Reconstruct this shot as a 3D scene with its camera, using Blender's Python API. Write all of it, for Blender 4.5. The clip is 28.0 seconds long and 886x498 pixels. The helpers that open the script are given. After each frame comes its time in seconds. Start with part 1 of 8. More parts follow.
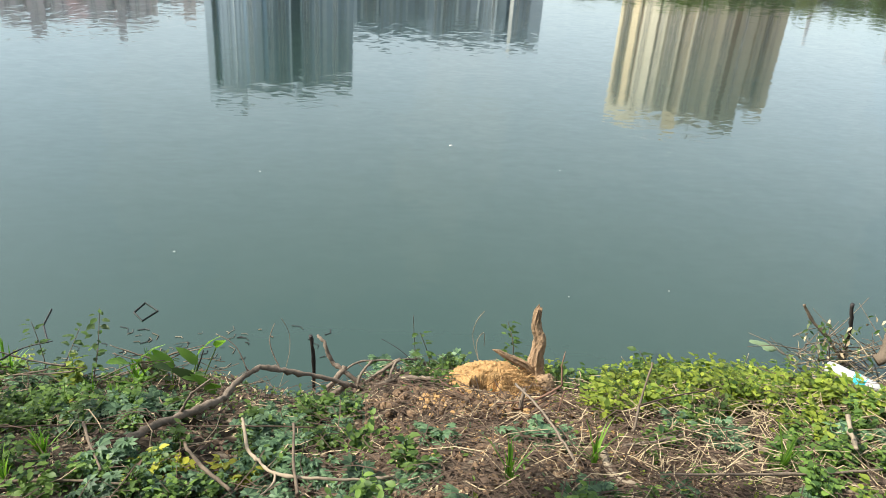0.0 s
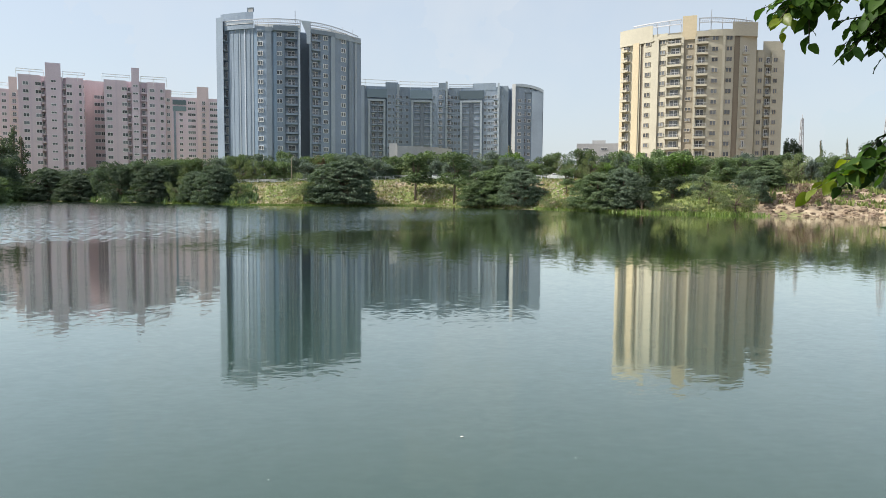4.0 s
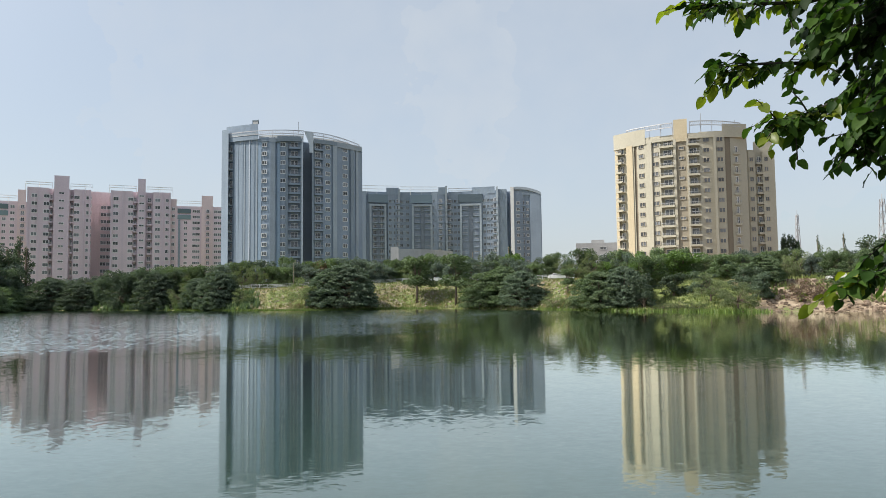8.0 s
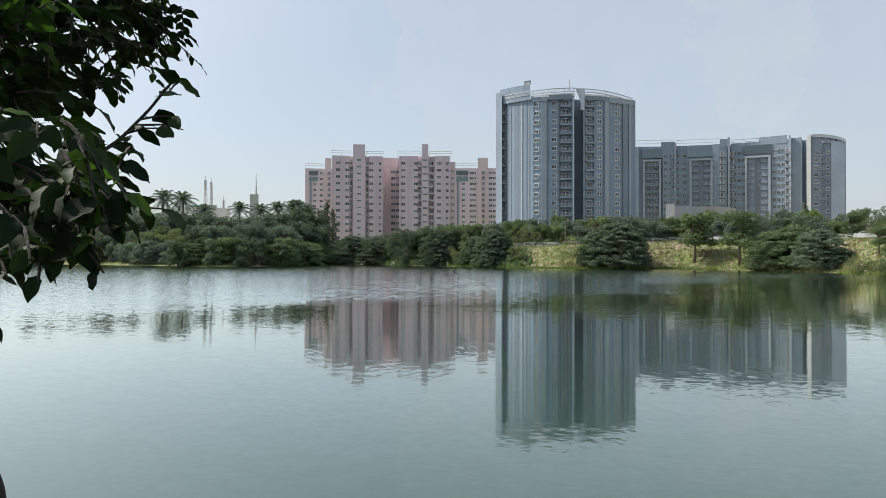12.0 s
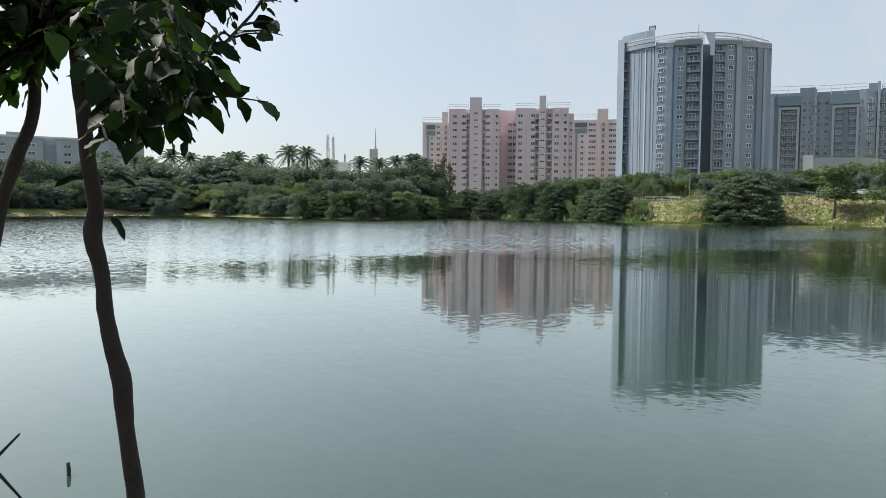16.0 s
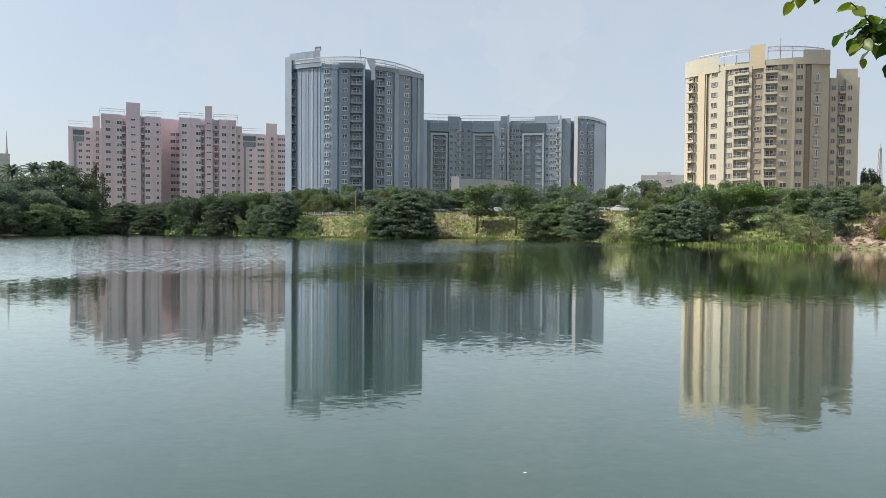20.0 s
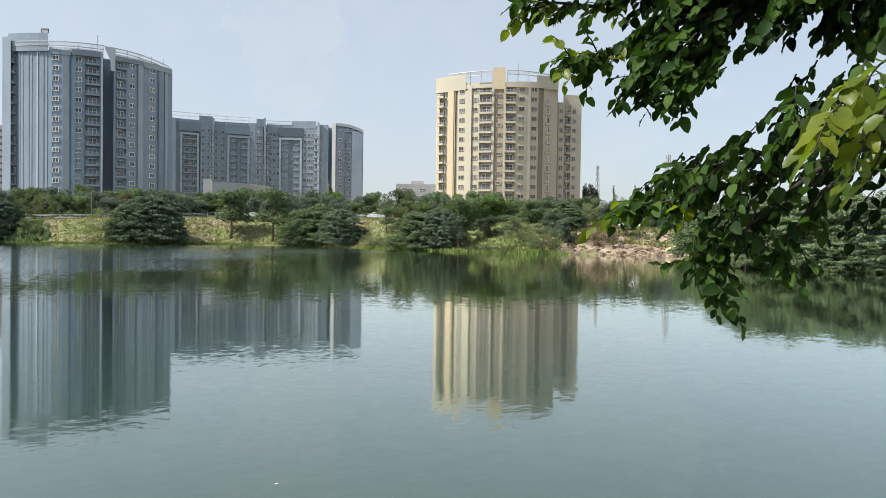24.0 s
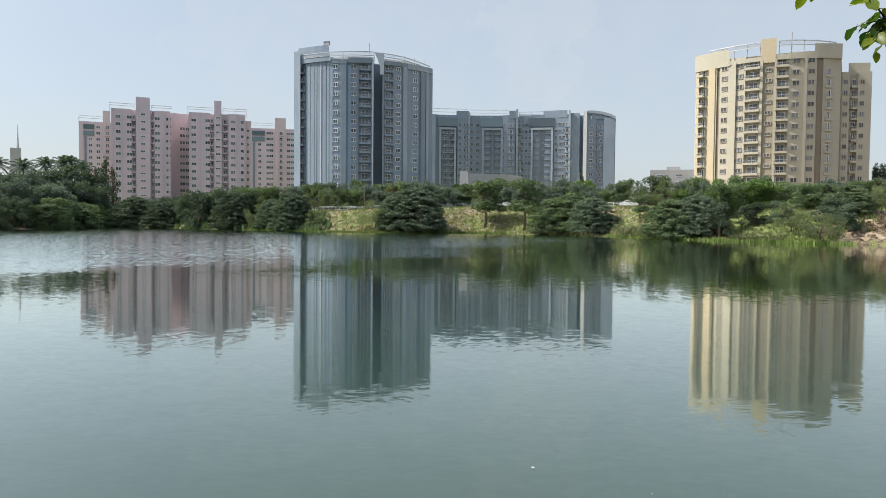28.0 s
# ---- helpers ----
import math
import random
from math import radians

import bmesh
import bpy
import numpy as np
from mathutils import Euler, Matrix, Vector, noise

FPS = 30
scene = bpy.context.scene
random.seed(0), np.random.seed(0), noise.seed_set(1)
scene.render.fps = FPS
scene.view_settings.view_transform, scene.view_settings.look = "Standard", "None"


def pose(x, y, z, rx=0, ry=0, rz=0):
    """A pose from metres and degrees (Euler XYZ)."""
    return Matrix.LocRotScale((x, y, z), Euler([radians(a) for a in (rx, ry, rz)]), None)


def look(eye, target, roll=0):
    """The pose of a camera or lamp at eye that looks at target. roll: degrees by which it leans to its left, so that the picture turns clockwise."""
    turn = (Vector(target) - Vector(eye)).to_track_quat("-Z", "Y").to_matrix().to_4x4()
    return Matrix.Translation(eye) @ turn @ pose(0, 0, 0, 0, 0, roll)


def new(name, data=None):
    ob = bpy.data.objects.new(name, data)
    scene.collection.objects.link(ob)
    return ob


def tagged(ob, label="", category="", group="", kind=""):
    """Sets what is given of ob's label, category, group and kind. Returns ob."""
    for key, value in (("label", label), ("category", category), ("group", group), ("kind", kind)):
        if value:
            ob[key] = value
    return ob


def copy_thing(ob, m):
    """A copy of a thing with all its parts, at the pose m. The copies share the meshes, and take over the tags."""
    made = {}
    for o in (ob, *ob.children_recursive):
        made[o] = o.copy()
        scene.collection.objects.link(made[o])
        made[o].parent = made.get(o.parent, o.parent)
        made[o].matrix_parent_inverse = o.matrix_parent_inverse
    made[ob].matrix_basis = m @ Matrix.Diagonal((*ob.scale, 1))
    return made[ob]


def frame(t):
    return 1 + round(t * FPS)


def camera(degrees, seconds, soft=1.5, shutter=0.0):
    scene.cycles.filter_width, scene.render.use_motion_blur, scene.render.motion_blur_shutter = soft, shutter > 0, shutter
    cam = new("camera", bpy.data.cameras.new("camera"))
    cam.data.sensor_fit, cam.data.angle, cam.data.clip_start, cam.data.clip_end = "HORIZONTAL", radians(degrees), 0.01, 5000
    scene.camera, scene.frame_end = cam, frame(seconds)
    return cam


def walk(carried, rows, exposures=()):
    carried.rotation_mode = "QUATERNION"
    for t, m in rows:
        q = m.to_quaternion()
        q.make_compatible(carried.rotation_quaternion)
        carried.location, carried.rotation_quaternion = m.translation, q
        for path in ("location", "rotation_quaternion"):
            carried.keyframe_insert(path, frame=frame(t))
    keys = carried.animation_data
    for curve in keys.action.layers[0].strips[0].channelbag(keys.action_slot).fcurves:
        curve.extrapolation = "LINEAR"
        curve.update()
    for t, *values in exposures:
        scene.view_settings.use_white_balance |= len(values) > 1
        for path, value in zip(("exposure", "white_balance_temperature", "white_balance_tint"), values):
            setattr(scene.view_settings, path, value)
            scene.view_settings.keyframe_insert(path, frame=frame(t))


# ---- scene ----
EXPOSURE = 0.55
# seconds, eye x y z, heading to the right of +y, pitch, lean to the left (degrees)
PATH = [
    (0.0, 0.032, -0.002, 2.630, 8.30, -25.67, 4.37),
    (0.5, 0.029, -0.002, 2.640, 7.65, -24.05, 4.00),
    (1.0, 0.027, -0.002, 2.670, 7.17, -21.24, 3.49),
    (1.5, 0.026, -0.002, 2.750, 6.92, -18.26, 3.25),
    (2.0, 0.026, -0.001, 2.820, 6.66, -14.92, 2.51),
    (2.5, 0.025, -0.001, 2.860, 6.52, -11.84, 1.88),
    (3.0, 0.025, -0.001, 2.900, 6.48, -9.09, 1.37),
    (3.5, 0.025, -0.001, 2.900, 6.50, -6.63, 0.87),
    (4.0, 0.025, -0.001, 2.905, 6.64, -4.38, 0.47),
    (4.5, 0.026, -0.002, 2.915, 6.86, -2.27, 0.20),
    (6.5, 0.028, -0.002, 2.955, 7.36, 2.50, -0.33),
    (7.0, 0.028, -0.002, 2.960, 7.32, 2.90, -0.33),
    (7.5, 0.027, -0.002, 2.960, 7.11, 3.30, -0.41),
    (8.0, 0.025, -0.001, 2.960, 6.52, 3.77, -0.65),
    (8.5, 0.020, -0.001, 2.958, 5.22, 4.10, -0.97),
    (9.0, 0.012, -0.000, 2.954, 3.07, 4.19, -1.31),
    (9.5, 0.001, -0.000, 2.948, 0.31, 3.96, -1.43),
    (10.0, -0.031, -0.010, 2.940, -2.75, 3.50, -1.30),
    (10.5, -0.062, -0.021, 2.930, -5.79, 2.92, -0.96),
    (11.0, -0.094, -0.033, 2.920, -8.78, 2.28, -0.53),
    (11.5, -0.112, -0.041, 2.910, -11.88, 1.51, -0.19),
    (12.0, -0.130, -0.050, 2.900, -14.98, 0.55, 0.11),
    (12.5, -0.119, -0.040, 2.870, -17.85, -0.71, 0.21),
    (13.0, -0.106, -0.028, 2.830, -20.14, -1.99, 0.37),
    (13.5, -0.081, -0.016, 2.800, -21.73, -3.19, 0.42),
    (15.5, -0.091, -0.020, 2.790, -24.34, -3.74, 0.38),
    (16.0, -0.090, -0.019, 2.793, -24.25, -3.17, 0.39),
    (16.5, -0.088, -0.018, 2.797, -23.52, -2.88, 0.27),
    (17.0, -0.082, -0.016, 2.800, -21.81, -2.83, 0.07),
    (17.5, -0.072, -0.012, 2.820, -19.05, -2.84, -0.23),
    (18.0, -0.058, -0.008, 2.870, -15.32, -2.76, -0.36),
    (18.5, -0.042, -0.004, 2.900, -11.11, -2.54, -0.35),
    (19.0, -0.026, -0.002, 2.900, -6.83, -2.35, -0.20),
    (19.5, -0.010, -0.000, 2.900, -2.59, -2.14, 0.10),
    (20.0, 0.006, -0.000, 2.900, 1.69, -1.82, 0.41),
    (20.5, 0.023, -0.001, 2.900, 6.08, -1.47, 0.60),
    (21.0, 0.040, -0.004, 2.900, 10.59, -1.18, 0.63),
    (21.5, 0.057, -0.008, 2.900, 15.12, -1.00, 0.61),
    (22.0, 0.073, -0.012, 2.900, 19.28, -0.90, 0.61),
    (22.5, 0.084, -0.017, 2.900, 22.50, -0.77, 0.84),
    (24.5, 0.071, -0.012, 2.900, 18.72, -1.55, 0.73),
    (25.0, 0.056, -0.007, 2.900, 14.86, -2.12, 0.70),
    (25.5, 0.042, -0.004, 2.900, 11.08, -2.54, 0.55),
    (26.0, 0.030, -0.002, 2.900, 7.77, -2.68, 0.59),
    (26.5, 0.020, -0.001, 2.900, 5.15, -2.51, 0.49),
    (27.0, 0.012, -0.000, 2.900, 3.17, -2.11, 0.52),
    (27.5, 0.007, -0.000, 2.900, 1.81, -1.88, 0.54),
    (28.0, 0.004, -0.000, 2.900, 1.02, -2.25, 0.51),
]


def aim(x, y, z, heading, pitch, lean):
    h, p = radians(heading), radians(pitch)
    way = Vector((math.sin(h) * math.cos(p), math.cos(h) * math.cos(p), math.sin(p)))
    return look((x, y, z), Vector((x, y, z)) + way, lean)


cam = camera(63.64, 28.0, soft=0.85)
walk(cam, [(t, aim(*row)) for t, *row in PATH], [(t, EXPOSURE + e) for t, e in ((0.0, 0.42), (1.0, 0.44), (2.0, 0.42), (3.0, 0.28), (4.5, 0.08), (6.5, -0.03), (9.5, -0.05), (11.5, -0.08), (12.6, -0.03), (13.5, 0.0), (15.5, -0.01), (17.0, -0.04), (20.0, -0.02), (22.0, 0.12), (25.0, 0.06), (28.0, 0.0))])

# world, sun
SUN_AZ, SUN_EL = -86.0, 48.0        # degrees right of +y, above the horizon
world = bpy.data.worlds.new("sky_world")
scene.world = world
world.use_nodes = True
wn = world.node_tree
wn.nodes.clear()
sky = wn.nodes.new("ShaderNodeTexSky")
sky.sky_type, sky.sun_disc = "NISHITA", False
sky.sun_elevation, sky.sun_rotation = radians(SUN_EL), radians(SUN_AZ)
sky.air_density, sky.dust_density, sky.ozone_density = 1.0, 2.0, 1.0
wbg = wn.nodes.new("ShaderNodeBackground")
wbg.inputs["Strength"].default_value = 0.15
wout = wn.nodes.new("ShaderNodeOutputWorld")
# thin white haze over the whole sky
haze = wn.nodes.new("ShaderNodeMix")
haze.data_type = "RGBA"
wisps, veil = wn.nodes.new("ShaderNodeTexNoise"), wn.nodes.new("ShaderNodeMapRange")     # faint thin cloud
wisps.inputs["Scale"].default_value, wisps.inputs["Detail"].default_value, wisps.inputs["Distortion"].default_value = 3.2, 7, 0.4
veil.inputs["From Min"].default_value, veil.inputs["From Max"].default_value = 0.45, 0.75
veil.inputs["To Min"].default_value, veil.inputs["To Max"].default_value = 0.69, 0.73
wn.links.new(wisps.outputs["Fac"], veil.inputs["Value"])
wn.links.new(veil.outputs[0], haze.inputs["Factor"])
aim, facing_sun = wn.nodes.new("ShaderNodeTexCoord"), wn.nodes.new("ShaderNodeVectorMath")
facing_sun.operation = "DOT_PRODUCT"
wn.links.new(aim.outputs["Generated"], facing_sun.inputs[0])
wn.links.new(aim.outputs["Generated"], wisps.inputs["Vector"])
glow = wn.nodes.new("ShaderNodeMapRange")      # the haze is whiter and brighter towards the sun
glow.interpolation_type = "SMOOTHSTEP"
glow.inputs["From Min"].default_value, glow.inputs["From Max"].default_value = 0.45, 1.0
wn.links.new(facing_sun.outputs["Value"], glow.inputs["Value"])
tint = wn.nodes.new("ShaderNodeMix")
tint.data_type = "RGBA"
tint.inputs["A"].default_value, tint.inputs["B"].default_value = (2.54, 2.82, 3.08, 1), (4.6, 4.75, 4.85, 1)
wn.links.new(glow.outputs[0], tint.inputs["Factor"])
wn.links.new(tint.outputs["Result"], haze.inputs["B"])
wn.links.new(sky.outputs[0], haze.inputs["A"])
# two small soft puffs of cloud over the towers
puffs = haze.outputs["Result"]
puff_noise = wn.nodes.new("ShaderNodeTexNoise")
puff_noise.inputs["Scale"].default_value, puff_noise.inputs["Detail"].default_value = 22.0, 5
wn.links.new(aim.outputs["Generated"], puff_noise.inputs["Vector"])
ragged = wn.nodes.new("ShaderNodeVectorMath")
ragged.operation = "MULTIPLY_ADD"
ragged.inputs[1].default_value = (0.06, 0.06, 0.06)
wn.links.new(puff_noise.outputs["Color"], ragged.inputs[0])
wn.links.new(aim.outputs["Generated"], ragged.inputs[2])
for az, el, reach in ((-5.6, 14.6, 2.6), (21.6, 16.9, 1.7)):
    near, edge, amount, white = (wn.nodes.new(k) for k in ("ShaderNodeVectorMath", "ShaderNodeMapRange", "ShaderNodeMath", "ShaderNodeMix"))
    near.operation, edge.interpolation_type, amount.operation, white.data_type = "DOT_PRODUCT", "SMOOTHERSTEP", "MULTIPLY", "RGBA"
    a, e = radians(az), radians(el)
    near.inputs[1].default_value = (Vector((math.sin(a) * math.cos(e), math.cos(a) * math.cos(e), math.sin(e))) + Vector((0.03, 0.03, 0.03))).normalized()
    edge.inputs["From Min"].default_value, edge.inputs["From Max"].default_value = math.cos(radians(reach)), 1.0
    edge.inputs["To Max"].default_value = 0.36
    wn.links.new(ragged.outputs[0], near.inputs[0])
    wn.links.new(near.outputs["Value"], edge.inputs["Value"])
    wn.links.new(edge.outputs[0], amount.inputs[0])
    wn.links.new(puff_noise.outputs["Fac"], amount.inputs[1])
    wn.links.new(amount.outputs[0], white.inputs["Factor"])
    wn.links.new(puffs, white.inputs["A"])
    white.inputs["B"].default_value = (3.1, 3.3, 3.5, 1)
    puffs = white.outputs["Result"]
wn.links.new(puffs, wbg.inputs["Color"])
wn.links.new(wbg.outputs[0], wout.inputs["Surface"])

sun = new("sun", bpy.data.lights.new("sun", "SUN"))
sun.data.energy, sun.data.angle, sun.data.color = 5.0, radians(0.6), (1.0, 0.95, 0.86)
sa, se = radians(SUN_AZ), radians(SUN_EL)
sun_way = Vector((math.sin(sa) * math.cos(se), math.cos(sa) * math.cos(se), math.sin(se)))
facing_sun.inputs[1].default_value = sun_way
sun.matrix_world = look(sun_way * 50, (0, 0, 0))


# ---- tools ----
class Geo:
    """Vertices and faces of one mesh."""

    def __init__(self):
        self.v, self.f = [], []

    def add(self, vs, fs):
        n = len(self.v)
        self.v += [tuple(p) for p in vs]
        self.f += [tuple(i + n for i in f) for f in fs]
        return self

    def box(self, x0, x1, y0, y1, z0, z1):
        vs = [(x, y, z) for z in (z0, z1) for x, y in ((x0, y0), (x1, y0), (x1, y1), (x0, y1))]
        return self.add(vs, [(3, 2, 1, 0), (4, 5, 6, 7), (0, 1, 5, 4), (1, 2, 6, 5), (2, 3, 7, 6), (3, 0, 4, 7)])

    def prism(self, plan, z0, z1):
        n = len(plan)
        vs = [(x, y, z0) for x, y in plan] + [(x, y, z1) for x, y in plan]
        fs = [tuple(range(n))[::-1], tuple(range(n, 2 * n))]
        fs += [(i, (i + 1) % n, n + (i + 1) % n, n + i) for i in range(n)]
        return self.add(vs, fs)

    def tube(self, pts, radii, n=6):
        pts = [Vector(p) for p in pts]
        vs, fs = [], []
        for i, p in enumerate(pts):
            d = (pts[min(i + 1, len(pts) - 1)] - pts[max(i - 1, 0)]).normalized()
            a = d.orthogonal().normalized() if i == 0 else (a - d * a.dot(d)).normalized()
            b = d.cross(a)
            r = radii[i] if isinstance(radii, (list, tuple)) else radii
            vs += [p + (a * math.cos(k * math.tau / n) + b * math.sin(k * math.tau / n)) * r for k in range(n)]
        for i in range(len(pts) - 1):
            fs += [(i * n + k, i * n + (k + 1) % n, (i + 1) * n + (k + 1) % n, (i + 1) * n + k) for k in range(n)]
        fs += [tuple(range(n))[::-1], tuple(range((len(pts) - 1) * n, len(pts) * n))]
        return self.add(vs, fs)

    def blob(self, c, r, rows=6, cols=9, rough=0.0, seed=0):
        c, r = Vector(c), Vector(r)
        vs, fs = [], []
        for i in range(rows + 1):
            th = math.pi * i / rows
            for k in range(cols):
                ph = math.tau * k / cols
                d = Vector((math.sin(th) * math.cos(ph), math.sin(th) * math.sin(ph), math.cos(th)))
                w = 1 + rough * noise.noise(d * 1.7 + Vector((seed * 3.1, seed, 0)))
                vs.append(c + Vector((d.x * r.x, d.y * r.y, d.z * r.z)) * w)
        for i in range(rows):
            fs += [(i * cols + k, (i + 1) * cols + k, (i + 1) * cols + (k + 1) % cols, i * cols + (k + 1) % cols) for k in range(cols)]
        return self.add(vs, fs)

    def mesh(self, name, mat, smooth=False):
        me = bpy.data.meshes.new(name)
        me.from_pydata(self.v, [], self.f)
        if mat:
            me.materials.append(mat)
        if smooth:
            me.polygons.foreach_set("use_smooth", [True] * len(me.polygons))
        me.update()
        return me


def part(name, geo, mat, parent, label="", smooth=False):
    """One mesh object under a thing or a part; geo is a Geo or a ready mesh."""
    me = geo.mesh(name, mat, smooth) if isinstance(geo, Geo) else geo
    ob = new(name, me)
    ob.parent = parent
    return tagged(ob, label)


def put(name, me, parent, m):
    """A piece that shares its mesh, at the pose m in its parent's space."""
    ob = new(name, me)
    ob.parent = parent
    ob.matrix_basis = m
    return ob


def thing(name, place, label, category, group="", kind=""):
    ob = new(name)
    ob.empty_display_size = 0.1
    ob.location = place
    return tagged(ob, label, category, group, kind)


def solid(name, geo, mat, label, category, group="", kind="", smooth=False, place=(0, 0, 0)):
    ob = new(name, geo.mesh(name, mat, smooth))
    ob.location = place
    return tagged(ob, label, category, group, kind)


def polar(az, d, z=0.0):
    a = radians(az)
    return Vector((d * math.sin(a), d * math.cos(a), z))


def lerp_table(table, x):
    """A smooth curve through pairs (x, y)."""
    xs, ys = [p[0] for p in table], [p[1] for p in table]
    return float(np.interp(x, xs, ys))


# ---- materials ----
def surface(name, col, rough=0.85, var=0.18, scale=1.5, fine=14.0, bump=0.2, depth=0.02, streak=0.0, metal=0.0, spec=0.3, each=0.0):
    """A painted, stony or earthen surface: stains at two scales, streaks down, fine relief."""
    m = bpy.data.materials.new(name)
    m.use_nodes = True
    n, l = m.node_tree.nodes, m.node_tree.links
    b = n["Principled BSDF"]
    b.inputs["Roughness"].default_value, b.inputs["Metallic"].default_value = rough, metal
    b.inputs["Specular IOR Level"].default_value = spec
    geo = n.new("ShaderNodeNewGeometry")
    big, small = n.new("ShaderNodeTexNoise"), n.new("ShaderNodeTexNoise")
    big.inputs["Scale"].default_value, small.inputs["Scale"].default_value = scale, fine
    big.inputs["Detail"].default_value = small.inputs["Detail"].default_value = 5
    l.new(geo.outputs["Position"], big.inputs["Vector"])
    l.new(geo.outputs["Position"], small.inputs["Vector"])
    val = n.new("ShaderNodeMath")
    val.operation = "ADD"
    l.new(big.outputs["Fac"], val.inputs[0])
    l.new(small.outputs["Fac"], val.inputs[1])
    last = val
    if streak:
        mp = n.new("ShaderNodeMapping")
        mp.inputs["Scale"].default_value = (1.2, 1.2, 0.06)
        l.new(geo.outputs["Position"], mp.inputs["Vector"])
        st = n.new("ShaderNodeTexNoise")
        st.inputs["Scale"].default_value, st.inputs["Detail"].default_value = 1.0, 6
        l.new(mp.outputs[0], st.inputs["Vector"])
        mm = n.new("ShaderNodeMath")
        mm.operation = "MULTIPLY_ADD"
        mm.inputs[1].default_value = streak
        l.new(st.outputs["Fac"], mm.inputs[0])
        l.new(last.outputs[0], mm.inputs[2])
        last = mm
    mid = 1.0 + 0.5 * streak
    rng = n.new("ShaderNodeMapRange")
    rng.inputs["From Min"].default_value, rng.inputs["From Max"].default_value = mid - 0.45, mid + 0.45
    rng.inputs["To Min"].default_value, rng.inputs["To Max"].default_value = 1 - var, 1 + var
    l.new(last.outputs[0], rng.inputs["Value"])
    factor = rng.outputs[0]
    if each:
        info = n.new("ShaderNodeObjectInfo")
        er = n.new("ShaderNodeMapRange")
        er.inputs["To Min"].default_value, er.inputs["To Max"].default_value = 1 - each, 1 + each
        l.new(info.outputs["Random"], er.inputs["Value"])
        em = n.new("ShaderNodeMath")
        em.operation = "MULTIPLY"
        l.new(factor, em.inputs[0])
        l.new(er.outputs[0], em.inputs[1])
        factor = em.outputs[0]
    vm = n.new("ShaderNodeVectorMath")
    vm.operation = "SCALE"
    vm.inputs[0].default_value = col
    l.new(factor, vm.inputs["Scale"])
    l.new(vm.outputs[0], b.inputs["Base Color"])
    if bump:
        bp = n.new("ShaderNodeBump")
        bp.inputs["Strength"].default_value, bp.inputs["Distance"].default_value = bump, depth
        l.new(small.outputs["Fac"], bp.inputs["Height"])
        l.new(bp.outputs[0], b.inputs["Normal"])
    return m


def leafy(name, dark, light, through_light=0.35, rough=0.5, each=0.25, spec=0.3):
    """Foliage: every leaf and every plant a little different, thin enough to let light through."""
    m = bpy.data.materials.new(name)
    m.use_nodes = True
    n, l = m.node_tree.nodes, m.node_tree.links
    b = n["Principled BSDF"]
    b.inputs["Roughness"].default_value = rough
    b.inputs["Specular IOR Level"].default_value = spec
    geo, info = n.new("ShaderNodeNewGeometry"), n.new("ShaderNodeObjectInfo")
    mix = n.new("ShaderNodeMix")
    mix.data_type = "RGBA"
    mix.inputs["A"].default_value, mix.inputs["B"].default_value = (*dark, 1), (*light, 1)
    l.new(geo.outputs["Random Per Island"], mix.inputs["Factor"])
    er = n.new("ShaderNodeMapRange")
    er.inputs["To Min"].default_value, er.inputs["To Max"].default_value = 1 - each, 1 + each
    l.new(info.outputs["Random"], er.inputs["Value"])
    vm = n.new("ShaderNodeVectorMath")
    vm.operation = "SCALE"
    l.new(mix.outputs["Result"], vm.inputs[0])
    l.new(er.outputs[0], vm.inputs["Scale"])
    l.new(vm.outputs[0], b.inputs["Base Color"])
    tr = n.new("ShaderNodeBsdfTranslucent")
    warm = n.new("ShaderNodeVectorMath")
    warm.operation = "MULTIPLY"
    warm.inputs[1].default_value = (1.25, 1.45, 0.55)
    l.new(vm.outputs[0], warm.inputs[0])
    l.new(warm.outputs[0], tr.inputs["Color"])
    ms = n.new("ShaderNodeMixShader")
    ms.inputs[0].default_value = through_light
    l.new(b.outputs[0], ms.inputs[1])
    l.new(tr.outputs[0], ms.inputs[2])
    l.new(ms.outputs[0], n["Material Output"].inputs["Surface"])
    return m


def glassy(name, col, rough=0.08):
    m = bpy.data.materials.new(name)
    m.use_nodes = True
    n, l = m.node_tree.nodes, m.node_tree.links
    b = n["Principled BSDF"]
    b.inputs["Roughness"].default_value, b.inputs["Specular IOR Level"].default_value = rough, 0.28
    info = n.new("ShaderNodeObjectInfo")
    rng = n.new("ShaderNodeMapRange")
    rng.inputs["To Min"].default_value, rng.inputs["To Max"].default_value = 0.5, 1.8
    l.new(info.outputs["Random"], rng.inputs["Value"])
    vm = n.new("ShaderNodeVectorMath")
    vm.operation = "SCALE"
    vm.inputs[0].default_value = col
    l.new(rng.outputs[0], vm.inputs["Scale"])
    l.new(vm.outputs[0], b.inputs["Base Color"])
    return m


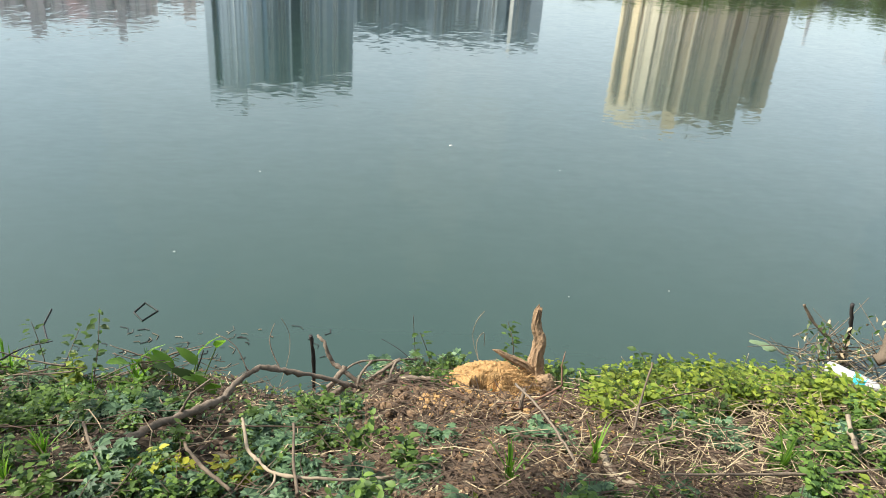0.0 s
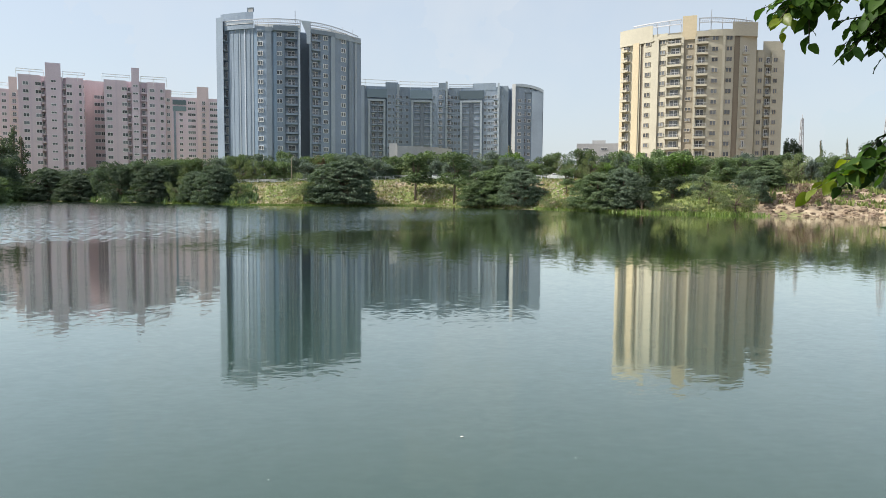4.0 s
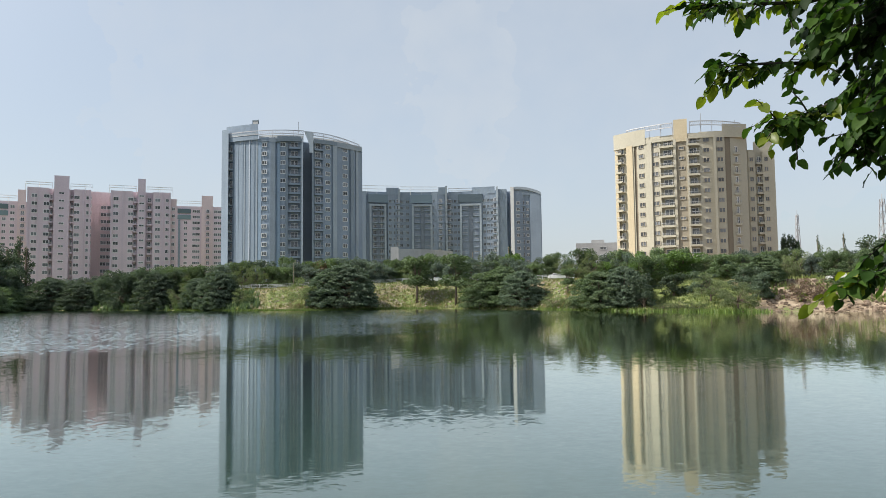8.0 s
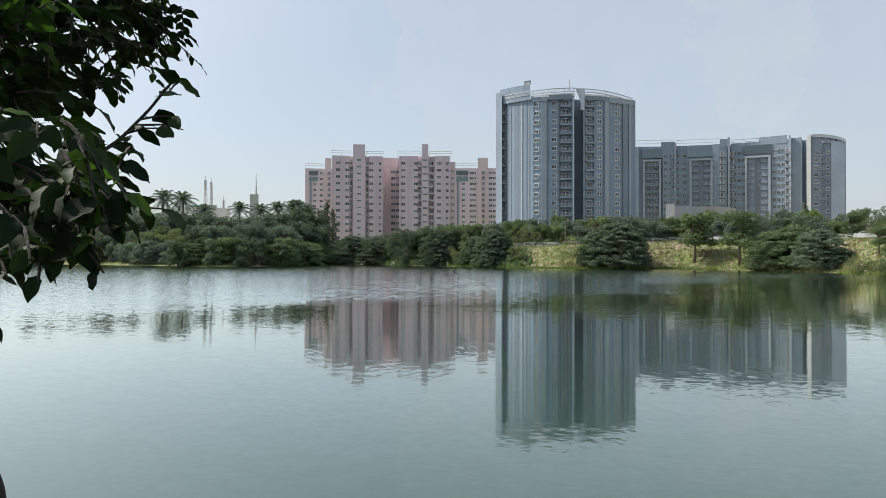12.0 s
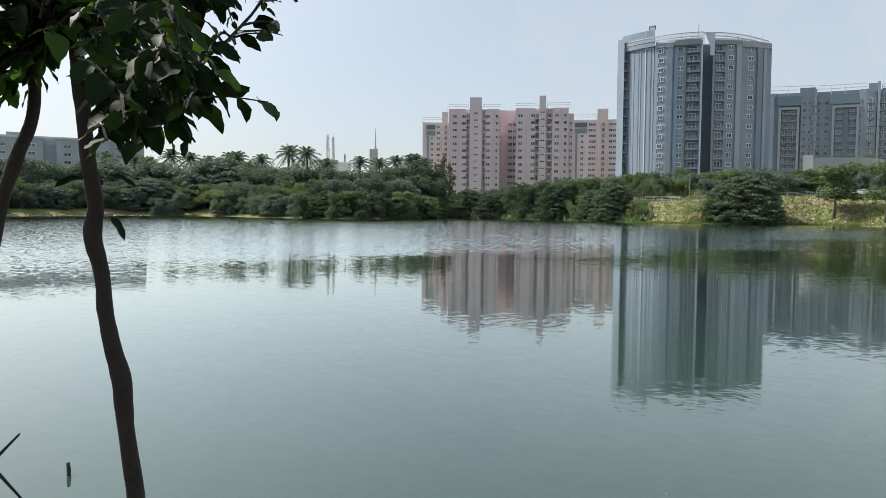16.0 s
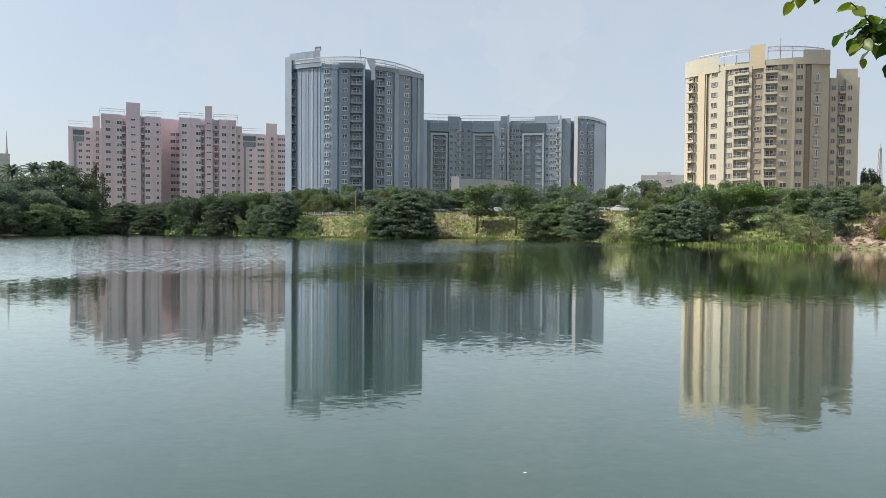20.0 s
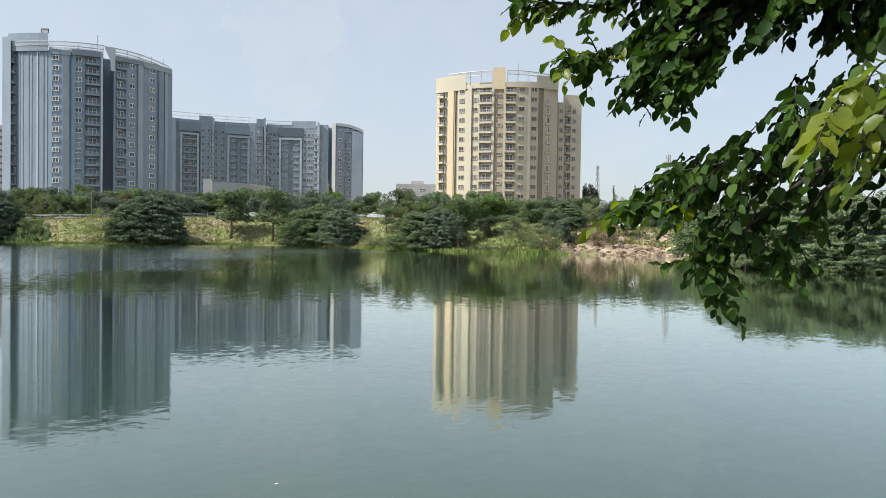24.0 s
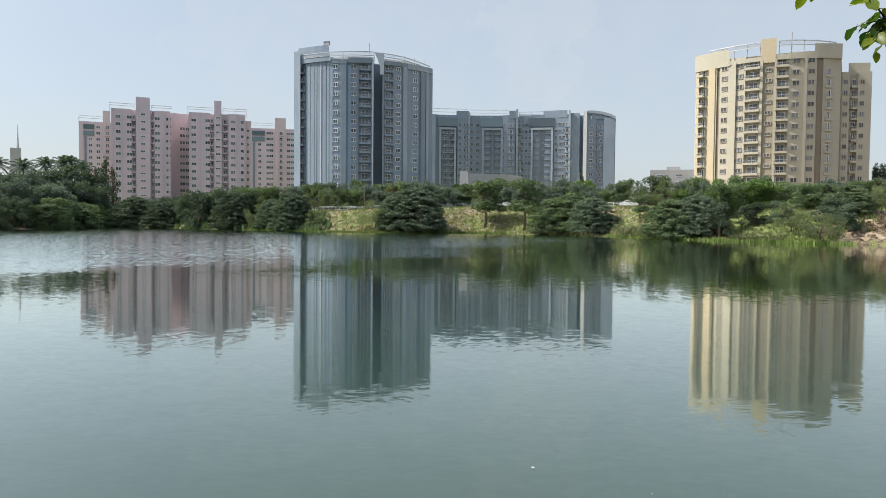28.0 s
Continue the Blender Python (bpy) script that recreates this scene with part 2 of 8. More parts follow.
GREY_WALL = surface("grey_wall_paint", (0.243, 0.298, 0.366), var=0.14, scale=0.15, fine=2.0, bump=0.05, streak=0.5)
GREY_DARK = surface("dark_grey_wall_paint", (0.218, 0.262, 0.307), var=0.14, scale=0.15, fine=2.0, bump=0.05, streak=0.5)
GREY_BLUE = surface("blue_grey_wall_paint", (0.255, 0.335, 0.43), var=0.14, scale=0.15, fine=2.0, bump=0.05, streak=0.5)
# the shade of deep recesses is put into this slate
GREY_DEEP = surface("slate_recess_shade", (0.17, 0.20, 0.24), var=0.14, scale=0.15, fine=2.0, bump=0.05, streak=0.5)
GREY_WING = surface("slate_wing_paint", (0.235, 0.285, 0.35), var=0.14, scale=0.15, fine=2.0, bump=0.05, streak=0.5)
GREY_TRIM = surface("dull_grey_trim_paint", (0.318, 0.366, 0.412), var=0.12, scale=0.2, fine=2.0, bump=0.05, streak=0.5)
GREY_PALE = surface("pale_grey_trim_paint", (0.50, 0.55, 0.61), var=0.10, scale=0.2, fine=2.0, bump=0.05, streak=0.4)
YELLOW_WALL = surface("cream_yellow_wall_paint", (0.42, 0.393, 0.318), var=0.10, scale=0.15, fine=2.0, bump=0.05, streak=0.4)
# the sun's warm light on the left bay is put into this ochre
YELLOW_DEEP = surface("sunlit_ochre_wall_paint", (0.47, 0.40, 0.28), var=0.10, scale=0.15, fine=2.0, bump=0.05, streak=0.4)
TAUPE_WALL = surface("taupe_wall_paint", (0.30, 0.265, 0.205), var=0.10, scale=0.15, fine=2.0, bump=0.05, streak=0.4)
BROWN_GROOVE = surface("brown_groove_paint", (0.23, 0.195, 0.15), var=0.10, scale=0.3, fine=2.0, bump=0.05)
PINK_WALL = surface("pale_pink_wall_paint", (0.63, 0.528, 0.575), var=0.10, scale=0.12, fine=2.0, bump=0.05, streak=0.4)
PINK_WARM = surface("salmon_wall_paint", (0.65, 0.533, 0.54), var=0.10, scale=0.12, fine=2.0, bump=0.05, streak=0.4)
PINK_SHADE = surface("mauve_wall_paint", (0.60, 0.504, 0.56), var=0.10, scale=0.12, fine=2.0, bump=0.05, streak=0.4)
WHITE_PAINT = surface("white_frame_paint", (0.74, 0.74, 0.73), rough=0.6, var=0.06, scale=0.6, fine=4.0, bump=0.0)
CONCRETE = surface("pale_concrete", (0.40, 0.40, 0.40), var=0.15, scale=0.25, fine=3.0, bump=0.08, streak=0.6)
STEEL = surface("grey_steel", (0.42, 0.42, 0.43), rough=0.5, var=0.1, scale=2.0, fine=20.0, bump=0.0, metal=0.4)
WINDOW_FRAME = surface("taupe_window_frame", (0.40, 0.36, 0.29), rough=0.6, var=0.06, scale=0.6, fine=4.0, bump=0.0)
GLASS = glassy("dark_window_glass", (0.12, 0.128, 0.138), 0.15)
GREEN_GLASS = glassy("green_curtain_glass", (0.11, 0.155, 0.165))
SLATE_GLASS = glassy("slate_blue_glass", (0.17, 0.225, 0.265), 0.25)
BARK_FAR = surface("grey_brown_bark", (0.13, 0.10, 0.075), var=0.3, scale=2, fine=12, bump=0.3)
LEAF_DARK = leafy("dark_green_foliage", (0.046, 0.070, 0.052), (0.125, 0.160, 0.112), 0.22, rough=0.7, spec=0.10)
LEAF_MID = leafy("mid_green_foliage", (0.060, 0.092, 0.054), (0.150, 0.198, 0.104), 0.24, rough=0.65, spec=0.12)
LEAF_FRESH = leafy("fresh_green_foliage", (0.058, 0.100, 0.036), (0.142, 0.215, 0.070), 0.28, rough=0.65, spec=0.12)
LEAF_GREY = leafy("grey_green_feathery_foliage", (0.090, 0.115, 0.062), (0.175, 0.204, 0.108), 0.28, rough=0.65, spec=0.12)
# haze over the far shore is put into this leaf colour
LEAF_HAZE = leafy("blue_green_hazed_foliage", (0.064, 0.090, 0.082), (0.150, 0.184, 0.160), 0.22, rough=0.7, spec=0.12)
LEAF_RUST = leafy("rust_red_blossom_foliage", (0.08, 0.075, 0.045), (0.17, 0.095, 0.06), 0.30)
LEAF_DRY = leafy("dry_brown_twigs", (0.10, 0.065, 0.045), (0.19, 0.13, 0.09), 0.10)


def water_material():
    m = bpy.data.materials.new("green_lake_water")
    m.use_nodes = True
    n, l = m.node_tree.nodes, m.node_tree.links
    b = n["Principled BSDF"]
    b.inputs["Base Color"].default_value = (0.024, 0.048, 0.038, 1)
    b.inputs["Roughness"].default_value, b.inputs["Specular IOR Level"].default_value = 0.3, 0.0
    geo = n.new("ShaderNodeNewGeometry")

    def ripple(sx, sy, scale, detail, amp, across=0.35):
        """Wave slopes from a stretched noise field."""
        mp = n.new("ShaderNodeMapping")
        mp.inputs["Scale"].default_value = (sx, sy, 1)
        mp.inputs["Rotation"].default_value = (0, 0, 0.12)
        l.new(geo.outputs["Position"], mp.inputs["Vector"])
        t = n.new("ShaderNodeTexNoise")
        t.inputs["Scale"].default_value, t.inputs["Detail"].default_value = scale, detail
        l.new(mp.outputs[0], t.inputs["Vector"])
        c = n.new("ShaderNodeVectorMath")
        c.operation = "SUBTRACT"
        c.inputs[1].default_value = (0.5, 0.5, 0.5)
        l.new(t.outputs["Color"], c.inputs[0])
        k = n.new("ShaderNodeVectorMath")
        k.operation = "MULTIPLY"
        k.inputs[1].default_value = (amp * across, amp, 0)
        l.new(c.outputs[0], k.inputs[0])
        return k.outputs[0], t.outputs["Fac"]

    def vec(op, a, c):
        k = n.new("ShaderNodeVectorMath")
        k.operation = op
        l.new(a, k.inputs[0])
        l.new(c, k.inputs["Scale" if op == "SCALE" else 1])
        return k.outputs[0]

    sep = n.new("ShaderNodeSeparateXYZ")
    l.new(geo.outputs["Position"], sep.inputs[0])
    patch = ripple(0.3, 1.0, 0.03, 3, 1.0)[1]
    reach = n.new("ShaderNodeMath")
    reach.operation = "MULTIPLY_ADD"
    reach.inputs[1].default_value = 90.0
    l.new(patch, reach.inputs[0])
    lean = n.new("ShaderNodeMath")           # more breeze towards the left shore
    lean.operation = "MULTIPLY_ADD"
    lean.inputs[1].default_value = -1.45
    l.new(sep.outputs["X"], lean.inputs[0])
    l.new(sep.outputs["Y"], lean.inputs[2])
    l.new(lean.outputs[0], reach.inputs[2])
    wind = n.new("ShaderNodeMapRange")       # breeze on the far half of the lake
    wind.interpolation_type = "SMOOTHSTEP"
    wind.inputs["From Min"].default_value, wind.inputs["From Max"].default_value = 92.0, 128.0
    l.new(reach.outputs[0], wind.inputs["Value"])
    calm, fine = ripple(0.8, 1.0, 0.6, 2, 0.007)[0], ripple(0.8, 1.0, 3.2, 2, 0.026)[0]
    micro = ripple(0.5, 1.0, 14.0, 1, 0.034, 0.12)[0]
    facing = n.new("ShaderNodeVectorMath")     # of steep wavelets the sides towards the near shore are the ones in sight
    facing.operation = "ABSOLUTE"
    l.new(ripple(1.0, 1.3, 1.9, 3, 0.62, 0.5)[0], facing.inputs[0])
    turned = n.new("ShaderNodeVectorMath")
    turned.operation = "MULTIPLY_ADD"
    turned.inputs[1].default_value, turned.inputs[2].default_value = (0.3, -1.0, 0), (0, -0.016, 0)
    l.new(facing.outputs[0], turned.inputs[0])
    gust = vec("SCALE", turned.outputs[0], wind.outputs[0])
    slope = vec("ADD", vec("ADD", calm, vec("ADD", fine, micro)), gust)
    up = n.new("ShaderNodeVectorMath")
    up.operation = "ADD"
    up.inputs[1].default_value = (0, 0, 1)
    l.new(slope, up.inputs[0])
    unit = n.new("ShaderNodeVectorMath")
    unit.operation = "NORMALIZE"
    l.new(up.outputs[0], unit.inputs[0])
    l.new(unit.outputs[0], b.inputs["Normal"])
    fres, gain, shine, both = n.new("ShaderNodeFresnel"), n.new("ShaderNodeMath"), n.new("ShaderNodeBsdfGlossy"), n.new("ShaderNodeMixShader")
    fres.inputs["IOR"].default_value, shine.inputs["Roughness"].default_value = 1.5, 0.05
    gain.operation, gain.use_clamp = "MULTIPLY_ADD", True      # reflection raised above that of clean water, to brighten the mirrored sky
    gain.inputs[1].default_value, gain.inputs[2].default_value = 1.72, -0.03
    shine.inputs["Color"].default_value = (0.93, 0.97, 0.925, 1)
    for node in (fres, shine):
        l.new(unit.outputs[0], node.inputs["Normal"])
    l.new(fres.outputs[0], gain.inputs[0])
    l.new(gain.outputs[0], both.inputs[0])
    l.new(b.outputs[0], both.inputs[1])
    l.new(shine.outputs[0], both.inputs[2])
    l.new(both.outputs[0], n["Material Output"].inputs["Surface"])
    return m


def ground_material():
    m = bpy.data.materials.new("earth_with_grass")
    m.use_nodes = True
    n, l = m.node_tree.nodes, m.node_tree.links
    b = n["Principled BSDF"]
    b.inputs["Roughness"].default_value, b.inputs["Specular IOR Level"].default_value = 0.95, 0.1
    geo = n.new("ShaderNodeNewGeometry")

    def tex(scale, detail=6):
        t = n.new("ShaderNodeTexNoise")
        t.inputs["Scale"].default_value, t.inputs["Detail"].default_value = scale, detail
        l.new(geo.outputs["Position"], t.inputs["Vector"])
        return t.outputs["Fac"]

    def ramp(fac, *stops):
        r = n.new("ShaderNodeValToRGB")
        el = r.color_ramp.elements
        while len(el) < len(stops):
            el.new(0.5)
        for e, (p, c) in zip(el, stops):
            e.position, e.color = p, (*c, 1)
        l.new(fac, r.inputs[0])
        return r.outputs[0]

    soil = ramp(tex(0.45), (0.35, (0.17, 0.125, 0.085)), (0.55, (0.27, 0.215, 0.155)), (0.7, (0.38, 0.315, 0.235)))
    grass = ramp(tex(1.6), (0.35, (0.085, 0.115, 0.040)), (0.6, (0.16, 0.185, 0.070)), (0.75, (0.27, 0.25, 0.125)))
    sep = n.new("ShaderNodeSeparateXYZ")
    l.new(geo.outputs["Position"], sep.inputs[0])
    bare = n.new("ShaderNodeMapRange")       # the right end of the bank is bare earth
    bare.inputs["From Min"].default_value, bare.inputs["From Max"].default_value = 58.0, 74.0
    bare.inputs["To Min"].default_value, bare.inputs["To Max"].default_value = 0.05, -0.22
    l.new(sep.outputs["X"], bare.inputs["Value"])
    both = n.new("ShaderNodeMath")
    both.operation = "ADD"
    l.new(tex(0.11), both.inputs[0])
    l.new(bare.outputs[0], both.inputs[1])
    cover = ramp(both.outputs[0], (0.42, (0, 0, 0)), (0.58, (1, 1, 1)))
    mix = n.new("ShaderNodeMix")
    mix.data_type = "RGBA"
    l.new(cover, mix.inputs["Factor"])
    l.new(soil, mix.inputs["A"])
    l.new(grass, mix.inputs["B"])
    shaded_humus = ramp(tex(19.0, 8), (0.36, (0.022, 0.016, 0.011)), (0.54, (0.075, 0.056, 0.039)), (0.68, (0.27, 0.215, 0.15)))
    shore = n.new("ShaderNodeMapRange")      # moist humus on the near bank; shade between leaves put into its darks
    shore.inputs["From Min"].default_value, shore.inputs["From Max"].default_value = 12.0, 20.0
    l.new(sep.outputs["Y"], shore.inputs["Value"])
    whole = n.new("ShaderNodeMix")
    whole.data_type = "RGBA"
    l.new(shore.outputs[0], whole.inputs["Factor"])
    l.new(shaded_humus, whole.inputs["A"])
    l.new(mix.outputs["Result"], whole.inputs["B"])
    l.new(whole.outputs["Result"], b.inputs["Base Color"])
    bp = n.new("ShaderNodeBump")
    bp.inputs["Strength"].default_value, bp.inputs["Distance"].default_value = 0.5, 0.05
    l.new(tex(9.0), bp.inputs["Height"])
    l.new(bp.outputs[0], b.inputs["Normal"])
    return m


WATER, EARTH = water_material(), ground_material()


# ---- the large structure: ground and water ----
# far waterline and the height of the bank behind it, by heading
SHORE = [(-90, 190), (-70, 215), (-55, 238), (-48, 258), (-43, 250), (-40, 228), (-36, 205), (-32, 190), (-28, 196), (-26, 212), (-24, 240),
         (-22, 232), (-18, 210), (-14, 192), (-10, 175), (-6, 166), (-1.8, 163), (3, 168), (7.4, 162), (11.7, 148), (16, 137), (20.5, 129),
         (27, 121), (33, 119), (38, 121), (40.5, 112), (42.5, 84), (46, 76), (54, 74), (70, 60), (90, 48)]
BANK = [(-90, 2.5), (-50, 2.5), (-30, 3.0), (-22, 3.5), (-14, 4.2), (-9, 5.2), (3, 6.6), (10, 6.4), (16, 6.2), (27, 5.6), (34, 5.2), (42, 3.0), (90, 3.0)]


def shore(az):
    return lerp_table(SHORE, az) + 1.2 * noise.noise((az * 0.9, 0, 3)) + 0.5 * noise.noise((az * 3.1, 0, 7))


def near_line(x):
    """How far out the near waterline lies."""
    return 3.60 + 0.16 * noise.noise((x * 0.6, 1.5, 0)) + 0.10 * noise.noise((x * 2.1, 4.5, 0)) - 0.012 * x * x * (abs(x) < 9) - 0.97 * (abs(x) >= 9) - 0.26 * math.exp(-((x + 0.28) / 0.42) ** 2)


def near_height(x, y):
    edge = near_line(x)
    s = edge - y
    h = 1.30 * (s / 3.6) ** 0.75 if s > 0 else s * 0.45
    h += 0.05 * noise.noise((x * 1.3, y * 1.3, 2)) + 0.02 * noise.noise((x * 5, y * 5, 6)) if s > -0.3 else 0
    return max(min(h, 1.45), -1.6)


def land_height(x, y):
    r = math.hypot(x, y)
    az = math.degrees(math.atan2(x, y))
    if y < 12 and r < 60:
        return near_height(x, y)
    if abs(az) > 90:
        return 1.4
    s = r - shore(az)
    if s < 0:
        return max(-1.6, s * 0.25)
    top = lerp_table(BANK, az)
    t = min(s / 17.0, 1)
    rise = top * (t * t * (3 - 2 * t) * 0.75 + 0.25 * t)
    rough = 0.28 * noise.noise((x * 0.16, y * 0.16, 0)) + 0.12 * noise.noise((x * 0.6, y * 0.6, 1))
    return rise + rough * min(s / 3, 1) - 0.05


def build_ground():
    azs = [-180 + 6 * i for i in range(18)] + [-74 + 0.5 * i for i in range(297)] + [75 + 6 * i for i in range(17)]
    g = Geo()
    counts = None
    for az in azs:
        a = max(min(az, 90), -90)
        sh = shore(a)
        rs = [0.25 + 0.14 * i for i in range(55)] + [9, 11, 14, 20, 30, 45]
        rs += [max(48 + i, sh - 6 + 6 * i / 6) for i in range(6)] + [max(54, sh) + 1.0 * i for i in range(26)]
        rs += [max(54, sh) + 25 * 1.3 ** (i + 1) for i in range(18)] + [4500]
        rs = sorted(rs)
        counts = len(rs)
        for r in rs:
            p = polar(az, r)
            g.v.append((p.x, p.y, land_height(p.x, p.y)))
    n = len(azs)
    for i in range(n):
        for k in range(counts - 1):
            a, b = i * counts, (i + 1) % n * counts
            g.f.append((a + k, b + k, b + k + 1, a + k + 1))
    g.v.append((0, 0, land_height(0, 0.1)))
    g.f += [(len(g.v) - 1, (i + 1) % n * counts, i * counts) for i in range(n)]
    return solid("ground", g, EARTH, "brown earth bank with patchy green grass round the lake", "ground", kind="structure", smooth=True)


ground = build_ground()

wg = Geo()
wr = [1.5, 4, 8, 15, 30, 60, 100, 150, 210, 275]
wa = [-100 + 4 * i for i in range(51)]
for az in wa:
    for r in wr:
        p = polar(az, r)
        wg.v.append((p.x, p.y, 0.0))
for i in range(len(wa) - 1):
    for k in range(len(wr) - 1):
        wg.f.append((i * 10 + k, (i + 1) * 10 + k, (i + 1) * 10 + k + 1, i * 10 + k + 1))
water = solid("water", wg, WATER, "still green lake water with faint ripples mirroring the towers", "lake", kind="structure", smooth=True)


# ---- apartment towers ----
def plate(xs, zs, holes, y0, y1):
    """A flat plate on a grid with some cells left open, in one piece."""
    g = Geo()
    nx, nz = len(xs), len(zs)
    g.v = [(x, y, z) for y in (y0, y1) for z in zs for x in xs]
    at = lambda i, k, s: s * nx * nz + k * nx + i
    full = lambda i, k: 0 <= i < nx - 1 and 0 <= k < nz - 1 and (i, k) not in holes
    for i in range(nx - 1):
        for k in range(nz - 1):
            if not full(i, k):
                continue
            g.f.append((at(i, k, 0), at(i + 1, k, 0), at(i + 1, k + 1, 0), at(i, k + 1, 0)))
            g.f.append((at(i, k + 1, 1), at(i + 1, k + 1, 1), at(i + 1, k, 1), at(i, k, 1)))
            for di, dk, a, b in ((-1, 0, (i, k + 1), (i, k)), (1, 0, (i + 1, k), (i + 1, k + 1)), (0, -1, (i, k), (i + 1, k)), (0, 1, (i + 1, k + 1), (i, k + 1))):
                if not full(i + di, k + dk):
                    g.f.append((at(*a, 0), at(*a, 1), at(*b, 1), at(*b, 0)))
    return g


def window_meshes(w, h, frame_mat, glass_mat, panes=2):
    """A frame proud of the wall with a mullion, and the glass set back in it."""
    t, m = 0.12, 0.05
    xs = [-w / 2, -w / 2 + t, -m, m, w / 2 - t, w / 2]
    zs = [-h / 2, -h / 2 + t, h / 2 - t, h / 2]
    fr = plate(xs, zs, {(1, 1), (3, 1)}, -0.14, 0.06)
    gl = Geo().box(-w / 2 + t, w / 2 - t, -0.03, 0.04, -h / 2 + t, h / 2 - t)
    return fr.mesh("window", frame_mat), gl.mesh("pane", glass_mat)


def balcony_meshes(w, depth, slab_mat, rail_mat, glass_mat):
    """A slab with an upstand, a barred railing, and a glazed door in its frame behind."""
    sl = Geo()
    prof = [(0.05, -1.45), (0.05, -1.22), (-depth + 0.12, -1.22), (-depth + 0.12, -0.85), (-depth, -0.85), (-depth, -1.45)]
    n = len(prof)
    sl.add([(s * w / 2, y, z) for s in (-1, 1) for y, z in prof], [tuple(range(n)), tuple(range(2 * n - 1, n - 1, -1))] + [(i, n + i, n + (i + 1) % n, (i + 1) % n) for i in range(n)])
    k = max(3, int(w / 0.5))
    xs = []
    for i in range(k + 1):
        x = -w / 2 + 0.03 + (w - 0.06) * i / k
        xs += [x - 0.025, x + 0.025]
    ra = plate(xs, [-0.87, -0.30, -0.20], {(2 * i + 1, 0) for i in range(k)}, -depth + 0.03, -depth + 0.08)
    d = w * 0.3
    fr = plate([-d, -d + 0.1, -0.05, 0.05, d - 0.1, d], [-1.22, 0.85, 0.97], {(1, 0), (3, 0)}, -0.10, 0.03)
    gl = Geo().box(-d + 0.1, d - 0.1, -0.03, 0.02, -1.22, 0.85)
    return sl.mesh("balcony", slab_mat), ra.mesh("railing", rail_mat), fr.mesh("balcony_door", WHITE_PAINT), gl.mesh("pane", glass_mat)


class Facade:
    """A tower whose front follows dist(heading); local space starts at its base point."""

    def __init__(self, name, label, dist, mid, base, group=""):
        self.dist = dist
        self.at = polar(mid, dist(mid), base)
        self.base = base
        self.root = thing(name, self.at, label, "apartment building", group)
        self.shapes = {}
        self.relief = 1.0          # how deep the front is modelled

    def xy(self, az, off=0.0):
        p = polar(az, self.dist(az) + (off * self.relief if abs(off) < 3.5 else off)) - self.at
        return (p.x, p.y)

    def spot(self, az, off, z):
        a, b, c = Vector((*self.xy(az - 0.15, off), 0)), Vector((*self.xy(az + 0.15, off), 0)), self.xy(az, off)
        d = b - a
        return Matrix.Translation((*c, z - self.base)) @ Matrix.Rotation(math.atan2(d.y, d.x), 4, "Z")

    def body(self, front, back, top, mat, bottom=None, name="wall", label=""):
        line = [front[0]]
        for (a0, o0), (a1, o1) in zip(front, front[1:]):
            k = max(1, int(abs(a1 - a0) / 0.45))
            line += [(a0 + (a1 - a0) * i / k, o0 + (o1 - o0) * i / k) for i in range(1, k + 1)]
        plan = [self.xy(*p) for p in line] + [self.xy(*p) for p in back]
        return part(name, Geo().prism(plan, (bottom or self.base) - self.base - (0 if bottom else 3), top - self.base), mat, self.root, label)

    def strip(self, az0, az1, off0, off1, z0, z1, mat, name="pier", label="", n=1):
        azs = [az0 + (az1 - az0) * i / n for i in range(n + 1)]
        plan = [self.xy(a, off0) for a in azs] + [self.xy(a, off1) for a in azs[::-1]]
        return part(name, Geo().prism(plan, z0 - self.base, z1 - self.base), mat, self.root, label)

    def windows(self, az, off, zs, w=1.7, h=1.35, frame_mat=None, glass_mat=None, panes=2):
        key = (w, h, frame_mat, glass_mat, panes)
        if key not in self.shapes:
            self.shapes[key] = window_meshes(w, h, frame_mat or WHITE_PAINT, glass_mat or GLASS, panes)
        fr, gl = self.shapes[key]
        for z in zs:
            ob = put("window", fr, self.root, self.spot(az, off, z))
            put("pane", gl, ob, Matrix())

    def balconies(self, az, off, zs, w, depth, slab_mat, rail_mat=None, glass_mat=None):
        key = ("b", w, depth, slab_mat, rail_mat)
        if key not in self.shapes:
            self.shapes[key] = balcony_meshes(w, depth, slab_mat, rail_mat or STEEL, glass_mat or GLASS)
        sl, ra, do, gl = self.shapes[key]
        for z in zs:
            ob = put("balcony", sl, self.root, self.spot(az, off, z))
            put("railing", ra, ob, Matrix())
            put("balcony_door", do, ob, Matrix())
            put("pane", gl, ob, Matrix())

    def crown(self, az0, az1, off, z0, z1, lean, mat, name="roof_pergola", label="pale roof railing", step=0.14, sag=0.0, slant=0.0):
        """A ring of slanted slats between two rails along the roof's edge, on posts."""
        g = Geo()
        n = max(3, int((az1 - az0) / 0.4))
        azs = [az0 + (az1 - az0) * i / n for i in range(n + 1)]
        zl, zh = z0 - self.base, z1 - self.base
        dip = lambda a: abs(sag) * ((az1 - a if sag > 0 else a - az0) / (az1 - az0)) ** 2
        g.tube([(*self.xy(a, off), zl - dip(a)) for a in azs], 0.13, 4).tube([(*self.xy(a, off + lean), zh - dip(a)) for a in azs], 0.15, 4)
        k = int((az1 - az0) / step)
        for i in range(k + 1):
            a = az0 + (az1 - az0) * i / k
            b = min(a + slant, az1)
            g.tube([(*self.xy(a, off), zl - dip(a)), (*self.xy(b, off + lean), zh - dip(b))], 0.07, 4)
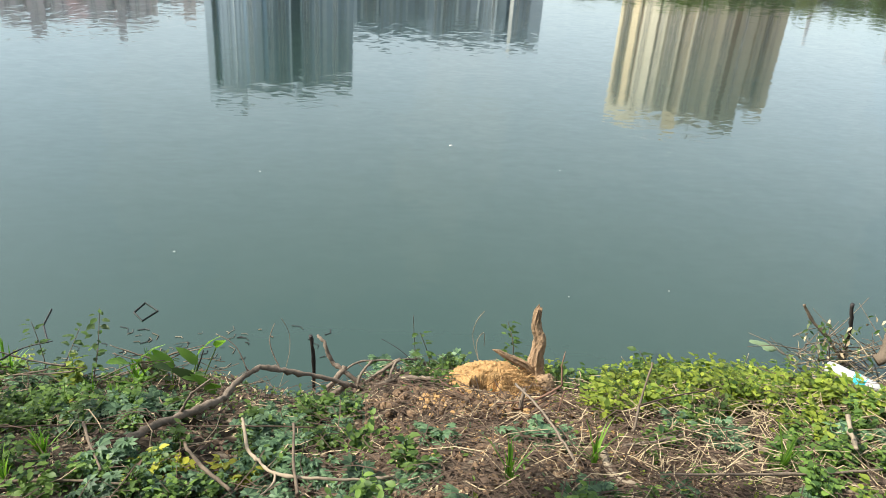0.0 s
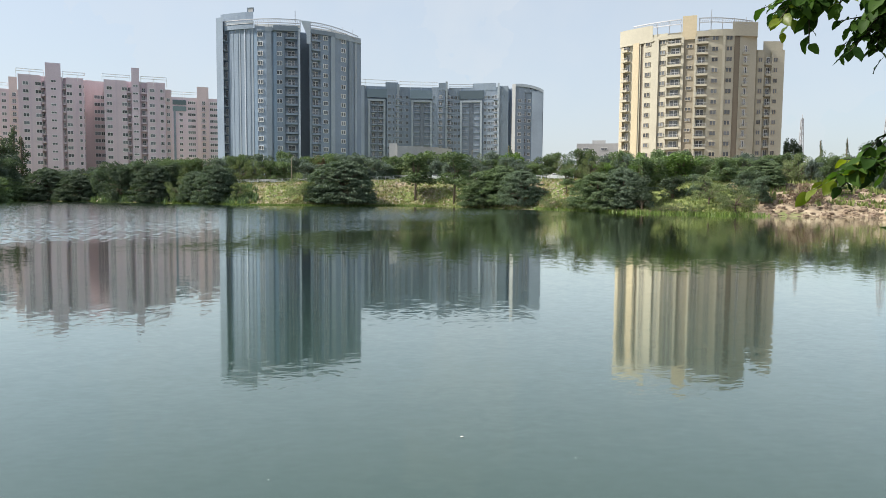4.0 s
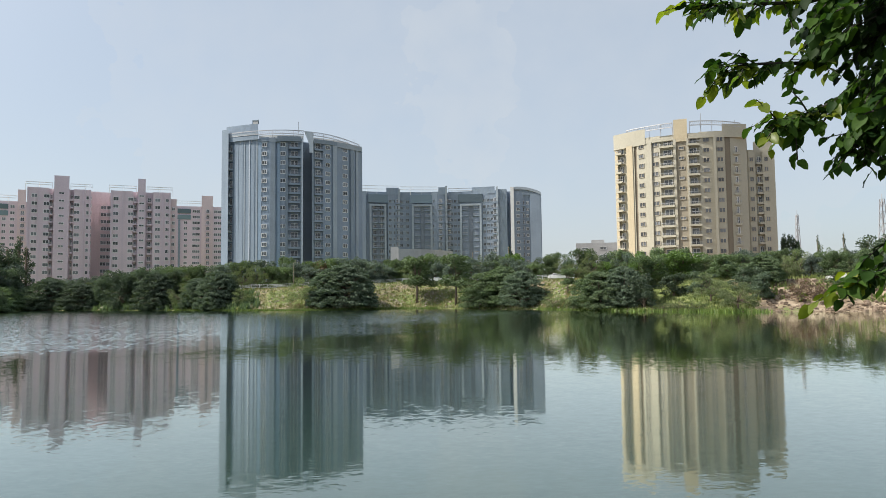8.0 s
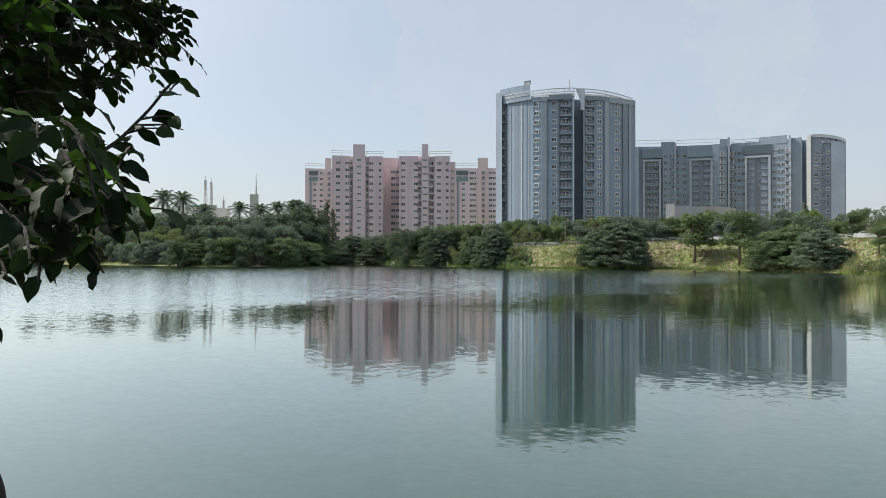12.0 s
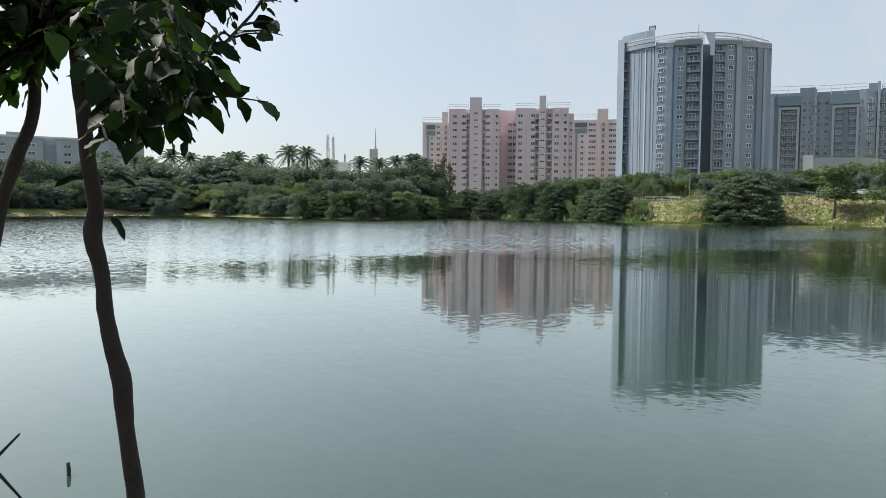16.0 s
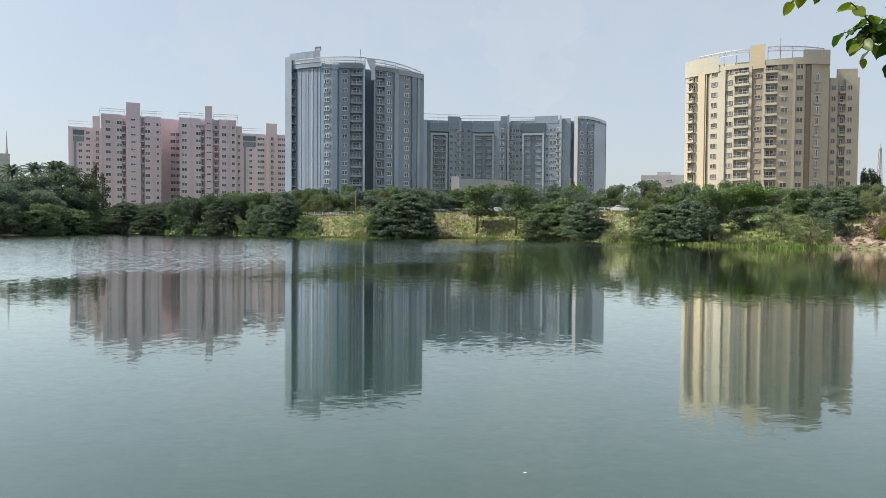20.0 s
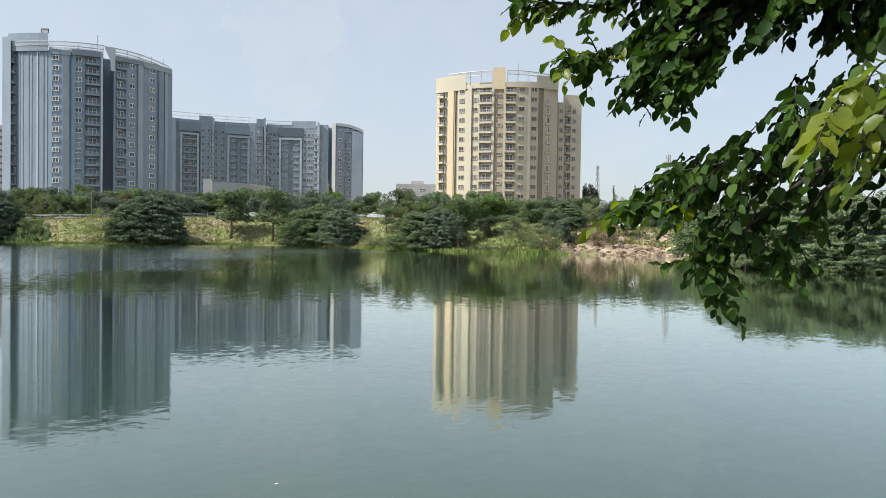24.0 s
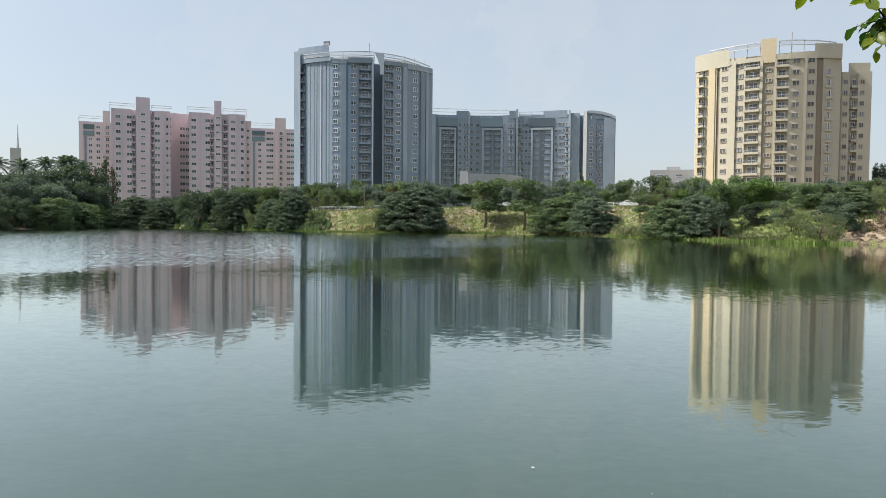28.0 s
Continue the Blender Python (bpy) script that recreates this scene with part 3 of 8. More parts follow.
        for a in azs[::2]:
            g.tube([(*self.xy(a, off + lean), zl - 2.5), (*self.xy(a, off + lean), zh)], 0.08, 4)
        return part(name, g, mat, self.root, label)


def rows(z0, step, n):
    return [z0 + step * i for i in range(n)]


# grey curved tower
T1 = Facade("apartment_tower", "tall curved grey apartment tower with a pale roof railing", lambda a: 232 + 0.40 * (a + 5.4) ** 2, -5.4, 6.0)
F1 = rows(11.2, 2.925, 15)
T1.relief = 0.6
T1.body([(-10.79, 0.8), (-10.25, 0.3), (-10.25, 2.6), (-9.87, 2.6), (-9.87, 0), (-8.05, 0), (-7.2, 0), (-7.2, -0.6), (-6.68, -0.6), (-6.68, 0.5), (-5.75, 0.5), (-5.75, 2.0), (-4.80, 2.0),
         (-4.80, -0.6), (-4.60, -0.6), (-4.60, 5.0), (-3.85, 5.0), (-3.85, 1.4), (-3.05, 1.4), (-3.05, 0.2), (-2.3, 0.2), (-2.3, -0.3), (-1.85, -0.3), (-1.85, 0.3), (-0.9, 0.3),
         (-0.9, -0.2), (-0.5, -0.2), (-0.5, 0.2), (0.08, 0.6)], [(0.08, 20), (-5, 30), (-10.79, 20)], 54.2, GREY_WALL)
T1.strip(-10.45, -8.08, 3.6, 12, 53.0, 60.0, GREY_WALL, "lift_house", "tall grey stair head on the roof", n=4)
T1.strip(-8.46, -8.08, 3.6, 8, 60.0, 61.0, CONCRETE, "lift_cap")
T1.strip(-8.52, -8.02, 3.5, 8.2, 61.0, 61.3, GREY_DARK, "lift_roof")
T1.strip(-10.79, -10.30, -2.4, 6.0, 4, 58.0, GREY_WALL, "pier")
for a, w, o, m in ((-9.80, 0.06, -0.10, GREY_WALL), (-9.60, 0.05, -0.15, GREY_WALL), (-9.27, 0.06, -0.15, GREY_WALL), (-9.09, 0.035, -0.2, GREY_TRIM),
                   (-8.72, 0.035, -0.25, GREY_PALE), (-8.45, 0.12, -0.15, GREY_WALL), (-8.16, 0.05, -0.2, GREY_TRIM), (-7.93, 0.12, -0.10, GREY_BLUE)):
    T1.strip(a - w, a + w, o, 0.1, 4, 54.2, m, "fin")
T1.strip(-6.66, -6.36, 0.1, 0.6, 4, 53.6, GREY_BLUE, "pier")
T1.strip(-7.12, -6.76, -1.0, -0.5, 4, 53.2, GREY_DARK, "pier")
T1.strip(-5.94, -5.78, 0.1, 0.6, 4, 53.4, GREY_DARK, "pier")
T1.strip(-4.62, -3.85, 4.6, 5.2, 4, 53.8, GREY_DEEP, "recess_wall", "dark wall strip coloured as recess shade")
T1.strip(-4.72, -4.60, -1.0, -0.4, 4, 53.8, GREY_PALE, "fin")
T1.strip(-3.90, -3.74, -0.4, 1.5, 4, 53.8, GREY_DARK, "fin")
T1.strip(-2.25, -1.92, -0.8, -0.2, 4, 53.6, GREY_TRIM, "pier")
T1.strip(-0.84, -0.58, -0.8, -0.1, 4, 53.6, GREY_DARK, "fin")
T1.strip(-0.42, -0.22, -0.4, 0.3, 4, 53.8, GREY_TRIM, "pier")
fin = Geo()      # the fin narrows towards its foot
fa, fb, fc, fd = ((*T1.xy(a, o), 0) for a, o in ((-4.52, -1.2), (-3.80, -1.2), (-3.80, 1.0), (-4.52, 1.0)))
ga, gb, gc, gd = ((*T1.xy(a, o), 0) for a, o in ((-4.10, -0.6), (-3.80, -0.6), (-3.80, 0.6), (-4.10, 0.6)))
fin.add([(p[0], p[1], z) for z, row in ((43.8, (ga, gb, gc, gd)), (46.5, ((ga[0], ga[1], 0), gb, gc, gd)), (50.6, (fa, fb, fc, fd))) for p in row],
        [(3, 2, 1, 0), (8, 9, 10, 11)] + [(r + i, r + (i + 1) % 4, r + 4 + (i + 1) % 4, r + 4 + i) for r in (0, 4) for i in range(4)])
part("roof_fin", fin, GREY_PALE, T1.root, "pale tapering roof fin")
T1.strip(-10.25, -8.05, -1.0, 0.5, 53.9, 55.6, GREY_WALL, "roof_band", "grey curved roof band over the fins", n=6)
T1.strip(-10.25, -8.05, -1.2, 0.3, 55.6, 56.1, GREY_TRIM, "coping", n=6)
T1.strip(-8.0, -7.22, -0.5, 0.4, 53.2, 54.5, GREY_WALL, "parapet", n=3)
T1.strip(-7.22, -6.66, -1.1, 0.4, 52.9, 54.3, GREY_DARK, "parapet", n=3)
T1.strip(-6.6, -4.75, -1.3, 0.5, 53.1, 54.7, GREY_DARK, "parapet", "dark overhanging roof edge", n=6)
T1.strip(-3.75, -1.9, -0.9, 0.5, 53.0, 54.3, GREY_DARK, "parapet", n=6)
T1.strip(-1.9, 0.05, -1.0, 0.6, 52.6, 54.3, GREY_TRIM, "roof_band", "pale curved roof band", n=6)
T1.strip(-3.78, -1.0, 0.4, 0.9, 54.3, 55.0, WHITE_PAINT, "roof_curb", "white roof curb", n=7)
T1.strip(-8.0, -4.6, 0.6, 1.1, 54.4, 55.3, WHITE_PAINT, "roof_curb", "white roof curb", n=8)
T1.crown(-10.2, -4.55, -1.0, 55.5, 56.75, 0.6, STEEL, slant=0.12)
T1.crown(-3.8, -0.15, -1.0, 55.4, 56.5, 0.6, STEEL, sag=-1.7, slant=0.12)
T1.windows(-7.58, 0, F1)
T1.windows(-6.17, 0.5, F1)
T1.windows(-2.66, 0.2, F1)
T1.windows(-1.30, 0.3, F1, 1.9, 1.4)
T1.balconies(-5.27, 2.0, F1, 3.7, 1.9, GREY_WALL)
T1.balconies(-3.45, 1.4, F1, 3.0, 1.2, GREY_WALL)
T1.balconies(-10.06, 2.6, F1, 1.5, 1.7, GREY_PALE)
T1.strip(-4.97, -4.93, 3, 3.15, 54, 60, STEEL, "aerial", "thin roof aerial")

# grey wing behind
W1 = Facade("apartment_block", "long grey apartment block with pale portal frames and glazed top", lambda a: 330 - 0.10 * (a - 6) ** 2, 6, 6.5)
W1.relief = 0.6
W1.body([(-0.6, 3), (0.35, 0), (0.35, 1.5), (2.1, 1.5), (2.1, -0.5), (3.0, -0.5), (3.0, 1.5), (3.9, 1.5), (3.9, 1), (5.7, 1), (5.7, -0.5), (6.1, -1), (6.7, -1), (6.7, 4),
         (7.0, 4), (7.0, 1), (8.1, 1), (8.1, 0.5), (9.75, 0.5), (9.75, 0), (10.9, 0), (10.9, 3), (11.72, 3), (11.72, 6), (12.2, 6)], [(12.2, 26), (6, 34), (-0.6, 26)], 51.4, GREY_WING)
F2 = rows(15.0, 2.9, 12)
for a0, a1 in ((0.65, 2.0), (4.05, 5.70), (7.92, 9.66)):
    for b in (a0, a1 - 0.16):
        W1.strip(b, b + 0.16, -1.0, 2.0, 5, 44.6, GREY_TRIM, "portal_post", "dull pale portal frame post")
    W1.strip(a0, a1, -1.0, 2.0, 44.6, 45.5, GREY_TRIM, "portal_beam", "dull pale portal frame beam")
    mid = (a0 + a1) / 2
    # no niche is cut here; a dark strip carries its shade
    W1.strip(mid - 0.14, mid + 0.18, 0.2, 2.2, 5, 44.4, GREY_DEEP, "recess_wall", "dark wall strip coloured as recess shade")
    W1.strip(a0 - 0.1, a1 + 0.1, -0.4, 1.4, 46.2, 50.0, SLATE_GLASS, "glazing", "blue-grey glazed top storey")
    W1.balconies(a0 + 0.42, 1.4, F2[:-1], 2.6, 1.2, GREY_WING)
    W1.balconies(a1 - 0.40, 1.4, F2[:-1], 2.6, 1.2, GREY_WING)
for a in (2.3, 2.6, 3.2, 3.45, 3.7, 5.85, 7.25, 7.55, 7.85, 9.9, 10.2, 10.5):
    W1.windows(a, -0.5 if a < 3 else (1.5 if a < 4 else (-0.6 if a < 6.5 else (1.0 if a < 8 else 0.0))), F2, 1.4, 1.4, GREY_TRIM)
for a in (2.95, 6.35, 7.05, 10.75):
    W1.balconies(a, -0.5 if a < 3 else (-1.0 if a < 6.5 else (1.0 if a < 8 else 0.0)), F2, 2.2, 1.1, GREY_WING)
for a, t in ((3.02, 52.5), (6.85, 54.0), (10.95, 53.0)):
    W1.strip(a - 0.10, a + 0.06, -1.6, 2, 5, t, GREY_TRIM, "fin", "pale fin wall")
W1.strip(6.2, 6.85, -1.2, 3, 50, 53.4, GREY_WALL, "stair_head")
W1.strip(2.0, 3.0, -0.6, 3, 50, 53.2, GREY_WALL, "stair_head")
W1.body([(8.9, 0.6), (10.1, -0.2), (10.75, -0.2)], [(10.75, 6), (8.9, 6)], 53.2, GREY_WALL, 50.0, "stair_head")
W1.strip(10.95, 11.7, 0.4, 6, 5, 51.8, GREY_DARK, "side_wall")
W1.crown(-0.4, 2.9, 0.5, 52.6, 54.1, 0.4, WHITE_PAINT, step=0.8)
W1.crown(3.1, 6.1, 0.2, 52.4, 53.8, 0.4, WHITE_PAINT, step=0.8)
W1.crown(7.0, 8.9, 0.5, 51.8, 52.9, 0.4, STEEL, step=0.8)

W2 = Facade("apartment_block", "narrow grey apartment slab with a sloping pale roof edge", lambda a: 318, 13.3, 6.5)
W2.body([(12.25, 0), (13.0, 0), (13.0, 0.8), (13.55, 0.8), (13.55, 0), (14.45, 1.5)], [(14.45, 20), (12.25, 20)], 47.8, GREY_WALL)
arch = [(12.25, 51.2), (12.6, 51.3), (13.0, 51.1), (13.4, 50.7), (13.8, 50.1), (14.15, 49.4), (14.45, 48.5)]
g = Geo()
g.v = [(*W2.xy(a, o), z - 6.5) for a, t in arch for o, z in ((-0.4, t - 1.2), (-0.4, t), (9, t), (9, t - 1.2))]
g.f = [(0, 1, 2, 3), (27, 26, 25, 24)] + [(4 * i + k, 4 * i + 4 + k, 4 * i + 4 + (k + 1) % 4, 4 * i + (k + 1) % 4) for i in range(6) for k in range(4)]
part("roof_band", g, GREY_TRIM, W2.root, "pale arched roof band")
for (a0, t0), (a1, t1) in zip(arch, arch[1:]):
    W2.strip(a0 + 0.02, a1, 0.2, 8.5, 47.5, min(t0, t1) - 1.0, GREY_WALL, "gable_wall")
W2.strip(13.55, 14.40, -0.2, 1.0, 5, 48.0, GREY_WALL, "end_wall", "plain grey end wall")
W2.strip(12.0, 12.27, -1.2, 4, 5, 51.0, WHITE_PAINT, "fin", "white fin wall")
W2.windows(12.6, 0, rows(15, 2.9, 11), 1.5, 1.4)
W2.balconies(12.95, 0.8, rows(15, 2.9, 11), 2.6, 1.2, GREY_WALL)
W2.windows(13.35, 0.8, rows(15, 2.9, 11), 1.3, 1.3)

# cream tower
Y1 = Facade("apartment_tower", "tall curved cream-yellow apartment tower with sun-warmed ochre end bay", lambda a: 212.5 + 0.30 * (a - 25.8) ** 2, 25.5, 5.5)
Y1.relief = 0.5
FY = rows(8.9, 2.87, 14)
Y1.body([(20.27, 3), (20.45, 0.6), (20.5, 0.4), (20.5, 2.2), (21.15, 2.2), (21.15, 0), (21.75, 0), (21.75, 1.0), (21.95, 1.0), (21.95, 0), (22.6, 0), (22.9, 0),
         (23.0, 0.5), (23.7, 0.5), (23.7, 2.2), (24.8, 2.2), (24.8, 0.8), (25.7, 0.8), (25.7, 2.2), (26.55, 2.2), (26.55, 0.3), (27.6, 0.3), (27.6, -0.3), (28.35, -0.3),
         (28.35, 0.8), (28.75, 0.8), (28.75, 0.2), (29.2, 1.5), (29.85, 3)], [(29.9, 22), (25, 26), (20.27, 20)], 48.6, YELLOW_WALL)
Y1.strip(21.15, 21.62, -0.6, 0.2, 4, 47.0, YELLOW_DEEP, "pier", "pier with warm sunlight put into its ochre")
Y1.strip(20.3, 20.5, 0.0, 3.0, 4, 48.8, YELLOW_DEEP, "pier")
Y1.strip(21.75, 21.97, 0.9, 1.2, 4, 47.5, BROWN_GROOVE, "groove", "dark brown vertical groove")
Y1.strip(28.37, 28.73, 0.7, 1.0, 4, 47.5, BROWN_GROOVE, "groove", "dark brown vertical groove")
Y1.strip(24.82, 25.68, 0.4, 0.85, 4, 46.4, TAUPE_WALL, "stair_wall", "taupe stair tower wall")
Y1.strip(24.66, 24.86, -0.6, 1.0, 4, 47.0, YELLOW_WALL, "fin")
Y1.strip(25.63, 25.8, -0.6, 1.0, 4, 47.0, YELLOW_WALL, "fin")
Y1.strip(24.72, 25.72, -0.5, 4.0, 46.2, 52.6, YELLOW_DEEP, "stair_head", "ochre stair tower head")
Y1.strip(22.75, 23.05, -0.5, 0.6, 4, 47.2, YELLOW_WALL, "pier")
Y1.strip(27.55, 27.75, -0.8, 0.0, 4, 47.2, YELLOW_WALL, "pier")
Y1.strip(20.2, 22.6, -0.5, 2.0, 46.6, 51.2, YELLOW_WALL, "roof_band", "cream curved roof band", n=6)
Y1.strip(22.6, 24.7, -0.3, 1.5, 46.8, 47.9, YELLOW_WALL, "parapet", n=5)
Y1.strip(25.75, 28.9, -0.5, 1.5, 46.8, 48.2, YELLOW_WALL, "parapet", n=7)
Y1.strip(28.2, 29.9, -0.4, 3.0, 46.8, 50.6, YELLOW_WALL, "roof_band", "cream curved roof band", n=5)
Y1.crown(21.2, 24.65, -0.2, 50.6, 51.9, 0.6, STEEL, slant=0.12)
Y1.crown(25.9, 29.5, -0.2, 50.6, 51.8, 0.6, STEEL, sag=-0.9, slant=0.12)
for a, o in ((22.28, 0), (23.33, 0.5), (27.05, 0.3), (28.02, -0.3)):
    Y1.windows(a, o, FY, 1.75, 1.3, WINDOW_FRAME)
Y1.windows(25.25, 0.4, [z + 1.0 for z in FY], 1.6, 1.0, WINDOW_FRAME)
Y1.balconies(24.25, 2.2, FY, 4.0, 1.7, YELLOW_WALL)
Y1.balconies(26.12, 2.2, FY, 3.2, 1.7, YELLOW_WALL)
Y1.balconies(20.83, 2.2, FY, 2.2, 1.9, YELLOW_WALL)
Y1.balconies(29.1, 1.2, FY[:-1], 1.8, 0.8, YELLOW_WALL)
Y1.strip(26.7, 26.74, 1, 1.2, 48, 54, STEEL, "aerial", "thin red-white roof aerial")

Y2 = Facade("apartment_block", "cream-yellow apartment block behind the curved tower", lambda a: 221 + 1.5 * (a - 30), 30.7, 5.5)
Y2.body([(29.3, 2), (29.95, 0.0), (30.4, 0), (30.4, 1.5), (30.9, 1.5), (30.9, 0), (31.72, 0)], [(31.72, 20), (29.3, 20)], 43.8, YELLOW_WALL)
Y2.strip(30.3, 31.6, 1.8, 8, 43, 46.5, YELLOW_WALL, "stair_head")
Y2.windows(30.15, 0, rows(9.5, 2.87, 12), 1.2, 1.3, WINDOW_FRAME)
Y2.balconies(30.65, 1.5, rows(9.5, 2.87, 12), 1.8, 1.3, YELLOW_WALL)
Y2.windows(31.15, 0, rows(9.5, 2.87, 12), 1.2, 1.3, WINDOW_FRAME)

# pink blocks
def pink_block(az0, az1, d, top, core0, core1, core_top, cols, bal, label, warm=None):
    B = Facade("apartment_block", label, lambda a: d, (az0 + az1) / 2, 4.0, "pink apartment blocks")
    front = [(az0, 0)]
    for b0, b1 in bal:
        front += [(b0, 0), (b0, 1.8), (b1, 1.8), (b1, 0)]
    B.body(front + [(az1, 0)], [(az1, 18), (az0, 18)], top, PINK_WALL)
    zs = rows(top - 3.2 - 2.95 * 13, 2.95, 14)
    B.strip(core0, core1, -0.9, 6, 4, core_top, PINK_SHADE, "stair_tower", "mauve stair tower")
    B.windows((core0 + core1) / 2, -0.9, [z + 1.3 for z in zs], 1.9, 0.9)
    for c in cols:
        B.windows(c, 0, zs, 2.0, 1.4)
    for b0, b1 in bal:
        w = radians(b1 - b0) * d - 0.3
        B.balconies((b0 + b1) / 2, 1.8, zs, w, 2.0, PINK_SHADE)
    for a in (az0, (bal[0][0] + az0) / 2, (bal[-1][1] + az1) / 2, az1 - 0.12):
        B.strip(a, a + 0.12, -0.45, 0.3, 4, top, PINK_SHADE, "pier")
    B.crown(az0 - 0.1, core0 - 0.1, -0.6, top + 1.1, top + 2.0, 0.3, WHITE_PAINT, step=0.8)
    B.crown(core1 + 0.1, az1 + 0.1, -0.6, top + 1.1, top + 2.0, 0.3, WHITE_PAINT, step=0.8)
    return B


pink_block(-23.85, -19.85, 313, 46.4, -22.2, -21.25, 51.3, [-23.4, -22.65, -20.75, -19.98], [(-22.5, -22.22), (-21.2, -20.6 - 0.35)],
           "pale pink apartment block with a mauve stair tower and roof rails")
pink_block(-18.55, -14.45, 308, 46.0, -16.72, -16.2, 51.0, [-18.2, -17.2, -15.35, -14.62], [(-17.05, -16.74), (-16.15, -15.7)],
           "pale pink apartment block with a mauve stair tower and roof rails")
PS = Facade("apartment_block", "narrow pink side wing with a column of windows", lambda a: 311, -14.25, 4.0, "pink apartment blocks")
PS.body([(-14.5, 0), (-14.02, 0)], [(-14.02, 14), (-14.5, 14)], 43.9, PINK_WARM)
PS.windows(-14.25, 0, rows(5, 2.9, 13), 1.3, 1.4)
P2 = Facade("apartment_block", "salmon link block between the pink towers", lambda a: 322, -19.2, 4.0, "pink apartment blocks")
P2.body([(-19.95, 0), (-19.3, 0), (-19.3, 1), (-18.4, 1)], [(-18.4, 16), (-19.95, 16)], 47.1, PINK_WARM)
P2.windows(-19.0, 1, rows(6, 2.9, 13), 2.2, 1.5)
P2.windows(-18.65, 1, rows(6, 2.9, 13), 1.6, 1.5)
for az0, az1, c0, c1, t, gz0, gz1 in ((-14.12, -10.6, -12.23, -11.41, 50.2, -14.05, -12.9), (-25.95, -23.7, -24.4, -23.9, 49.2, -25.75, -24.85)):
    P = Facade("apartment_block", "distant pink apartment block with green glazed top storeys", lambda a: 385, (az0 + az1) / 2, 4.0, "pink apartment blocks")
    P.body([(az0, 0), (az1, 0)], [(az1, 18), (az0, 18)], t, PINK_WALL)
    P.strip(c0, c1, -1, 5, 4, t + 5.5, PINK_WARM, "stair_tower", "salmon stair tower")
    for k in (0, 1):
        P.strip(gz0 + 0.1, gz1 - 0.1, -0.5, 0.2, t - 6.8 + 3.1 * k, t - 4.5 + 3.1 * k, GREEN_GLASS, "glazing", "green glazed storey")
    P.strip(gz0 + 0.15, gz0 + 0.3, -0.6, 0.2, 4, t - 7.0, GREY_DARK, "groove")
    zs = rows(t - 2.5 - 2.95 * 13, 2.95, 14)
    P.windows((gz0 + gz1) / 2 + 0.1, 0, zs[:-2], 1.7, 1.5)
    for a in (gz1 + 0.15, gz1 + 0.42, c1 + 0.22, c1 + 0.5):
        if az0 < a < az1 - 0.1 and not c0 - 0.12 < a < c1 + 0.12:
            P.windows(a, 0, zs, 1.9, 1.5)
    P.balconies((c0 + c1) / 2 + 0.05, -1.0, zs, 2.6, 0.8, PINK_SHADE)
    P.crown(az0, c0 - 0.05, -0.4, t + 1.5, t + 2.6, 0.3, WHITE_PAINT, step=0.9)

# low annex, far low blocks
A1 = Facade("annex_building", "low pale concrete annex with a curved blank wall", lambda a: 212 + 0.5 * (a - 3.2) ** 2, 4.8, 6.5)
A1.body([(2.95, 0), (3.8, 0), (4.8, 0), (5.9, 0)], [(7.3, 4), (7.3, 14), (2.95, 14)], 17.0, CONCRETE)
A1.strip(2.32, 2.95, 1.0, 8, 5, 17.8, CONCRETE, "stair_block")
A1.strip(7.3, 12.2, 12, 20, 5, 14.2, CONCRETE, "rear_wing", n=4)
A1.windows(6.4, 2.4, [14.2], 1.0, 0.8)
B1 = Facade("low_building", "distant low grey flat-roofed building", lambda a: 350, 18.6, 6)
B1.body([(17.1, 0), (20.4, 0)], [(20.4, 20), (17.1, 20)], 27.6, CONCRETE)
B1.strip(18.3, 19.3, 2, 6, 27.6, 29.2, CONCRETE, "roof_tank")
B1.windows(17.8, 0, [18, 21.5, 25], 3, 1.2)
B1.windows(19.2, 0, [18, 21.5, 25], 3, 1.2)
B2 = Facade("low_building", "white low building behind the palms", lambda a: 400, -33.5, 4)
B2.body([(-36.0, 0), (-34.0, 0), (-34, 2), (-31.6, 2)], [(-31.6, 20), (-36.0, 20)], 28.5, WHITE_PAINT)
B2.strip(-34.6, -32.6, -1, 10, 28.5, 29.6, SLATE_GLASS, "blue_roof", "blue sheet roof edge")
B2.windows(-35, 0, [20, 24], 3, 1.4)
B2.windows(-33.2, 2, [20, 24], 3, 1.4)
B4 = Facade("low_building", "long hazy grey building behind the trees", lambda a: 360, -52, 4)
B4.body([(-57.5, 0), (-53.4, 0), (-53.4, 3), (-52.6, 3), (-52.6, 0), (-49.2, 0), (-49.2, 2), (-46.9, 2)], [(-46.9, 20), (-57.5, 20)], 33.0, GREY_TRIM)
B4.strip(-55.6, -54.2, 4, 9, 33.0, 35.2, GREY_TRIM, "roof_house")
B4.strip(-57.5, -46.9, -0.5, 0.4, 32.6, 33.5, GREY_PALE, "roof_edge", n=10)
for a in (-56.8, -55.9, -55.0, -54.1, -51.9, -51.0, -50.1, -48.6, -47.7):
    B4.windows(a, 2 if a > -49.2 else 0, [22.5, 26, 29.5], 3, 1.5)
B3 = Facade("spire_building", "distant grey tower with a pointed spire", lambda a: 520, -29.85, 4)
B3.body([(-30.15, 0), (-29.5, 0)], [(-29.5, 6), (-30.15, 6)], 46.0, CONCRETE)
part("spire", Geo().tube([(0, 3, 42), (0, 3, 46), (0, 3, 57)], [0.9, 0.5, 0.1], 6), STEEL, B3.root)


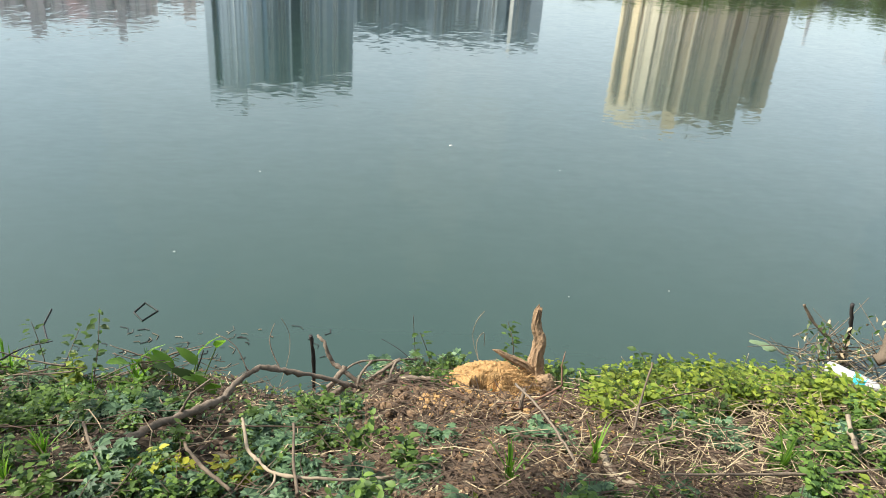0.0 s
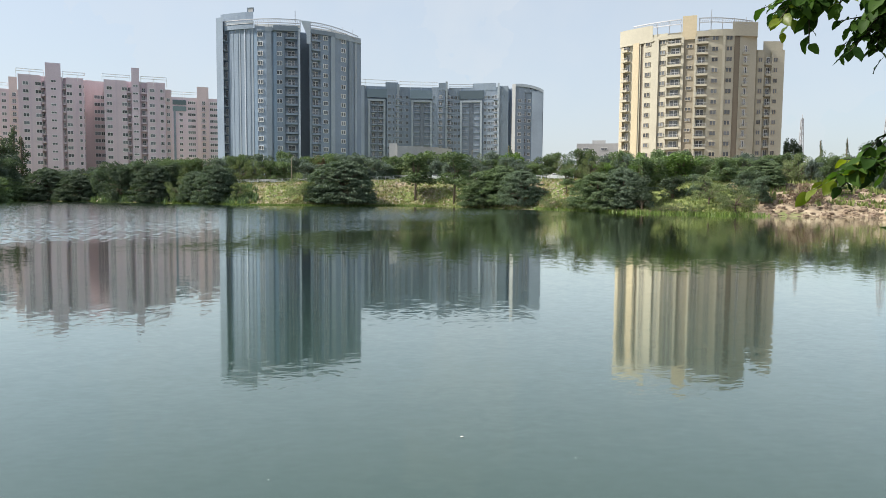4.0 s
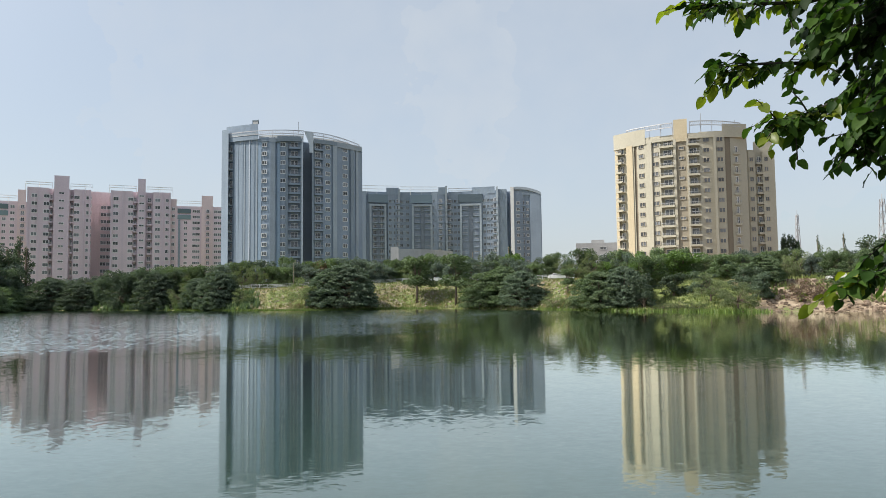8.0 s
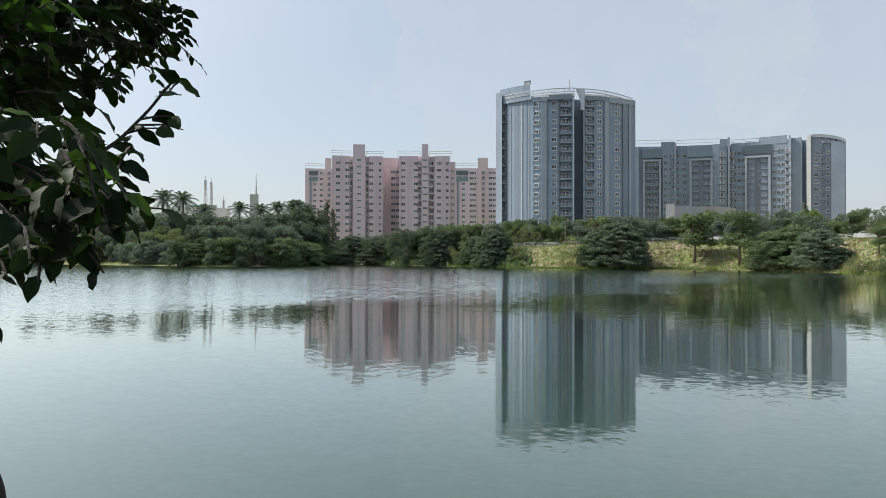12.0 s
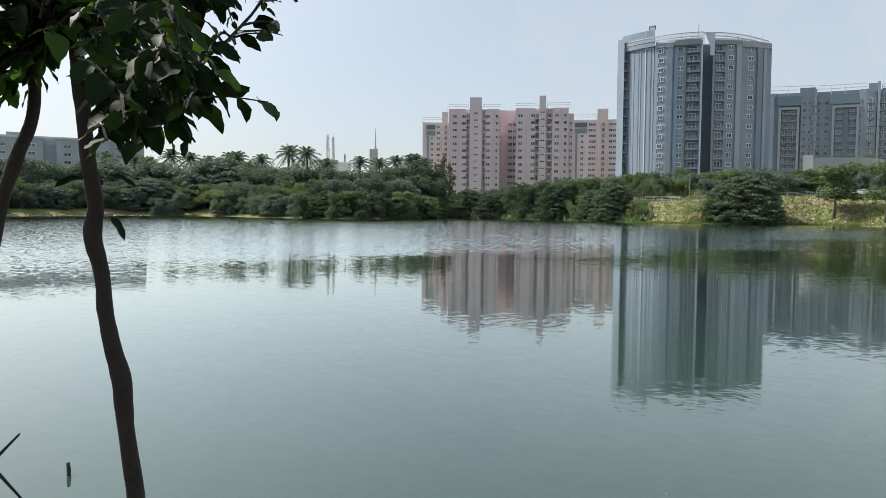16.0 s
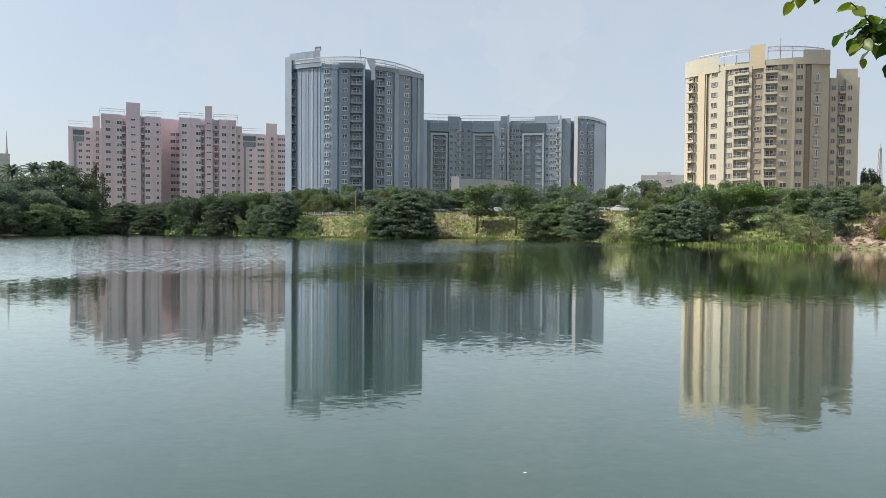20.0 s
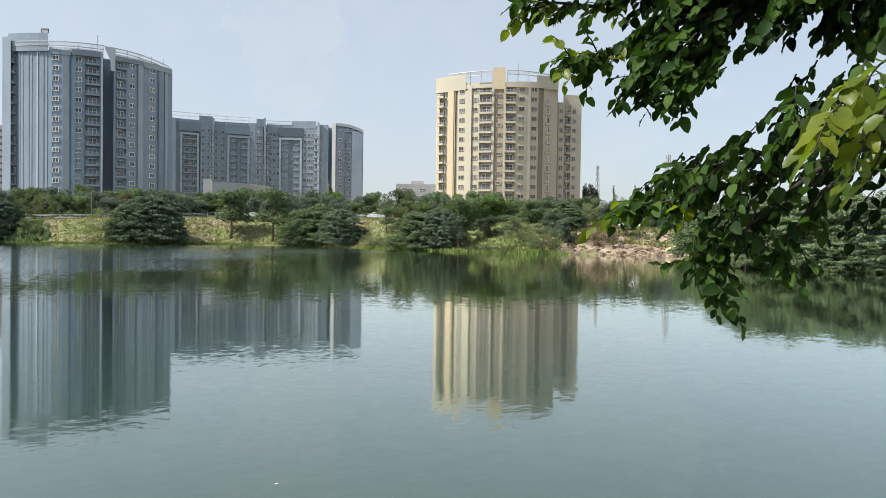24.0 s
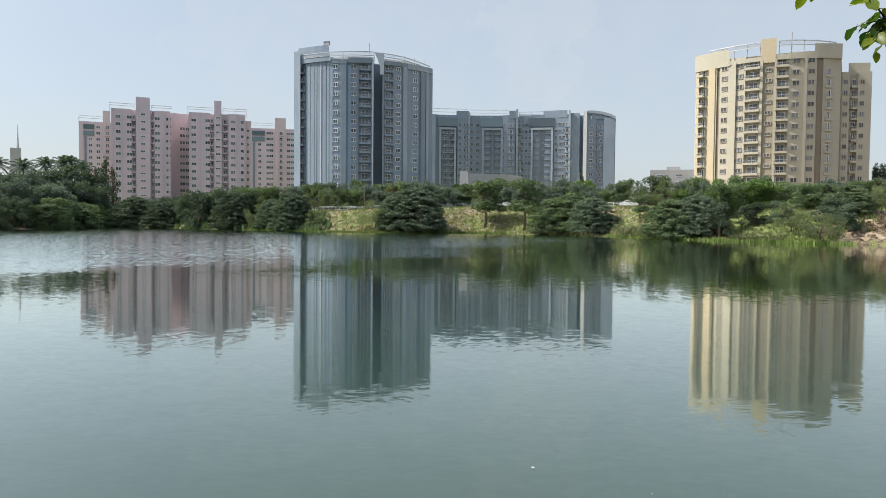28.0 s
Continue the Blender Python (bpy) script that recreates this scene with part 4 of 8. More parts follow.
def lattice_mast(place, height, width, label):
    root = thing("lattice_mast", place, label, "mast", "lattice masts")
    n = int(height / (width * 1.2))
    for i in range(4):
        a, b = math.tau * (i + 0.5) / 4, math.tau * (i + 1.5) / 4
        g = Geo()
        w = lambda t: width * 0.7 * (1 - 0.7 * t)
        g.tube([(w(0) * math.cos(a), w(0) * math.sin(a), 0), (w(1) * math.cos(a), w(1) * math.sin(a), height)], 0.14, 4)
        part("leg", g, STEEL, root)
        g = Geo()
        for k in range(n):
            t0, t1 = k / n, (k + 1) / n
            g.tube([(w(t0) * math.cos(a), w(t0) * math.sin(a), t0 * height), (w(t1) * math.cos(b), w(t1) * math.sin(b), t1 * height)], 0.08, 3)
            g.tube([(w(t1) * math.cos(a), w(t1) * math.sin(a), t1 * height), (w(t1) * math.cos(b), w(t1) * math.sin(b), t1 * height)], 0.08, 3)
        tagged(part("bracing", g, STEEL, root), kind="stuff")
    part("antenna", Geo().tube([(0, 0, height - 1), (0, 0, height + height * 0.06)], 0.1, 5), STEEL, root)
    return root


lattice_mast(polar(33.03, 330, 5), 30, 2.2, "slender grey lattice telecom mast")
lattice_mast(polar(38.3, 300, 5), 31, 3.6, "wide grey lattice telecom mast")
lattice_mast(polar(-33.42, 420, 4), 41, 2.6, "distant grey lattice mast")
lattice_mast(polar(-33.0, 430, 4), 41, 2.2, "distant grey lattice mast")
lattice_mast(polar(-32.1, 430, 4), 31, 1.8, "short distant lattice mast")


# ---- fence, lamp posts and parked cars on the road behind the bank ----
FENCE = surface("pale_fence_paint", (0.50, 0.52, 0.53), rough=0.6, var=0.12, scale=1.0, fine=6, bump=0.0)
CAR_WHITE = surface("white_car_paint", (0.72, 0.73, 0.74), rough=0.3, var=0.04, scale=1.0, fine=4, bump=0.0, spec=0.5)
TYRE = surface("black_tyre_rubber", (0.03, 0.03, 0.03), var=0.1, scale=3, fine=20, bump=0.0)


def bank_top(az, out=19.0):
    p = polar(az, lerp_table(SHORE, az) + out)
    return Vector((p.x, p.y, land_height(p.x, p.y)))


fence = thing("roadside_fence", bank_top(2), "low pale metal fence along the road above the bank", "fence")
step = 0.62
azs = [-11 + step * i for i in range(46)]
post_mesh = Geo().box(-0.06, 0.06, -0.06, 0.06, -0.4, 1.15).mesh("post", FENCE)
for a in azs:
    put("post", post_mesh, fence, Matrix.Translation(bank_top(a) - fence.location))
for h in (0.45, 0.78, 1.08):
    part("rail", Geo().tube([bank_top(a) + Vector((0, 0, h)) - fence.location for a in azs], 0.045, 4), FENCE, fence)


def parked_car(az, out, turn, label):
    root = thing("parked_car", bank_top(az, out), label, "car", "cars parked on the road")
    root.rotation_euler = (0, 0, radians(turn))
    side = [(-2.0, 0.35), (-2.05, 0.75), (-1.95, 0.95), (-1.3, 1.02), (-0.75, 1.48), (0.75, 1.5), (1.35, 1.05), (1.95, 0.95), (2.05, 0.6), (2.0, 0.35)]
    n = len(side)
    g = Geo().add([(x, y * (0.86 if z > 1.1 else 1), z) for y in (-0.82, 0.82) for x, z in side], [tuple(range(n)), tuple(range(2 * n - 1, n - 1, -1))] + [(i, n + i, n + (i + 1) % n, (i + 1) % n) for i in range(n)])
    part("body", g, CAR_WHITE, root)
    for y in (-0.80, 0.76):
        part("side_window", Geo().add([(x, y + dy, z) for dy in (0, 0.04) for x, z in ((-1.1, 1.06), (-0.68, 1.40), (0.68, 1.42), (1.1, 1.08))], [(0, 1, 2, 3), (7, 6, 5, 4), (0, 4, 5, 1), (1, 5, 6, 2), (2, 6, 7, 3), (3, 7, 4, 0)]), GLASS, root)
    for x in (-1.25, 1.25):
        for y in (-0.78, 0.62):
            part("wheel", Geo().tube([(x, y, 0.32), (x, y + 0.18, 0.32)], 0.32, 14), TYRE, root)
    return root


parked_car(6.05, 22, -8, "white car parked on the road, half hidden by trees")
parked_car(10.0, 22, -14, "white car parked on the road, half hidden by bushes")
parked_car(15.6, 22, -20, "white car parked on the road behind the fence")
parked_car(35.5, 21, -32, "white car parked above the bare earth bank")


def lamp_post(az, out, h, label):
    root = thing("lamp_post", bank_top(az, out), label, "lamp post", "lamp posts on the road")
    part("pole", Geo().tube([(0, 0, -0.3), (0, 0, h * 0.6), (0, 0, h)], [0.10, 0.08, 0.06], 7), BROWN_GROOVE, root)
    part("arm", Geo().tube([(0, 0, h), (0.5, 0, h + 0.2), (1.1, 0, h + 0.22)], 0.04, 5), BROWN_GROOVE, root)
    part("lamp_head", Geo().box(0.9, 1.5, -0.12, 0.12, h + 0.14, h + 0.26), BROWN_GROOVE, root)


lamp_post(-5.3, 18, 6.2, "dark slim lamp post on the bank top")
lamp_post(8.9, 24, 7.5, "dark slim lamp post beside the road")


# ---- trees and bushes of the far bank ----
def leaf_cloud(clumps, per, size, seed, flat=0.5, droop=0.0, outward=0.0):
    """Small leaves scattered through clumps (centre, radii); each leaf a bent pair of triangles."""
    rnd = np.random.RandomState(seed)
    vs = []
    for c, r in clumps:
        n = max(8, int(per * (r[0] * r[1] + r[0] * r[2] + r[1] * r[2]) / 3))
        d = rnd.normal(size=(n, 3))
        d /= np.linalg.norm(d, axis=1)[:, None]
        rad = rnd.uniform(0.55, 1.08, (n, 1))
        p = np.array(c) + d * np.array(r) * rad
        u = rnd.normal(size=(n, 3))
        u[:, 2] *= flat
        if outward:
            rim = np.array((c[0], c[1], 0.0)) / (math.hypot(c[0], c[1]) + 1e-6)
            u = u * (1 - outward) + (rim + np.array((0.0, 0.0, -0.45))) * outward * 1.6
        u /= np.linalg.norm(u, axis=1)[:, None]
        w = np.cross(u, d + rnd.normal(size=(n, 3)) * 0.6)
        w /= np.linalg.norm(w, axis=1)[:, None] + 1e-9
        s = size * rnd.uniform(0.6, 1.4, (n, 1))
        tip = u * s
        tip[:, 2] -= droop * s[:, 0]
        vs.append(np.stack([p - tip * 0.5, p + w * s * 0.28 + tip * 0.05, p + tip * 0.5, p - w * s * 0.28 + tip * 0.05], 1))
    v = np.concatenate(vs).reshape(-1, 3)
    g = Geo()
    g.v = [tuple(q) for q in v.tolist()]
    g.f = [(i, i + 1, i + 2, i + 3) for i in range(0, len(g.v), 4)]
    return g


def make_tree(kind, seed, leaf, label, category="tree", name="tree"):
    """kind: round, layered, young, feathery, bare, pine. About 1 m tall in local units x height."""
    rnd = random.Random(seed)
    root = thing(name, (0, 0, -200), label, category)
    H = 8.0
    clumps, limbs = [], []
    if kind == "round":
        for i in range(26):
            a, r = rnd.uniform(0, math.tau), rnd.uniform(0.3, 3.1)
            z = rnd.uniform(0.9, 7.2) - 0.3 * r
            clumps.append(((r * math.cos(a), r * math.sin(a), max(z, 0.7)), (rnd.uniform(0.7, 1.3),) * 2 + (rnd.uniform(0.7, 1.2),)))
        th, tr = 3.0, 0.22
    elif kind == "layered":
        for i in range(330):
            a, t = rnd.uniform(0, math.tau), rnd.random() ** 1.3
            k = rnd.uniform(0.88, 1.0) if i > 50 else rnd.uniform(0.5, 0.8)
            r = 4.7 * k * math.cos(t * math.pi / 2) ** 0.8 * (1 + 0.12 * math.sin(3 * a + seed))
            z = 0.35 + 7.1 * k * math.sin(t * math.pi / 2) - 0.5 * rnd.random()
            clumps.append(((r * math.cos(a), r * math.sin(a), z), (rnd.uniform(0.45, 0.85), rnd.uniform(0.45, 0.85), rnd.uniform(0.16, 0.28)) if i > 50 else (1.1, 1.1, 0.7)))
        th, tr = 2.5, 0.25
    elif kind == "young":
        for i in range(24):
            a, t = rnd.uniform(0, math.tau), rnd.random()
            r = rnd.uniform(0.2, 2.0) * (1.1 - 0.5 * t)
            clumps.append(((r * math.cos(a), r * math.sin(a), 2.9 + 4.7 * t - 0.15 * r), (rnd.uniform(0.6, 1.1),) * 2 + (rnd.uniform(0.35, 0.65),)))
        th, tr = 3.6, 0.13
    elif kind == "feathery":
        for i in range(26):
            a, r = rnd.uniform(0, math.tau), 3.6 * math.sqrt(rnd.random())
            z = 1.0 + rnd.random() * (5.8 - 0.9 * r)
            clumps.append(((r * math.cos(a), r * math.sin(a), max(z, 0.6)), (rnd.uniform(0.7, 1.2),) * 2 + (rnd.uniform(0.4, 0.7),)))
        th, tr = 1.8, 0.15
    elif kind == "pine":
        for i in range(18):
            t = i / 21
            a, r = rnd.uniform(0, math.tau), rnd.uniform(0.1, 1.1) * (1.15 - t)
            clumps.append(((r * math.cos(a), r * math.sin(a), 1.2 + 6.8 * t), (0.75 * (1.15 - 0.8 * t), 0.75 * (1.15 - 0.8 * t), 0.7)))
        th, tr = 7.0, 0.16
    else:
        for i in range(22):
            a, r = rnd.uniform(0, math.tau), 3.2 * math.sqrt(rnd.random())
            clumps.append(((r * math.cos(a), r * math.sin(a), 0.4 + rnd.random() * (4.2 - 0.8 * r)), (0.8, 0.8, 0.6)))
        th, tr = 0.8, 0.10
    trunk = Geo()
    lean = (rnd.uniform(-0.25, 0.25), rnd.uniform(-0.25, 0.25))
    trunk.tube([(0, 0, -0.6), (lean[0] * 0.3, lean[1] * 0.3, th * 0.5), (lean[0], lean[1], th)], [tr * 1.3, tr, tr * 0.75], 7)
    for c, r in clumps[::14 if kind == "layered" else 1]:
        if kind != "pine":
            mid = (c[0] * 0.45 + lean[0] * 0.5, c[1] * 0.45, (th + c[2]) / 2 + 0.15)
            trunk.tube([(lean[0], lean[1], min(th, c[2]) * 0.92), mid, c], [tr * 0.45, tr * 0.3, tr * 0.1], 4)
    part("trunk", trunk, BARK_FAR, root, smooth=True)
    per, size = {"round": (280, 0.30), "layered": (300, 0.27), "young": (300, 0.28), "feathery": (330, 0.20), "pine": (200, 0.26), "bare": (150, 0.26)}[kind]
    part("crown", leaf_cloud(clumps, per, size, seed, 0.5 if kind == "layered" else 0.6, 0.1 if kind == "layered" else 0.0, 0.6 if kind == "layered" else 0.0), leaf, root)
    return root


def make_palm(seed, label):
    rnd = random.Random(seed)
    root = thing("palm_tree", (0, 0, -200), label, "palm tree", "palms on the far shore")
    H = 10.0
    bend = rnd.uniform(-0.8, 0.8)
    part("trunk", Geo().tube([(0, 0, -0.5), (bend * 0.3, 0, 4), (bend, 0, H - 1)], [0.24, 0.18, 0.14], 7), BARK_FAR, root, smooth=True)
    for i in range(30):
        a = i * 2.4 + rnd.uniform(-0.2, 0.2)
        up = -0.75 + 2.2 * i / 29
        g = Geo()
        pts = []
        L = rnd.uniform(2.2, 2.7)
        for k in range(7):
            t = k / 6
            pts.append(Vector((bend + L * t * math.cos(up) * math.cos(a), L * t * math.cos(up) * math.sin(a), H - 1 + L * (math.sin(up) * t - 0.45 * t * t))))
        g.tube(pts, [0.05] * 6 + [0.02], 3)
        side = Vector((-math.sin(a), math.cos(a), 0))
        for k in range(1, 14):
            t = k / 14 * 6
            p = pts[int(t)].lerp(pts[min(int(t) + 1, 6)], t - int(t))
            d = (pts[min(int(t) + 1, 6)] - pts[int(t)]).normalized()
            for s in (-1, 1):
                q = p + side * s * 0.5 * math.sin(0.5 + k / 14 * 2.3) + d * 0.25 - Vector((0, 0, 0.28))
                g.add([p - d * 0.07, p + d * 0.07, q], [(0, 1, 2)])
        part("frond", g, LEAF_HAZE, root)
    return root


TREES = {
    "round": make_tree("round", 11, LEAF_MID, "bushy green tree on the far bank"),
    "round_b": make_tree("round", 12, LEAF_DARK, "dense dark green tree on the far bank"),
    "round_c": make_tree("round", 13, LEAF_FRESH, "bright fresh-green tree on the far bank"),
    "layered": make_tree("layered", 21, LEAF_MID, "wide spreading bush with layered sprays", "bush", "bush"),
    "layered_b": make_tree("layered", 22, LEAF_DARK, "dark spreading bush with layered sprays", "bush", "bush"),
    "young": make_tree("young", 31, LEAF_MID, "young tree with a bare slim trunk"),
    "feathery": make_tree("feathery", 41, LEAF_GREY, "feathery grey-green thorn bush", "bush", "bush"),
    "rust": make_tree("round", 14, LEAF_RUST, "rust-red flowering tree behind the bank"),
    "bare": make_tree("bare", 51, LEAF_DRY, "dry brown leafless bush", "bush", "bush"),
    "pine": make_tree("pine", 61, LEAF_DARK, "slender dark casuarina tree standing alone"),
    "round_d": make_tree("round", 15, LEAF_HAZE, "haze-tinted blue-green tree on the far shore"),
    "round_e": make_tree("round", 16, LEAF_HAZE, "broad haze-tinted green tree on the far shore"),
    "layered_c": make_tree("layered", 23, LEAF_HAZE, "haze-tinted spreading bush by the water", "bush", "bush"),
    "palm": make_palm(71, "coconut palm above the treetops"),
    "palm_b": make_palm(72, "leaning coconut palm above the treetops"),
}
used = set()


def plant(kind, az, d, height, wide=1.0, z=None, group="trees on the far bank"):
    """Sets one tree of that height (m), its width stretched by wide; on the ground unless z is given."""
    p = polar(az, d)
    base = {"palm": 10.5, "palm_b": 10.5, "bare": 4.4, "feathery": 6.4}.get(kind, 8.0)
    s = height / base
    m = Matrix.Translation((p.x, p.y, land_height(p.x, p.y) - 0.1 if z is None else z)) @ Matrix.Rotation(random.uniform(0, math.tau), 4, "Z") @ Matrix.Diagonal((s * wide, s * wide, s, 1))
    src = TREES[kind]
    if kind in used:
        ob = copy_thing(src, m @ Matrix.Diagonal((*(1 / c for c in src.scale), 1)))
    else:
        used.add(kind)
        src.matrix_basis = m
        ob = src
    return tagged(ob, group=group)


random.seed(5)
# named plants of the bank: heading, distance, heading height of the top (degrees), width
SPREAD = {"round": 7.6, "round_b": 7.6, "round_c": 7.6, "rust": 7.6, "layered": 10.0, "layered_b": 10.0, "round_d": 7.6, "round_e": 7.6, "layered_c": 10.0, "young": 4.4, "feathery": 8.4, "bare": 7.4, "pine": 2.6}
TALL = {"bare": 4.4, "feathery": 6.4}


def grow(kind, az, out, el, width, group="trees on the far bank"):
    """A plant that stands out metres behind the waterline, reaches up to el degrees and is width degrees broad."""
    d = lerp_table(SHORE, az) + out
    p = polar(az, d)
    h = max(1.0, 2.9 + d * math.tan(radians(el + 0.15)) - land_height(p.x, p.y) + 0.2)
    wide = radians(width) * d / (SPREAD[kind] * h / TALL.get(kind, 8.0))
    return plant(kind, az, d, h, wide, group=group)


for row in (
        ("layered_b", -1.3, 4, 2.75, 5.4), ("layered_b", -2.9, 5, 2.0, 3.2), ("feathery", -4.4, 4, 1.75, 3.2), ("young", 4.4, 5, 3.2, 3.1), ("young", 7.5, 4, 3.35, 3.1), ("layered", 9.9, 3, 1.9, 4.2), ("layered_b", 12.8, 4, 2.0, 4.0),
        ("layered", 11.3, 5, 2.4, 4.0), ("feathery", 15.2, 1.5, 0.1, 2.2), ("feathery", 16.8, 1.5, -0.2, 2.0), ("young", 16.4, 9, 2.0, 1.6), ("layered", 18.8, 3, 1.9, 4.4), ("layered_b", 20.6, 5, 2.2, 4.0),
        ("round_b", 22.2, 3, 1.6, 3.0), ("round", 22.4, 12, 3.0, 3.4), ("round_c", 25.0, 18, 3.4, 4.0), ("round_c", 23.4, 20, 3.2, 3.6), ("feathery", 24.6, 1.5, -0.55, 2.0), ("feathery", 23.6, 1.2, -0.8, 1.6),
        ("feathery", 25.9, 1.5, -0.6, 1.8), ("feathery", 27.0, 6, 1.7, 3.0), ("round", 28.2, 17, 2.9, 3.4), ("layered", 30.6, 14, 2.7, 3.4), ("feathery", 28.9, 1.5, 0.9, 3.4), ("round_b", 26.3, 10, 1.6, 3.0),
        ("round_b", 30.6, 6, 1.5, 2.6), ("round_b", 24.4, 8, 1.5, 3.2), ("round_b", 29.4, 10, 1.9, 2.6), ("bare", 32.9, 7, 1.3, 2.4), ("bare", 33.9, 6, 0.8, 2.2), ("young", 35.4, 10, 1.5, 1.6),
        ("layered_b", -11.0, 4, 2.1, 3.4), ("layered_b", -12.4, 5, 1.6, 2.6), ("layered_b", -15.4, 4, 2.0, 3.2), ("round_b", -17.6, 5, 2.2, 3.2), ("layered_b", -20.3, 4, 1.2, 3.2), ("feathery", -13.6, 3, 1.3, 2.2),
        ("round_b", -16.4, 8, 2.4, 3.0), ("layered_b", -22.3, 5, 1.6, 3.0), ("round_b", -19.0, 6, 1.6, 2.6), ("feathery", -9.2, 5, 0.8, 1.8), ("round_b", -23.6, 5, 1.0, 2.4), ("round_b", -10.0, 12, 1.8, 2.4),
        ("round_b", -14.2, 14, 2.2, 2.6), ("rust", -2.7, 40, 3.1, 2.4), ("rust", -3.6, 41, 2.8, 1.8), ("pine", 11.9, 52, 4.1, 1.0), ("pine", 12.5, 53, 3.5, 1.0), ("pine", -24.3, 24, 4.8, 1.2),
        ("pine", -23.8, 26, 4.0, 1.2), ("pine", -24.8, 27, 3.9, 1.4), ("round_b", -24.6, 14, 2.2, 2.6), ("round_b", 32.1, 130, 4.3, 1.2), ("round_b", 32.8, 130, 4.2, 1.2), ("pine", 34.3, 180, 4.3, 0.5), ("pine", 35.9, 180, 4.4, 0.5)):
    grow(*row)
# belt of trees behind the bank's top
SKYLINE = [(-22, 1.5), (-14, 2.8), (-10, 3.1), (-4, 3.3), (3, 3.3), (8, 3.4), (14, 3.4), (20, 3.7), (26, 3.5), (32, 3.3), (40, 3.4)]
for i in range(124):
    az = -22 + i * 0.5 + random.uniform(-0.25, 0.25)
    far = i % 2
    kind = random.choice(("round", "round_d", "round", "round_c" if az > 5 else "round_d", "round_e", "feathery"))
    grow(kind, az, random.uniform(21, 28) + 14 * far, lerp_table(SKYLINE, az) * random.uniform(0.80, 1.06) - (0 if far else 0.35), random.uniform(1.8, 2.7))
# promontory and the left shore
LEFT_SKYLINE = [(-60, 3.4), (-52, 3.6), (-41, 3.95), (-37, 3.8), (-34.7, 3.3), (-32, 3.1), (-30, 3.3), (-28, 3.6), (-25, 3.9)]
for i in range(50):
    az = -58 + i * 0.68 + random.uniform(-0.3, 0.3)
    sh = lerp_table(SHORE, az)
    for d0, lo, hi in ((2, 0.9, 1.7), (14, 2.0, 2.9), (34, 0.78, 1.12)):
        if d0 == 2 and az < -41.5 and random.random() < (0.92 if az < -46 else 0.6):
            continue
        if az > -25.2 and d0 > 2:
            continue
        d = sh + d0 + random.uniform(0, 7)
        p = polar(az, d)
        top = 2.9 + d * math.tan(radians(random.uniform(lo, hi) * (lerp_table(LEFT_SKYLINE, az) if d0 == 34 else 0.85 if az < -45 else 1.0)))
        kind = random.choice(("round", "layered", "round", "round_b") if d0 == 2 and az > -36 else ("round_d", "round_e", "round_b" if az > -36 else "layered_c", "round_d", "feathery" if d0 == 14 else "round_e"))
        plant(kind, az, d, max(top - land_height(p.x, p.y), 3), random.uniform(1.0, 1.35), group="trees on the left shore")
for az, el in ((-46.3, 3.86), (-45.1, 4.44), (-43.8, 4.24), (-42.3, 3.9), (-40.5, 4.34), (-39.9, 4.36), (-38.4, 4.22), (-36.7, 4.96), (-34.95, 4.87), (-33.3, 3.9), (-31.0, 4.16), (-29.3, 4.05), (-28.0, 4.2), (-27.0, 4.3), (-26.5, 4.34), (-25.5, 3.95), (-47.6, 4.0), (-49.5, 4.1)):
    d = lerp_table(SHORE, az) + random.uniform(50, 60)
    plant(random.choice(("palm", "palm_b")), az, d, 2.9 + d * math.tan(radians(el - 0.10)) - 2.0, 1.15, group="palms on the far shore")
# near grove on the right
for az, d, el, k in ((41.2, 108, 2.4, "layered"), (42.6, 96, 3.0, "layered"), (44.4, 86, 3.4, "layered"), (46.6, 82, 3.6, "layered"), (48.8, 80, 3.2, "layered"), (51, 80, 3.5, "layered"), (53.4, 80, 3.4, "layered_b"),
                     (56, 80, 3.6, "layered"), (45.5, 98, 4.1, "round"), (50, 98, 4.2, "round_c"), (54, 98, 4.0, "round"), (59, 90, 4.2, "round"), (39.5, 150, 3.2, "round"), (37.6, 158, 3.0, "round_b"),
                     (40.6, 122, 2.8, "round_b"), (36.2, 165, 2.8, "round"), (34.8, 172, 2.7, "round_b"), (44.0, 79, 0.6, "feathery"), (47.6, 77.5, 0.2, "layered"), (50.0, 77, 0.4, "layered"), (52.4, 77, 0.2, "layered"),
                     (43.0, 84, 1.5, "layered"), (38.8, 200, 4.2, "round_b"), (37.2, 240, 3.9, "pine")):
    p = polar(az, d)
    plant(k, az, d, 2.9 + d * math.tan(radians(el)) - land_height(p.x, p.y) + 0.1, 1.25, group="trees on the right shore")


# ---- scrub, grass and rubble on the far bank ----
def bank_cards(name, n, az0, az1, s0, s1, h0, h1, mat, label, seed, blades=4):
    rnd = random.Random(seed)
    g = Geo()
    for _ in range(n):
        az, out = rnd.uniform(az0, az1), s0 + (s1 - s0) * rnd.random() ** 1.2
        p = polar(az, shore(az) + out)
        z = max(land_height(p.x, p.y), -0.02)
        for _ in range(blades):
            a, h = rnd.uniform(0, math.tau), rnd.uniform(h0, h1)
            w = Vector((math.cos(a), math.sin(a), 0)) * h * rnd.uniform(0.12, 0.3)
            o = Vector((p.x + rnd.uniform(-0.35, 0.35), p.y + rnd.uniform(-0.35, 0.35), z - 0.05))
            t = o + Vector((rnd.uniform(-0.4, 0.4) * h, rnd.uniform(-0.4, 0.4) * h, h))
            g.add([o - w, o + w, t], [(0, 1, 2)])
    return solid(name, g, mat, label, "grass" if "grass" in name else "scrub", kind="stuff")


